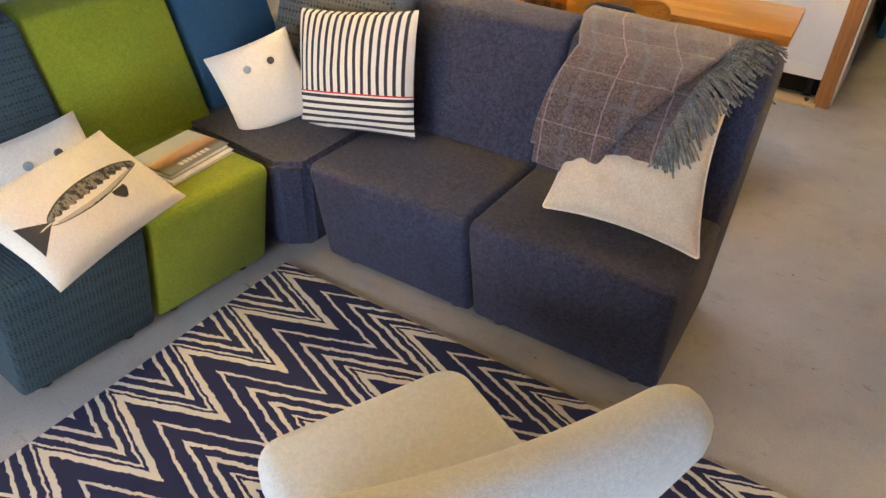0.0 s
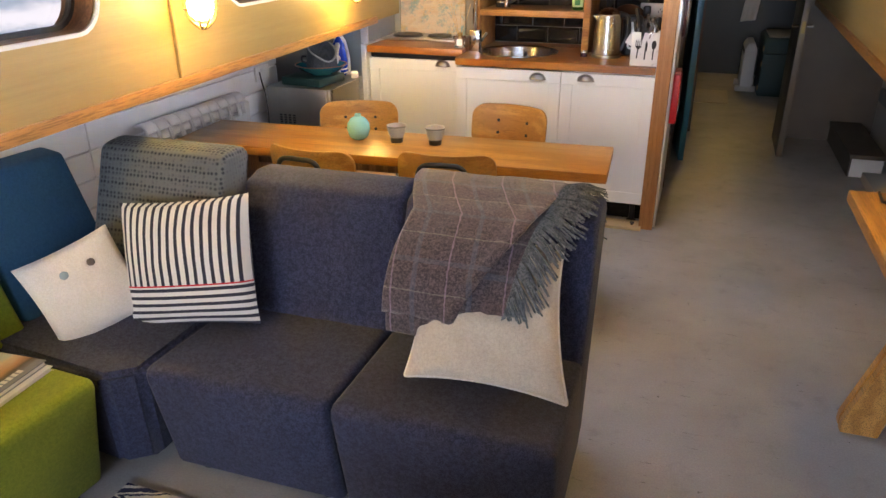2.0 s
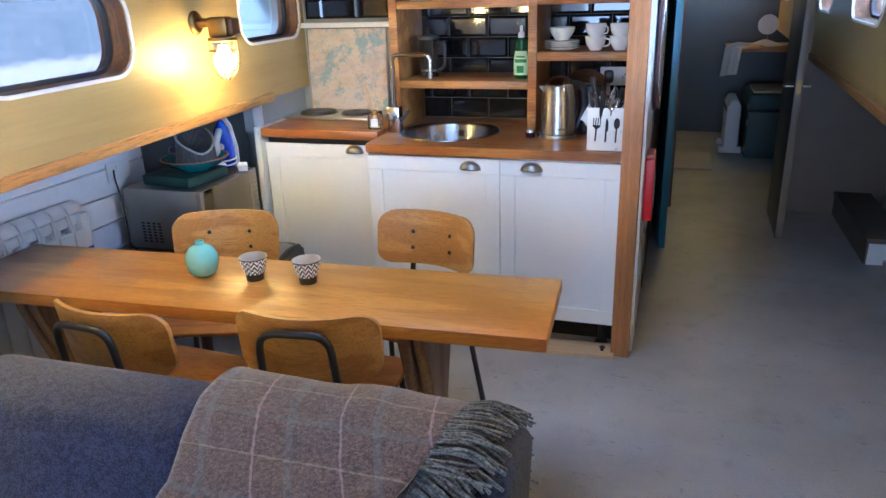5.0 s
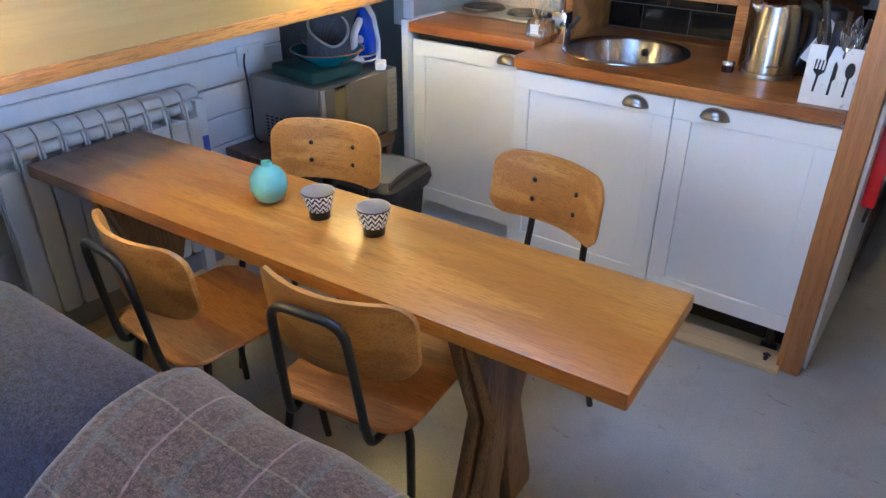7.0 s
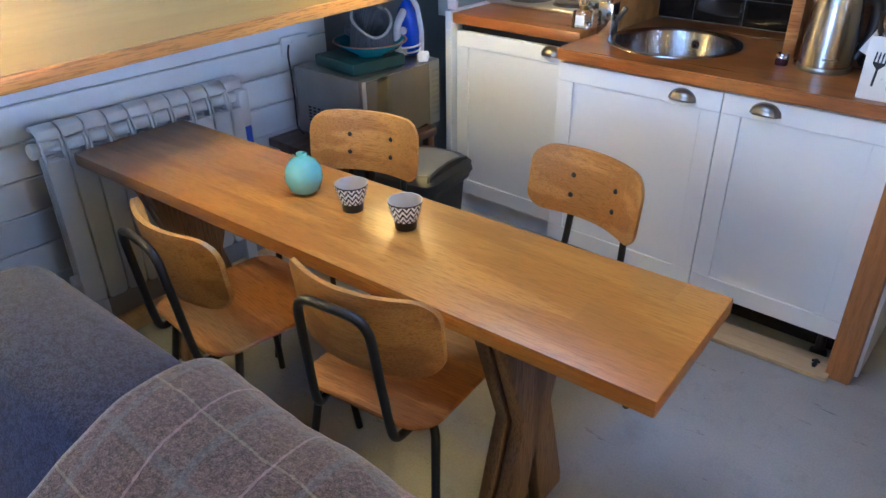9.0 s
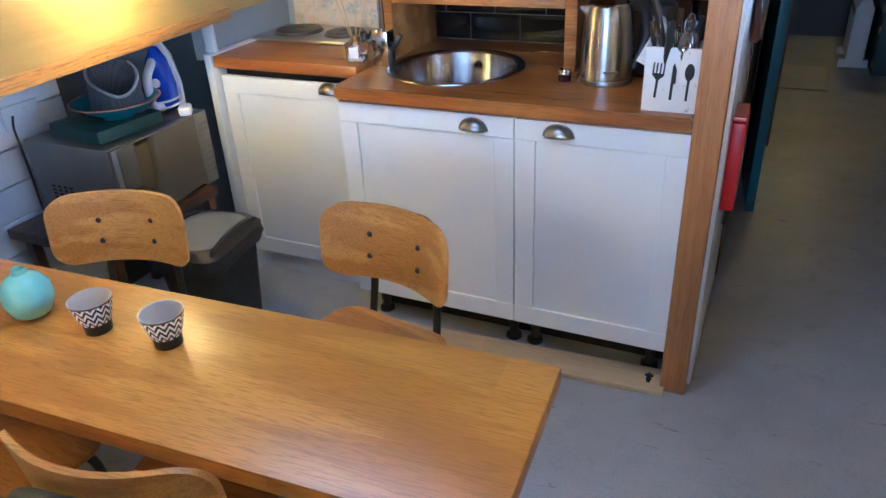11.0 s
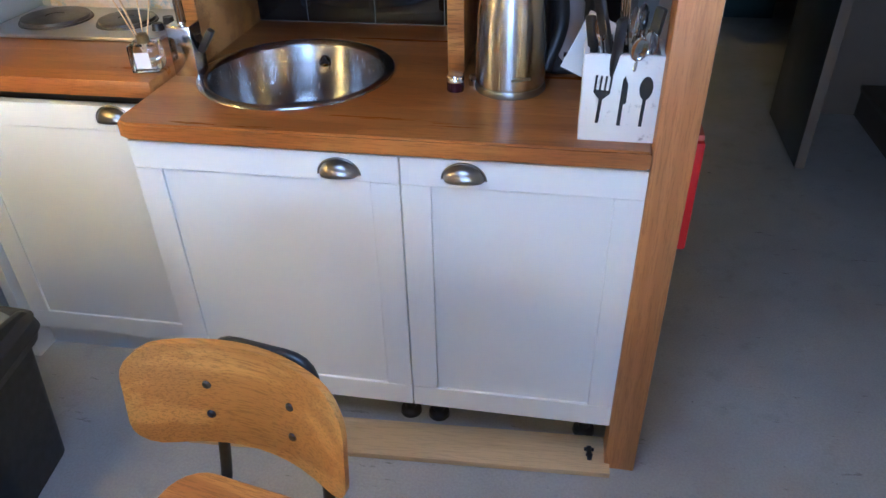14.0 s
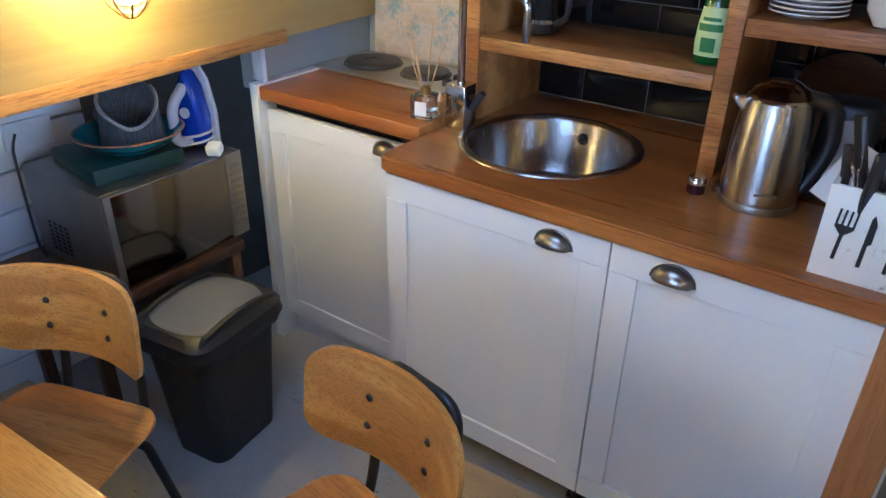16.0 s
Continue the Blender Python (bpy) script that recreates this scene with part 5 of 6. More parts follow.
o = part("wall", sheet(36, 10, slump), KNIT, bask)
so = o.modifiers.new("thick", "SOLIDIFY")
so.thickness = 0.009
part("rim", tube([slump(-0.156 + (k - 9) / 30, 1.0) for k in range(19)], 0.0055, 6, 0.006), knit("pale_crochet_edge", (0.14, 0.13, 0.12), (0.36, 0.34, 0.3), 0.006), bask, "paler turned crochet edge")
part("base", lathe([(0, 0), (0.074, 0), (0.076, 0.01), (0, 0.01)], 30), KNIT, bask)
part("loop", tube([(-0.085, 0.0, 0.05), (-0.115, 0.0, 0.06), (-0.112, 0.0, 0.088), (-0.085, 0.0, 0.085)], 0.006, 8, 0.012), KNIT, bask)
IRONBLUE = plain("blue_iron_shell", (0.015, 0.06, 0.42), 0.2)
iron = thing("iron", "blue and white steam iron stood on its heel", "iron", pose(-1.80, 4.13, 0.764, 0, 0, 14) @ Matrix.Scale(1.1, 4))
part("sole", prism([(-0.05, 0.0), (0.05, 0.0), (0.052, 0.09), (0.035, 0.18), (0.0, 0.235), (-0.035, 0.18), (-0.052, 0.09)], 0.012, 0.003, 2, "y", 0.03), RIMWHITE, iron)
part("shell", prism([(-0.042, 0.004), (0.042, 0.004), (0.045, 0.09), (0.03, 0.17), (0.0, 0.22), (-0.03, 0.17), (-0.045, 0.09)], 0.055, 0.018, 3, "y", -0.026), IRONBLUE, iron)
part("grip", tube([(0, -0.02, 0.02), (0, -0.075, 0.03), (0, -0.075, 0.13), (0, -0.02, 0.17)], 0.014, 10, 0.03), RIMWHITE, iron)
part("dial", moved(lathe([(0, 0.004), (0.014, 0.003), (0.015, -0.01)], 18), pose(0, -0.03, 0.1, 90, 0, 0)), RIMWHITE, iron)
part("cord", tube([(0.05 * math.cos(a * 0.7) - 0.0, 0.055 * math.sin(a * 0.7), 0.006 + 0.0022 * a) for a in range(22)], 0.0035, 6, 0.01), CREAM, iron, "wound flecked cord")
plug = single("plug", box(-0.022, 0.022, -0.02, 0.02, 0, 0.035, 0.008), RIMWHITE, "white plug lying on the microwave", "plug", pose(-1.70, 4.12, 0.764, 15, 0, 30))
single("power_cord", tube([(-2.12, 3.76, 0.83), (-2.1, 3.735, 0.8), (-2.07, 3.72, 0.72), (-2.06, 3.715, 0.6), (-2.07, 3.72, 0.5), (-2.03, 3.72, 0.478)], 0.004, 8, 0.04), BLACK, "black cord looping down beside the microwave", "cord")
sock = thing("wall_socket", "white double socket on the hull boards", "socket", pose(-2.138, 3.8, 0.82))
part("plate", box(0.0, 0.012, -0.07, 0.07, -0.042, 0.042, 0.003), RIMWHITE, sock)
part("switch", box(0.012, 0.016, -0.02, 0.02, 0.008, 0.028, 0.001), RIMWHITE, sock)

# ---- bin ----
BINGREY = plain("charcoal_bin_plastic", (0.014, 0.0145, 0.015), 0.5)
LIDGREY = plain("grey_bin_lid", (0.21, 0.21, 0.2), 0.5)
binn = thing("waste_bin", "charcoal plastic bin with pale swing lid", "bin", pose(-1.475, 3.86, 0, 0, 0, 8))


def tapered(w0, d0, w1, d1, z0, z1, r):
    bm = bmesh.new()
    a = [bm.verts.new((u, v, z0)) for u, v in rounded(w0, d0, r, 5)]
    b = [bm.verts.new((u, v, z1)) for u, v in rounded(w1, d1, r * 1.2, 5)]
    n = len(a)
    for i in range(n):
        bm.faces.new((a[i], a[(i + 1) % n], b[(i + 1) % n], b[i]))
    bm.faces.new(a[::-1])
    bm.faces.new(b)
    bmesh.ops.recalc_face_normals(bm, faces=bm.faces)
    return bm


def arch_lid(u, v):
    """The swing lid: an arch across y with rounded corners."""
    a, b = 2 * u - 1, 2 * v - 1
    x = 0.104 * a * (1 - 0.1 * max(0.0, abs(b) - 0.6) / 0.4)
    y = 0.147 * b * (1 - 0.07 * max(0.0, abs(a) - 0.6) / 0.4)
    return (x, y, 0.455 + 0.017 * (1 - b * b) - 0.004 * a * a)


part("body", tapered(0.185, 0.245, 0.235, 0.3, 0, 0.39, 0.04), BINGREY, binn)
part("rim", tapered(0.262, 0.328, 0.282, 0.35, 0.372, 0.4, 0.05), BINGREY, binn)
part("rim", tapered(0.282, 0.35, 0.276, 0.344, 0.4, 0.432, 0.05), BINGREY, binn)
part("rim", tapered(0.276, 0.344, 0.236, 0.306, 0.432, 0.456, 0.05), BINGREY, binn)
for sx in (-1, 1):
    part("hood", prism([(-0.15, 0.44), (0.15, 0.44), (0.13, 0.46), (0.06, 0.473), (0.0, 0.477), (-0.06, 0.473), (-0.13, 0.46)], 0.018, 0.006, 2, "x", sx * 0.113 - 0.009), BINGREY, binn)
lid = part("lid", sheet(14, 18, arch_lid), LIDGREY, binn, "pale grey swing lid")
so = lid.modifiers.new("thick", "SOLIDIFY")
so.thickness = 0.008

# ---- under the units ----
board2 = thing("plinth_board", "loose pale plinth board lying in front of the units", "board", pose(-0.515, 4.135, 0.0, 0, 0, 3))
part("board", box(-0.565, 0.56, -0.06, 0.06, 0.0, 0.018, 0.002), PLANKPINE, board2)
for x in (-0.46, 0.51):
    part("clip", join(box(x - 0.006, x + 0.006, -0.024, 0.018, 0.018, 0.028, 0.002), box(x - 0.013, x + 0.013, 0.006, 0.014, 0.018, 0.026, 0.002), box(x - 0.009, x + 0.009, -0.012, -0.005, 0.018, 0.025, 0.002)), BLACK, board2, "black plinth clip")
# black board added where the space below the units lies in shade
single("wall_under_units", box(-1.07, 0.03, 4.3, 4.32, 0.0, 0.139), plain("under_unit_shade", (0.01, 0.008, 0.007), 0.9), "black board standing in for the shade beneath the units", "wall", kind="structure", smooth=False)
for x in (-1.02, -0.5, -0.42, -0.02):
    single("cabinet_foot", lathe([(0, 0), (0.03, 0), (0.028, 0.012), (0.016, 0.02), (0.016, 0.11), (0.03, 0.125), (0.03, 0.14), (0, 0.14)], 16), BLACK, "black adjustable cabinet foot", "foot", pose(x, 4.255, 0), group="cabinet feet")

# ---- sink, tap, hob ----
sink = thing("sink", "round brushed steel inset sink", "sink", pose(SINK[0], SINK[1], 0.905))
part("bowl", lathe([(0.238, 0.0015), (0.236, 0.005), (0.222, 0.007), (0.212, 0.003), (0.207, -0.006), (0.2, -0.12), (0.185, -0.15), (0.15, -0.16), (0.03, -0.165), (0, -0.165)], 64), BRUSHED, sink)
part("plughole", lathe([(0.038, -0.1635), (0.036, -0.161), (0.02, -0.1625), (0, -0.163)], 24), CHROME, sink)
ovf = part("overflow", moved(lathe([(0.017, 0.0), (0.016, 0.003), (0.012, 0.003), (0.0, 0.002)], 20), pose(0.0, 0.203, -0.045, 90, 0, 0)), CHROME, sink)
for k in range(3):
    part("overflow_slot", moved(box(-0.003, 0.003, 0.0, 0.011, 0.0025, 0.004), pose(0.0, 0.203, -0.045, 90, 0, 0) @ pose(0, 0, 0.0, 0, 0, 120 * k)), BLACK, ovf)
tap = thing("tap", "square chrome swan-neck tap with black lever", "tap", pose(-1.04, 4.43, 0.905))
part("body", box(-0.03, 0.03, -0.028, 0.028, 0, 0.12, 0.003), CHROME, tap)
part("spout", tube([(0, 0, 0.09), (0, 0, 0.355), (0.185, 0, 0.355), (0.185, 0, 0.25)], 0.0105, 12, 0.03), CHROME, tap)
part("lever", moved(box(-0.008, 0.008, -0.01, 0.01, 0, 0.062, 0.003), pose(0.035, 0, 0.055, 0, 35, 0)), BLACK, tap, "black lever")
hob = thing("hob", "two-ring steel electric hob set in the worktop", "hob", pose(-1.46, 4.70, 0.927))
part("tray", box(-0.26, 0.26, -0.135, 0.135, 0.0, 0.012, 0.004), TRAYSTEEL, hob)
for x, r in ((-0.12, 0.092), (0.1, 0.076)):
    part("hotplate", moved(lathe([(r + 0.008, 0.0), (r + 0.006, 0.004), (r, 0.004), (r, 0.012), (r * 0.9, 0.014), (r * 0.3, 0.013), (r * 0.28, 0.011), (0, 0.011)], 40), Matrix.Translation((x, 0.0, 0.012))), plain("hotplate_iron", (0.07, 0.065, 0.06), 0.35, 0.6), hob)
for k in range(2):
    part("knob", moved(lathe([(0, 0.018), (0.014, 0.018), (0.017, 0.0)], 16), Matrix.Translation((0.225, -0.06 + 0.06 * k, 0.012))), BLACK, hob)


def art_mat():
    m, nt, b = material("abstract_painting")
    co = coords(nt)
    n1, n2, n3 = noise_tex(nt, co, 7, 8, 0.75), noise_tex(nt, coords(nt, "Object", (1, 1, 2.2)), 4.2, 6, 0.7), noise_tex(nt, co, 60, 5)
    c = ramp(nt, n2, (0.38, (0.62, 0.44, 0.28)), (0.5, (0.64, 0.55, 0.44)), (0.6, (0.5, 0.42, 0.36)))
    c = mixc(nt, ramp(nt, n1, (0.51, 0.0), (0.57, 0.9)), c, (0.2, 0.36, 0.42))
    c = mixc(nt, ramp(nt, noise_tex(nt, co, 13, 8, 0.8), (0.56, 0.0), (0.62, 0.8)), c, (0.5, 0.36, 0.12))
    c = mixc(nt, 0.15, c, n3)
    nt.links.new(c, b.inputs["Base Color"])
    b.inputs["Roughness"].default_value = 0.7
    bump(nt, b, n1, 0.3, 0.004)
    return m


pic = thing("painting", "abstract beige and blue-grey canvas leaning behind the hob", "painting", pose(-1.46, 4.84, 0.927, -3, 0, 0))
part("canvas", box(-0.225, 0.225, -0.012, 0.006, 0.0, 0.43, 0.002), art_mat(), pic)
single("ledge", box(-1.74, -1.08, 4.815, 4.868, 1.365, 1.39, 0.002), RIMWHITE, "thin white ledge above the painting", "ledge")
dif = thing("reed_diffuser", "square glass reed diffuser with thin sticks", "diffuser", pose(-1.122, 4.385, 0.927, 0, 0, 12) @ Matrix.Scale(1.12, 4))
g = part("bottle", box(-0.029, 0.029, -0.029, 0.029, 0.0, 0.058, 0.005, 2), glass("thin_bottle_glass", (0.97, 1.0, 0.99), 0.0, 1.38), dif)
g.visible_shadow = False
part("oil", box(-0.024, 0.024, -0.024, 0.024, 0.004, 0.022, 0.003), glass("pale_oil", (0.95, 0.9, 0.8)), dif)
part("collar", lathe([(0, 0.058), (0.013, 0.058), (0.013, 0.075), (0.006, 0.077), (0, 0.077)], 16), BRASS, dif)
part("label", box(-0.015, 0.015, -0.0305, -0.0295, 0.012, 0.045), RIMWHITE, dif)
for k, (a, b) in enumerate(((-0.05, 0.02), (-0.03, -0.03), (0.0, 0.04), (0.055, 0.0), (-0.06, -0.01))):
    part("reed", tube([(0, 0, 0.03), (a, b, 0.22)], 0.0016, 6), PLANKPINE, dif)

# ---- kettle, jug, cutlery, jar ----
ket = thing("kettle", "brushed steel cordless kettle", "kettle", pose(-0.265, 4.425, 0.905, 0, 0, 22) @ Matrix.Diagonal((1, 1, 1.07, 1)))
part("base", lathe([(0, 0), (0.078, 0), (0.08, 0.006), (0.078, 0.014), (0, 0.014)], 36), STAINLESS, ket)
part("body", lathe([(0, 0.014), (0.074, 0.014), (0.075, 0.019), (0.078, 0.021), (0.078, 0.04), (0.0765, 0.1), (0.073, 0.16), (0.068, 0.196), (0.0625, 0.212), (0, 0.212)], 48), KETTLESTEEL, ket)
part("lid_ring", lathe([(0.063, 0.211), (0.0635, 0.215), (0.06, 0.219), (0.056, 0.219)], 40), CHROME, ket)
part("lid", lathe([(0.06, 0.217), (0.05, 0.232), (0.03, 0.244), (0.012, 0.248), (0, 0.249)], 36), steel("dark_dome_lid", (0.12, 0.08, 0.06), 0.2, (1, 1, 1), 40), ket, "dark domed lid")
part("spout", prism([(-0.055, 0.172), (-0.055, 0.212), (-0.086, 0.214), (-0.09, 0.206)], 0.03, 0.005, 2, "y", -0.015), KETTLESTEEL, ket)
part("handle", tube([(0.05, 0, 0.215), (0.105, 0.0, 0.205), (0.118, 0, 0.12), (0.08, 0, 0.035)], 0.0165, 12, 0.04), BLACK, ket, "black handle")
part("badge", box(-0.022, 0.022, -0.0795, -0.0765, 0.04, 0.046), NICKEL, ket)
jug = thing("coffee_grinder", "black upright appliance with a steel front panel", "appliance", pose(-0.145, 4.56, 0.905, 0, 0, 8))
part("body", prism(rounded(0.11, 0.1, 0.035), 0.215, 0.014, 3, "z", 0.0), BLACK, jug)
part("front_panel", prism([(u, 0.11 + v) for u, v in rounded(0.052, 0.15, 0.022)], 0.004, 0.0012, 1, "y", -0.0535), TRAYSTEEL, jug, "brushed steel front panel")
part("badge", box(-0.014, 0.014, -0.0545, -0.0533, 0.048, 0.058), BLACK, jug)
single("chopping_board", moved(lathe([(0, 0), (0.122, 0), (0.125, 0.008), (0.122, 0.016), (0, 0.016)], 40), pose(0, 0, 0.125, 82, 0, 0)), wood("board_wood", (0.12, 0.05, 0.02), (0.06, 0.024, 0.01), "x", 16, 0.8), "round dark wooden board leaning on the tiles", "chopping board", pose(-0.2, 4.84, 0.905))
jar = thing("spice_jar", "tiny dark jar with steel lid", "jar", pose(-0.385, 4.395, 0.905))
part("glass", lathe([(0, 0), (0.019, 0), (0.02, 0.004), (0.02, 0.022), (0, 0.022)], 20), plain("dark_jam", (0.03, 0.008, 0.015), 0.1), jar)
part("lid", lathe([(0.0205, 0.022), (0.0205, 0.034), (0.018, 0.037), (0, 0.037)], 20), CHROME, jar)
single("bottle_stopper", lathe([(0, 0), (0.016, 0), (0.017, 0.016), (0.012, 0.022), (0, 0.024)], 18), CHROME, "small steel lid beside the jar", "lid", pose(-0.345, 4.435, 0.905))
CHALK = paint("chalky_white_wood", (0.76, 0.75, 0.71), 0.7, 0.05, 1.0, 7.0)
HOLE = plain("dark_cutout", (0.01, 0.01, 0.01), 0.7)
cb = thing("cutlery_box", "distressed white wooden cutlery box with cut-outs", "cutlery box", pose(-0.038, 4.17, 0.905))
part("panel", box(-0.072, 0.072, 0.0, 0.009, 0.0, 0.17, 0.0015), CHALK, cb)
part("panel", box(-0.072, 0.072, 0.091, 0.1, 0.0, 0.17, 0.0015), CHALK, cb)
part("side", box(-0.072, -0.063, 0.009, 0.091, 0.0, 0.17, 0.0015), CHALK, cb)
part("side", box(0.063, 0.072, 0.009, 0.091, 0.0, 0.17, 0.0015), CHALK, cb)
part("bottom", box(-0.063, 0.063, 0.009, 0.091, 0.0, 0.008), CHALK, cb)
tines = [(-0.0035, 0.03), (0.0035, 0.03), (0.0035, 0.085), (0.017, 0.1)]
for k in range(4):
    x1 = 0.017 - 0.01 * k
    tines += [(x1, 0.138), (x1 - 0.0042, 0.138), (x1 - 0.0042, 0.106)] + ([(x1 - 0.01, 0.106)] if k < 3 else [])
tines[-1] = (-0.0172, 0.1)
tines += [(-0.0036, 0.085)]
part("fork_cutout", moved(prism(tines, 0.0012, 0, 1, "y", -0.0012), pose(-0.042, 0, 0, 0, 4, 0) @ pose(0, 0, 0.012) @ Matrix.Diagonal((0.9, 1, 0.86, 1))), HOLE, cb, smooth=False)
part("knife_cutout", moved(prism([(-0.004, 0.026), (0.004, 0.026), (0.0035, 0.075), (0.009, 0.08), (0.008, 0.12), (0.0, 0.14), (-0.004, 0.13)], 0.0012, 0, 1, "y", -0.0012), pose(0, 0, 0, 0, 2, 0) @ pose(0, 0, 0.012) @ Matrix.Diagonal((0.9, 1, 0.86, 1))), HOLE, cb, smooth=False)
part("spoon_cutout", moved(join(box(-0.0035, 0.0035, -0.0012, 0.0, 0.026, 0.09), prism([(0.0135 * math.cos(a), 0.114 + 0.026 * math.sin(a)) for a in [k * math.pi / 10 for k in range(20)]], 0.0012, 0, 1, "y", -0.0012)), pose(0.04, 0, 0, 0, 2, 0) @ pose(0, 0, 0.012) @ Matrix.Diagonal((0.9, 1, 0.86, 1))), HOLE, cb, smooth=False)
rk = random.Random(9)
for k in range(14):
    x, y = rk.uniform(-0.05, 0.05), rk.uniform(0.02, 0.08)
    tx, ty = rk.uniform(-14, 14), rk.uniform(-10, 14)
    L_ = rk.uniform(0.2, 0.27)
    kind = k % 3
    mm = pose(x, y, 0.01, ty, tx, rk.uniform(-60, 60))
    if kind == 0:
        t = thing("fork", "steel fork standing in the cutlery box", "fork", cb.matrix_world @ mm, "cutlery")
        part("stem", box(-0.003, 0.003, -0.0012, 0.0012, 0, L_ - 0.06, 0.001, 1), CHROME, t)
        part("neck", box(-0.011, 0.011, -0.001, 0.001, L_ - 0.06, L_ - 0.045), CHROME, t)
        for j in range(4):
            part("tine", box(-0.011 + 0.0065 * j, -0.008 + 0.0065 * j, -0.001, 0.001, L_ - 0.045, L_), CHROME, t)
    elif kind == 1:
        t = thing("spoon", "steel spoon standing in the cutlery box", "spoon", cb.matrix_world @ mm, "cutlery")
        part("stem", box(-0.003, 0.003, -0.0012, 0.0012, 0, L_ - 0.05, 0.001, 1), CHROME, t)
        bwl = sheet(10, 10, lambda u, v: (0.015 * (2 * u - 1) * math.sqrt(max(0.0, 1 - (2 * v - 1) ** 2)), 0.006 * (1 - (2 * u - 1) ** 2) * (1 - (2 * v - 1) ** 2), L_ - 0.05 + 0.05 * v))
        o = part("bowl", bwl, CHROME, t)
        so = o.modifiers.new("thick", "SOLIDIFY")
        so.thickness = 0.001
    else:
        t = thing("knife", "black-handled knife standing in the cutlery box", "knife", cb.matrix_world @ mm, "cutlery")
        part("blade", box(-0.008, 0.008, -0.0008, 0.0008, 0, 0.12), CHROME, t)
        part("handle", box(-0.011, 0.011, -0.006, 0.006, 0.12, L_ + 0.02, 0.004, 2), BLACK, t, "black riveted handle")
single("menu_card", box(-0.045, 0.045, -0.001, 0.001, 0, 0.12), RIMWHITE, "white card tucked behind the cutlery", "card", pose(-0.115, 4.3, 0.985, -10, 28, 10))
sock = thing("wall_socket", "white double socket on the tiles with black plugs", "socket", pose(-0.06, 4.86, 1.12))
part("plate", box(-0.075, 0.075, -0.012, 0.0, -0.043, 0.043, 0.003), RIMWHITE, sock)
part("plug", box(-0.055, -0.01, -0.05, -0.012, -0.03, 0.03, 0.012), BLACK, sock, "black plug")
for k in range(3):
    part("pin_hole", box(0.03 + 0.01 * k, 0.034 + 0.01 * k, -0.0132, -0.0118, -0.01 + (0.014 if k == 1 else 0), 0.0 + (0.014 if k == 1 else 0)), BLACK, sock)

# ---- crockery and jars on the shelves ----
CHINA = plain("white_china", (0.78, 0.77, 0.74), 0.12)
STONE = paint("stoneware_beige", (0.36, 0.3, 0.19), 0.4, 0.08)


def storage_jar(m):
    t = thing("storage_jar", "beige stoneware storage jar with knobbed lid", "jar", m, "storage jars")
    part("body", lathe([(0, 0), (0.04, 0), (0.043, 0.005), (0.049, 0.05), (0.053, 0.085), (0.05, 0.108), (0.044, 0.116), (0.046, 0.122), (0, 0.122)], 30), STONE, t)
    part("neck_band", lathe([(0.0455, 0.114), (0.047, 0.116), (0.0455, 0.119)], 30), DARKWOOD, t, "dark cord round the neck")
    part("lid", lathe([(0.047, 0.122), (0.049, 0.129), (0.04, 0.139), (0.012, 0.143), (0, 0.143)], 30), STONE, t)
    part("knob", lathe([(0.009, 0.142), (0.008, 0.15), (0.013, 0.157), (0.009, 0.165), (0, 0.166)], 20), DARKWOOD, t)
    return t


for x in (-1.5, -1.36, -1.21):
    storage_jar(pose(x, 4.62, 1.561))


def leaf_mat():
    m, nt, b = material("white_mug_dark_leaves")
    n = node(nt, "ShaderNodeTexVoronoi", Scale=26.0)
    nt.links.new(coords(nt, "Object", (1, 1, 0.45)), n.inputs["Vector"])
    c = mixc(nt, ramp(nt, n.outputs[0], (0.3, 1.0), (0.36, 0.0)), (0.8, 0.79, 0.76), (0.015, 0.015, 0.018))
    nt.links.new(c, b.inputs["Base Color"])
    b.inputs["Roughness"].default_value = 0.2
    return m


LEAF = leaf_mat()


def mug(name, mat, r, h, m, label, group):
    t = thing(name, label, "mug", m, group)
    part("body", lathe([(0, 0), (r * 0.92, 0), (r, 0.004), (r, h), (r - 0.003, h), (r - 0.004, 0.008), (0, 0.007)], 28), mat, t)
    part("handle", tube([(r - 0.002, 0, h * 0.85), (r + 0.022, 0, h * 0.8), (r + 0.022, 0, h * 0.3), (r - 0.002, 0, h * 0.2)], 0.0045, 8, 0.014), mat, t)
    return t


for k in range(4):
    mug("mug", LEAF, 0.037, 0.085, pose(-0.965 + 0.102 * k, 4.6, 1.491, 0, 0, 20 * k + 60), "white mug printed with dark leaves", "leaf mugs")
single("napkin_box", box(-0.075, 0.075, -0.06, 0.06, 0, 0.035, 0.004), CHINA, "low white rectangular dish", "dish", pose(-0.515, 4.6, 1.491))
for x, r in ((-0.315, 0.033), (-0.22, 0.03)):
    t = thing("glass_jar", "small round glass jar with shiny lid", "jar", pose(x, 4.6, 1.496), "glass jars")
    part("body", lathe([(0, 0), (r * 0.7, 0), (r, 0.02), (r, 0.04), (r * 0.7, 0.055), (0, 0.055)], 24), CHROME, t)
    part("lid", lathe([(r * 0.72, 0.055), (r * 0.72, 0.066), (0, 0.068)], 24), BLACK, t)
for x in (-0.075, -0.01):
    single("canister", box(-0.027, 0.027, -0.03, 0.03, 0, 0.055, 0.004), CHINA, "small square white canister", "canister", pose(x, 4.6, 1.496), group="canisters")
for k in range(4):
    single("plate", lathe([(0, 0), (0.045, 0), (0.05, 0.003), (0.078, 0.011), (0.077, 0.014), (0.048, 0.006), (0, 0.005)], 36), CHINA, "white china plate in a stack", "plate", pose(-0.285, 4.6, 1.263 + 0.0095 * k), group="stacked plates")
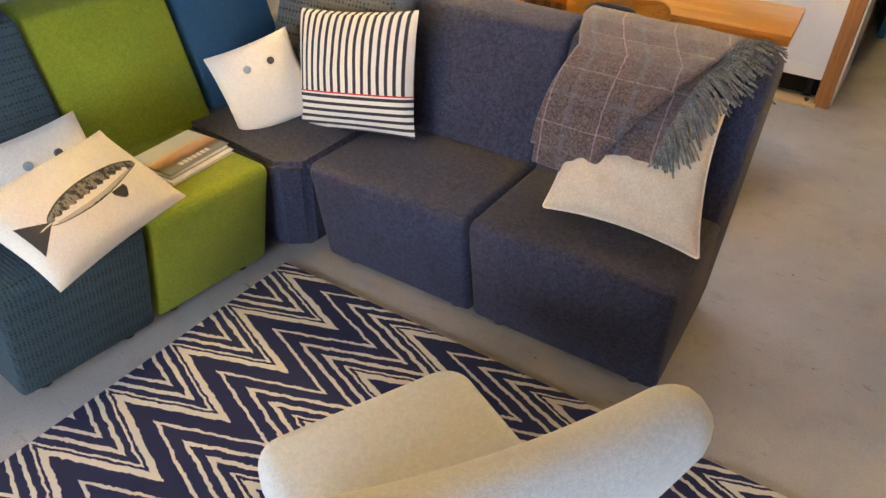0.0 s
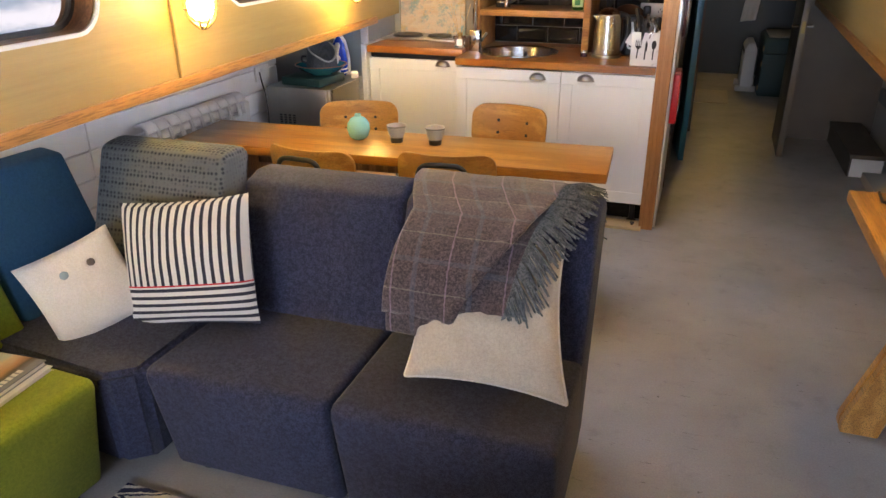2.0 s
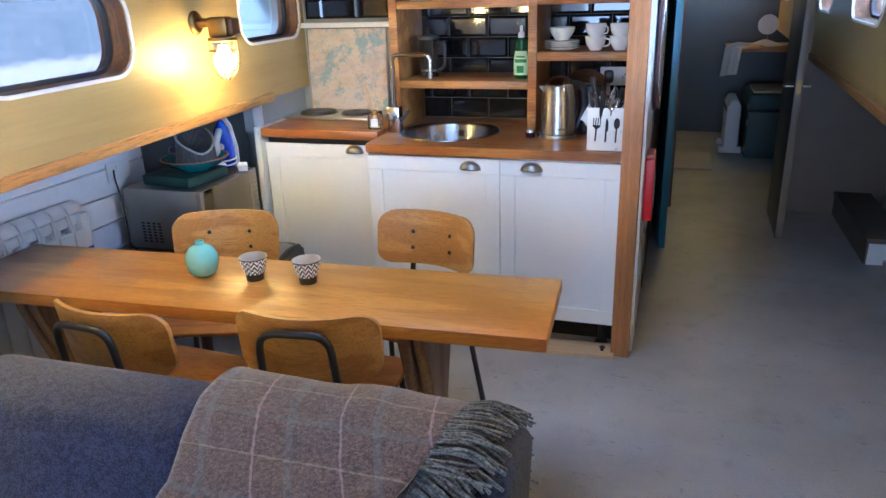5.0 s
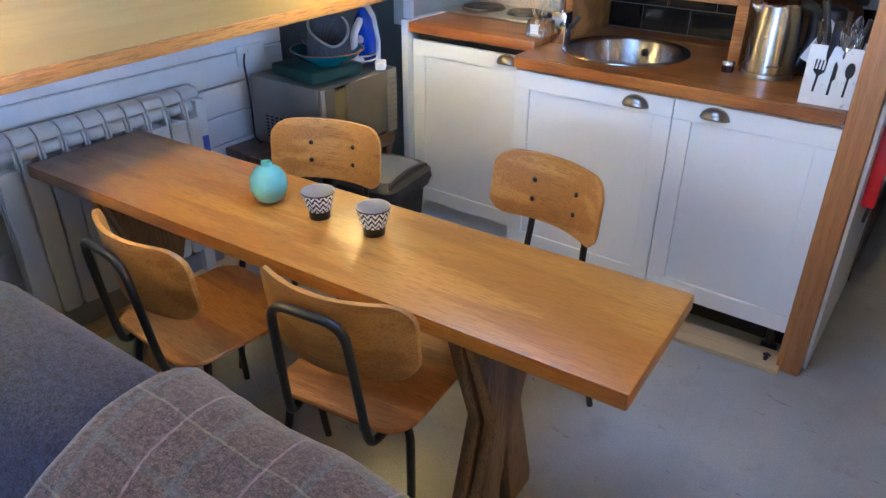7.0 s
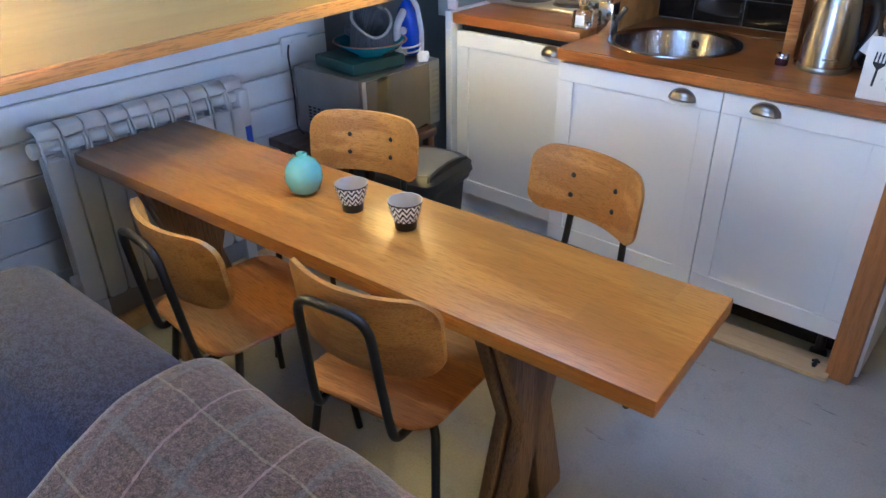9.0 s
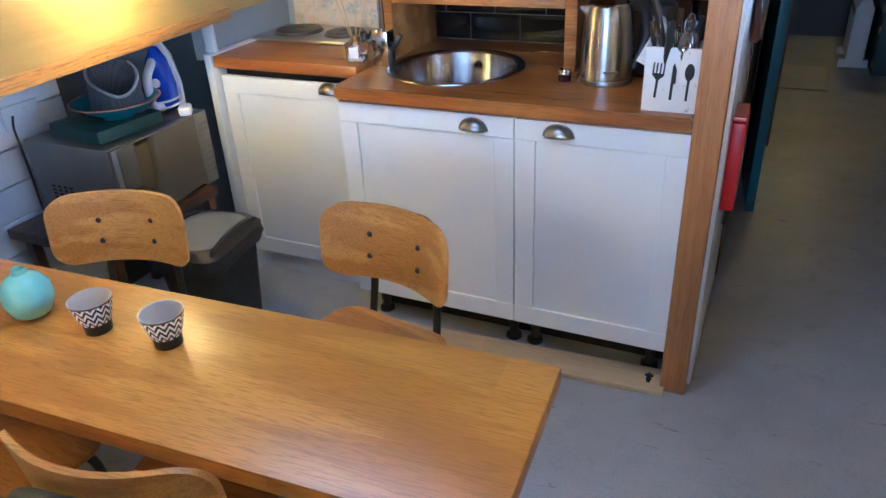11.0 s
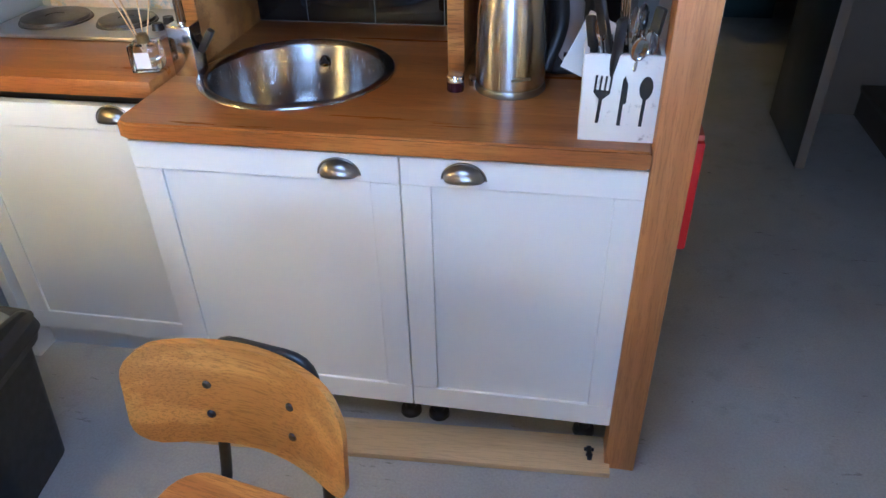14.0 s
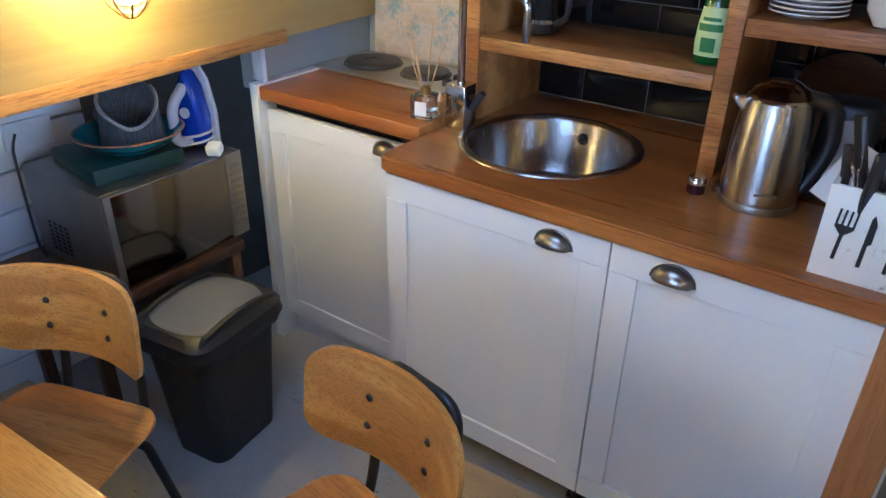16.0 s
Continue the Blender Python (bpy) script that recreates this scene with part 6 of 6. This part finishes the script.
single("bowl", lathe([(0, 0), (0.03, 0), (0.033, 0.006), (0.05, 0.03), (0.058, 0.056), (0.055, 0.056), (0.045, 0.03), (0.028, 0.01), (0, 0.009)], 36), CHINA, "white china bowl on the plates", "bowl", pose(-0.285, 4.6, 1.306))


def teacup(m):
    t = thing("teacup", "white china teacup in a stack", "cup", m, "stacked cups")
    part("body", lathe([(0, 0), (0.024, 0), (0.027, 0.006), (0.042, 0.03), (0.046, 0.06), (0.044, 0.06), (0.039, 0.03), (0.022, 0.01), (0, 0.009)], 32), CHINA, t)
    part("handle", tube([(0.044, 0, 0.05), (0.068, 0, 0.048), (0.066, 0, 0.022), (0.038, 0, 0.018)], 0.0042, 8, 0.014), CHINA, t)
    return t


for x in (-0.135, -0.03):
    for k in range(2):
        teacup(pose(x, 4.585, 1.263 + 0.052 * k, 0, 0, -20 - 15 * k))


def bottle():
    SOAP = plain("green_dish_soap", (0.01, 0.12, 0.025), 0.1, Transmission_Weight=0.35)
    t = thing("soap_bottle", "green dish soap bottle with pale label", "bottle", pose(-0.47, 4.6, 1.136))
    prof = [(0.028, 0.0), (0.034, 0.008), (0.037, 0.05), (0.035, 0.09), (0.03, 0.125), (0.027, 0.15), (0.02, 0.172), (0.012, 0.182)]
    flat = Matrix.Diagonal((1, 0.68, 1, 1))
    part("body", moved(lathe([(0, 0)] + prof + [(0, 0.184)], 32), flat), SOAP, t)
    part("cap", lathe([(0.014, 0.183), (0.014, 0.202), (0.007, 0.21), (0.006, 0.235), (0, 0.236)], 18), RIMWHITE, t)

    def wrap(a0, a1, z0, z1, off):
        """A curved label on the bottle's front, between two angles and two heights."""
        def f(u, v):
            z = z0 + (z1 - z0) * v
            r = along([(b, a) for a, b in prof], z) + off
            a = radians(a0 + (a1 - a0) * u)
            return (r * math.sin(a), -0.68 * r * math.cos(a), z)
        return sheet(14, 8, f)
    part("label", wrap(-62, 62, 0.018, 0.125, 0.0006), plain("pale_green_label", (0.5, 0.7, 0.36), 0.35), t, "pale green label")
    ink = plain("green_print", (0.015, 0.17, 0.05), 0.4)
    for z0, z1, a in ((0.096, 0.104, 36), (0.074, 0.09, 48), (0.028, 0.06, 26)):
        part("label_band", wrap(-a, a, z0, z1, 0.0012), ink, t)


bottle()
caf = thing("cafetiere", "glass and black plastic coffee press", "coffee press", pose(-0.93, 4.64, 1.136))
part("beaker", lathe([(0, 0.004), (0.044, 0.004), (0.046, 0.17), (0.05, 0.178), (0.045, 0.176), (0.042, 0.01), (0, 0.008)], 30), plain("smoky_glass", (0.015, 0.015, 0.015), 0.05), caf)
part("lid", lathe([(0.05, 0.178), (0.048, 0.192), (0.01, 0.2), (0.004, 0.22), (0.012, 0.23), (0, 0.235)], 30), BLACK, caf)
part("handle", tube([(0.045, -0.01, 0.165), (0.085, -0.02, 0.16), (0.085, -0.02, 0.05), (0.047, -0.01, 0.03)], 0.008, 8, 0.02), BLACK, caf)
part("band", lathe([(0.0475, 0.03), (0.0485, 0.03), (0.0485, 0.04), (0.0475, 0.04)], 30), CHROME, caf)
for x in (-0.93, -0.84):
    single("tall_glass", lathe([(0, 0), (0.034, 0), (0.036, 0.14), (0.034, 0.14), (0.032, 0.008), (0, 0.008)], 28), GLASS, "tall clear drinking glass", "glass", pose(x, 4.62, 1.641), group="glasses on the shelf")
single("platter", lathe([(0, 0), (0.1, 0), (0.14, 0.018), (0.138, 0.022), (0.1, 0.006), (0, 0.006)], 36), plain("pink_terracotta_glaze", (0.6, 0.36, 0.25), 0.3), "pale terracotta oval platter", "platter", pose(-0.66, 4.62, 1.641) @ Matrix.Diagonal((1.1, 0.8, 1, 1)))
for x, mt in ((-0.475, "salt"), (-0.43, "pepper")):
    single("%s_mill" % mt, lathe([(0, 0), (0.017, 0), (0.018, 0.01), (0.012, 0.03), (0.014, 0.06), (0.017, 0.065), (0.017, 0.085), (0.01, 0.095), (0.004, 0.1), (0.006, 0.106), (0, 0.11)], 20), CHROME, "steel and glass %s mill" % mt, "mill", pose(x, 4.6, 1.641), group="mills")
for x in (-0.285, -0.185):
    single("wine_glass", lathe([(0, 0), (0.033, 0.001), (0.004, 0.006), (0.0035, 0.08), (0.02, 0.095), (0.038, 0.13), (0.034, 0.185), (0.033, 0.185), (0.037, 0.13), (0.018, 0.097), (0, 0.09)], 28), GLASS, "clear stemmed wine glass", "glass", pose(x, 4.62, 1.641), group="glasses on the shelf")
for x in (-0.1, -0.02):
    single("tumbler", lathe([(0, 0), (0.032, 0), (0.037, 0.09), (0.035, 0.09), (0.03, 0.01), (0, 0.01)], 28), GLASS, "short clear glass tumbler", "glass", pose(x, 4.62, 1.641), group="glasses on the shelf")

# ---- beside the galley: fire blanket, corridor ----
RED = plain("red_enamel", (0.55, 0.012, 0.015), 0.35)
fb = thing("fire_blanket", "red fire blanket case on the galley side panel", "fire blanket", pose(0.1195, 4.39, 0.575))
part("case", box(0.0, 0.04, -0.08, 0.08, 0.0, 0.27, 0.006), RED, fb)
part("label", box(0.04, 0.0412, -0.05, 0.05, 0.06, 0.2), RIMWHITE, fb)
part("top", box(0.002, 0.037, -0.07, 0.07, 0.27, 0.285, 0.004), plain("faded_red", (0.5, 0.12, 0.1), 0.5), fb)
part("pull_tape", tube([(0.018, 0.02, 0.0), (0.02, 0.022, -0.04), (0.016, 0.018, -0.09)], 0.006, 6), BLACK, fb)
BLUEPAINT = paint("blue_door_paint", (0.015, 0.11, 0.16), 0.35, 0.06)
bd = tagged(new("door_1"), "blue painted cabin door standing ajar in the corridor", "door", kind="structure")
bd.matrix_world = pose(0.13, 6.05, 0.0, 0, 0, 6.5)
part("leaf", box(0.0, 0.035, -0.5, 0.0, 0.015, 1.88, 0.003), BLUEPAINT, bd)
part("edge_strip", box(-0.002, 0.037, -0.506, -0.5, 0.015, 1.88, 0.001), BLUEPAINT, bd)
part("frame", box(-0.005, 0.05, 0.0, 0.06, 0.0, 1.95, 0.004), DARKWOOD, bd)
mir = thing("mirror", "dark framed mirror with rounded corners in the corridor", "mirror", pose(0.126, 4.75, 1.38))
part("frame", prism(rounded(0.5, 0.74, 0.07), 0.02, 0.004, 2, "x", 0.0), plain("oxblood_frame", (0.05, 0.01, 0.012), 0.35), mir)
part("glass", prism(rounded(0.44, 0.68, 0.05), 0.002, 0, 1, "x", 0.0215), CHROME, mir)
part("trim", tube([(0.021, 0.25 * a, 0.37 * b) for a, b in ((-0.98, -0.75), (-0.75, -0.98), (0.75, -0.98), (0.98, -0.75), (0.98, 0.75), (0.75, 0.98), (-0.75, 0.98), (-0.98, 0.75))], 0.006, 8, 0.03, True), CHROME, mir)

# ---- fore cabin and its door ----
fd = tagged(new("door_2"), "dark cabin door standing open into the corridor", "door", kind="structure")
fd.matrix_world = pose(0.905, 6.49, 0, 0, 0, -1)
part("leaf", box(-0.02, 0.02, -0.592, 0.0, 0.012, 1.82, 0.003), FOREWALL, fd)
part("edge_strip", box(-0.02, 0.02, -0.6, -0.592, 0.012, 1.82, 0.001), BULKHEAD, fd, "bare brown edge")
dh = part("door_handle", tube([(-0.07, -0.54, 0.94), (-0.022, -0.54, 0.94), (0.022, -0.54, 0.94), (0.07, -0.54, 0.94)], 0.012, 10, 0.005), CHROME, fd, "chrome knobs")
part("lock_plate", box(-0.012, 0.012, -0.603, -0.6005, 0.9, 0.98), BRASS, fd)
single("trim", join(box(0.19, 0.245, 6.5, 6.552, 0, 1.86), box(0.935, 0.98, 6.5, 6.552, 0, 1.86), box(0.245, 0.935, 6.5, 6.552, 1.82, 1.88)), DARKWOOD, "dark door casing", "trim", kind="structure", smooth=False)
heater = thing("convector_heater", "white upright convector heater", "heater", pose(0.74, 8.55, 0))
part("body", prism([(-0.06, 0.06), (0.06, 0.06), (0.06, 0.44), (0.03, 0.5), (-0.03, 0.5), (-0.06, 0.44)], 0.5, 0.01, 2, "y", -0.2), RIMWHITE, heater)
for k in range(7):
    part("grille_slot", box(-0.062, -0.058, -0.17 + 0.066 * k, -0.14 + 0.066 * k, 0.38, 0.43), BLACK, heater)
for y in (-0.15, 0.25):
    part("foot", box(-0.1, 0.1, y, y + 0.03, 0, 0.06, 0.006), RIMWHITE, heater)
trunk = thing("trunk", "worn dark green travelling trunk with pale top", "trunk", pose(1.03, 8.5, 0))
TRUNKG = paint("trunk_green", (0.04, 0.08, 0.075), 0.6, 0.15, 0.4)
part("body", box(-0.18, 0.2, -0.3, 0.35, 0.0, 0.42, 0.01), TRUNKG, trunk)
part("lid", box(-0.19, 0.21, -0.31, 0.36, 0.423, 0.58, 0.03, 3), TRUNKG, trunk)
part("cloth", box(-0.15, 0.19, -0.28, 0.3, 0.58, 0.6, 0.008), paint("worn_cream_top", (0.4, 0.36, 0.27), 0.8, 0.15, 0.6), trunk)
for z in (0.06, 0.3, 0.45):
    part("strap_iron", box(-0.192, -0.18, -0.312, -0.27, z, z + 0.05, 0.003), BRASS, trunk)
dk = thing("cabin_desk", "narrow wall desk in the fore cabin", "desk", pose(0.66, 8.95, 0.9))
part("top", box(0.0, 0.9, -0.3, 0.45, 0.0, 0.03, 0.003), SHELFWOOD, dk)
part("support", box(0.86, 0.9, -0.28, 0.43, -0.9, 0.0), DARKWOOD, dk)
def towel_at(u, v):
    """Hangs over the desk's front edge, then lies bunched on its top."""
    if v < 0.5:
        return (0.6 + 0.15 * u + 0.05 * v, 8.635 - 0.01 * math.sin(u * 9), 0.68 + 0.53 * v + 0.02 * u)
    k = (v - 0.5) * 2
    return (0.625 + 0.17 * u + 0.42 * k, 8.635 + 0.05 * k + 0.17 * u * (0.3 + k), 0.945 + 0.03 * math.sin(math.pi * min(1.0, k * 1.2)) * (1 + 0.5 * math.sin(9 * k + 4 * u)))


towel = single("towel", sheet(12, 32, towel_at), CREAM, "white towel hanging over the desk edge", "towel")
so = towel.modifiers.new("thick", "SOLIDIFY")
so.thickness = 0.015
fan = thing("shaving_mirror", "small round mirror on a stand, its reflection painted white", "mirror", pose(1.0, 8.9, 0.93))
# plain white disc stands in for the mirror's bright reflection
part("disc", moved(lathe([(0, 0), (0.09, 0), (0.092, 0.006), (0.09, 0.012), (0, 0.012)], 30), pose(0, 0, 0.2, 80, 0, -20)), RIMWHITE, fan)
part("stem", tube([(0, 0.012, 0), (0, 0.012, 0.12)], 0.006, 8), CHROME, fan)
part("base", lathe([(0, 0), (0.05, 0), (0.045, 0.01), (0, 0.012)], 20), CHROME, fan)
single("fire_extinguisher", lathe([(0, 0), (0.045, 0), (0.05, 0.01), (0.05, 0.25), (0.03, 0.29), (0.012, 0.3), (0.012, 0.33), (0, 0.33)], 24), RED, "small red fire extinguisher on the end wall", "extinguisher", pose(0.84, 9.39, 1.55))
single("bath_mat", box(-0.22, 0.24, -0.3, 0.34, 0.0, 0.012, 0.005), cloth("pale_mat", (0.42, 0.38, 0.3), (0.55, 0.5, 0.4), 200), "pale woven mat on the fore cabin floor", "mat", pose(0.33, 8.0, 0.0005))

# ---- right side: step, hull rail, life ring, desk ----
STEPBROWN = paint("worn_brown_tread", (0.1, 0.08, 0.06), 0.55, 0.12, 0.5)
stp = thing("step", "brown topped step against the hull", "step", pose(1.31, 6.1, 0))
part("riser", box(0.005, 0.2, -0.53, 0.5, 0, 0.13), RIMWHITE, stp, smooth=False)
part("side_board", box(-0.006, 0.005, -0.53, 0.5, 0, 0.135), STEPBROWN, stp)
part("tread", box(-0.015, 0.21, -0.55, 0.5, 0.131, 0.16, 0.004), STEPBROWN, stp)
single("floor_beam", box(1.38, 1.6, 3.2, 5.5, 0.0, 0.06, 0.004), paint("pale_beam", (0.5, 0.5, 0.48), 0.6), "pale painted ledge along the hull", "ledge", kind="structure")
rail = single("wall_rail", box(1.575, 1.6, 5.1, 6.45, 0.36, 0.46, 0.003), paint("faded_blue_paint", (0.12, 0.18, 0.22), 0.5, 0.1), "blue painted board along the hull", "board")
ORANGE = plain("orange_life_ring", (0.55, 0.07, 0.02), 0.55)
ring = thing("life_ring", "orange life ring with grey bands leaning on the hull", "life ring", pose(1.40, 4.25, 0.35, 0, 12, 0))
rg = tube([(0, 0.28 * math.cos(2 * math.pi * k / 40), 0.28 * math.sin(2 * math.pi * k / 40)) for k in range(40)], 0.068, 16, 0.02, True)
part("ring", rg, ORANGE, ring)
for k in range(4):
    a0 = math.pi / 4 + k * math.pi / 2
    part("band", tube([(0, 0.28 * math.cos(a0 + d), 0.28 * math.sin(a0 + d)) for d in (-0.09, -0.03, 0.03, 0.09)], 0.0705, 16, 0.01), plain("grey_reflective_band", (0.35, 0.35, 0.35), 0.4), ring, "grey reflective band")
desk = thing("side_desk", "oak topped desk along the hull on crossed legs", "desk", pose(0.735, 2.665, 0))
part("desktop", box(0.0, 0.55, -1.5, 0.0, 0.765, 0.802, 0.004), wood("desk_oak", (0.52, 0.25, 0.06), (0.36, 0.15, 0.03), "y", 16, 0.35, coat=0.2), desk)
for sy in (-0.165, -1.3):
    for k in range(2):
        half = [(0.17, 0.765), (0.17, 0.72), (0.062, 0.4), (0.17, 0.04), (0.17, 0.0), (0.055, 0.0), (0.0, 0.27)]
        outline = [(0.0, 0.66), (0.035, 0.765)] + half + [(-p, z) for p, z in reversed(half[:-1])] + [(-0.035, 0.765)]
        part("leg", moved(prism(outline, 0.036, 0.003, 1, "y", sy + 0.045 * k), Matrix.Translation((0.28, 0, 0))), TRIMWOOD, desk, "crossed trestle leg board")
rest = thing("book_rest", "black wire book rest on the desk", "book rest", pose(0.90, 2.56, 0.804, 0, 0, -4))
part("base_wire", tube([(-0.09, 0.08, 0.004), (-0.09, -0.02, 0.004), (0.16, -0.02, 0.004), (0.16, 0.08, 0.004)], 0.004, 8, 0.01), BLACK, rest)
part("back_wire", tube([(-0.06, 0.0, 0.004), (-0.06, 0.05, 0.1), (-0.045, 0.06, 0.1), (-0.045, 0.01, 0.004)], 0.0035, 8, 0.008), BLACK, rest)
part("clip", box(0.03, 0.06, -0.03, -0.01, 0.0, 0.014, 0.003), BLACK, rest)
single("card_pack", box(-0.03, 0.03, -0.045, 0.045, 0, 0.018, 0.002), plain("blue_card_pack", (0.03, 0.05, 0.14), 0.4), "small dark blue card pack on the desk", "card pack", pose(0.86, 2.32, 0.803, 0, 0, 8))

# ---- tiles of the galley wall ----
TILE = plain("black_glazed_tile", (0.008, 0.008, 0.009), 0.06)
GROUT = paint("pale_grout", (0.22, 0.215, 0.2), 0.8, 0.05)
bed = [(-1.70, 0.905), (0.03, 0.905)] + [(0.03 - 1.73 * k / 12, ceil_z(0.03 - 1.73 * k / 12) + 0.004) for k in range(13)]
single("grout", prism(bed, 0.009, 0, 1, "y", 4.862), GROUT, "grey grout bed behind the tiles", "wall", kind="structure", smooth=False)
wall_t = tagged(new("wall_tiles"), "black bevelled metro tiles behind the galley", "wall", kind="structure")


def tile_mesh(w, h):
    bm = bmesh.new()
    b = 0.012
    out = [bm.verts.new((x, 0.0, z)) for x, z in ((-w / 2, -h / 2), (w / 2, -h / 2), (w / 2, h / 2), (-w / 2, h / 2))]
    mid = [bm.verts.new((v.co.x, -0.004, v.co.z)) for v in out]
    top = [bm.verts.new((v.co.x * (1 - 2 * b / w), -0.0085, v.co.z * (1 - 2 * b / h))) for v in out]
    for p, q in ((out, mid), (mid, top)):
        for i in range(4):
            bm.faces.new((p[i], p[(i + 1) % 4], q[(i + 1) % 4], q[i]))
    bm.faces.new(top)
    bmesh.ops.recalc_face_normals(bm, faces=bm.faces)
    me = bpy.data.meshes.new("tile")
    bm.to_mesh(me)
    bm.free()
    me.materials.append(TILE)
    return me


def cut_tile(w, h, x, z):
    """A flat tile cut along its top to the camber of the ceiling."""
    top = [min(z + h / 2, ceil_z(x + d) - 0.008) - z for d in (-w / 2, w / 2)]
    if max(top) < -h / 2 + 0.006:
        return None
    top = [max(t, -h / 2 + 0.002) for t in top]
    bm = prism([(-w / 2, -h / 2), (w / 2, -h / 2), (w / 2, top[1]), (-w / 2, top[0])], 0.0075, 0, 1, "y", -0.0075)
    me = bpy.data.meshes.new("tile")
    bm.to_mesh(me)
    bm.free()
    me.materials.append(TILE)
    return me


full, half = tile_mesh(0.197, 0.097), tile_mesh(0.097, 0.097)
for row in range(10):
    z = 0.957 + 0.1 * row
    if row % 2:
        xs = [(-1.64, half)] + [(-1.49 + 0.2 * k, full) for k in range(8)]
    else:
        xs = [(-1.59 + 0.2 * k, full) for k in range(8)] + [(-0.04, half)]
    for x, me in xs:
        if z < 1.36 and x < -1.1:
            continue
        if z + 0.05 > min(ceil_z(x - 0.1), ceil_z(x + 0.1)) - 0.006:
            me = cut_tile(0.197 if me is full else 0.097, 0.097, x, z)
        if me is None:
            continue
        o = new("tile", me)
        o.parent = wall_t
        o.location = (x, 4.862, z)
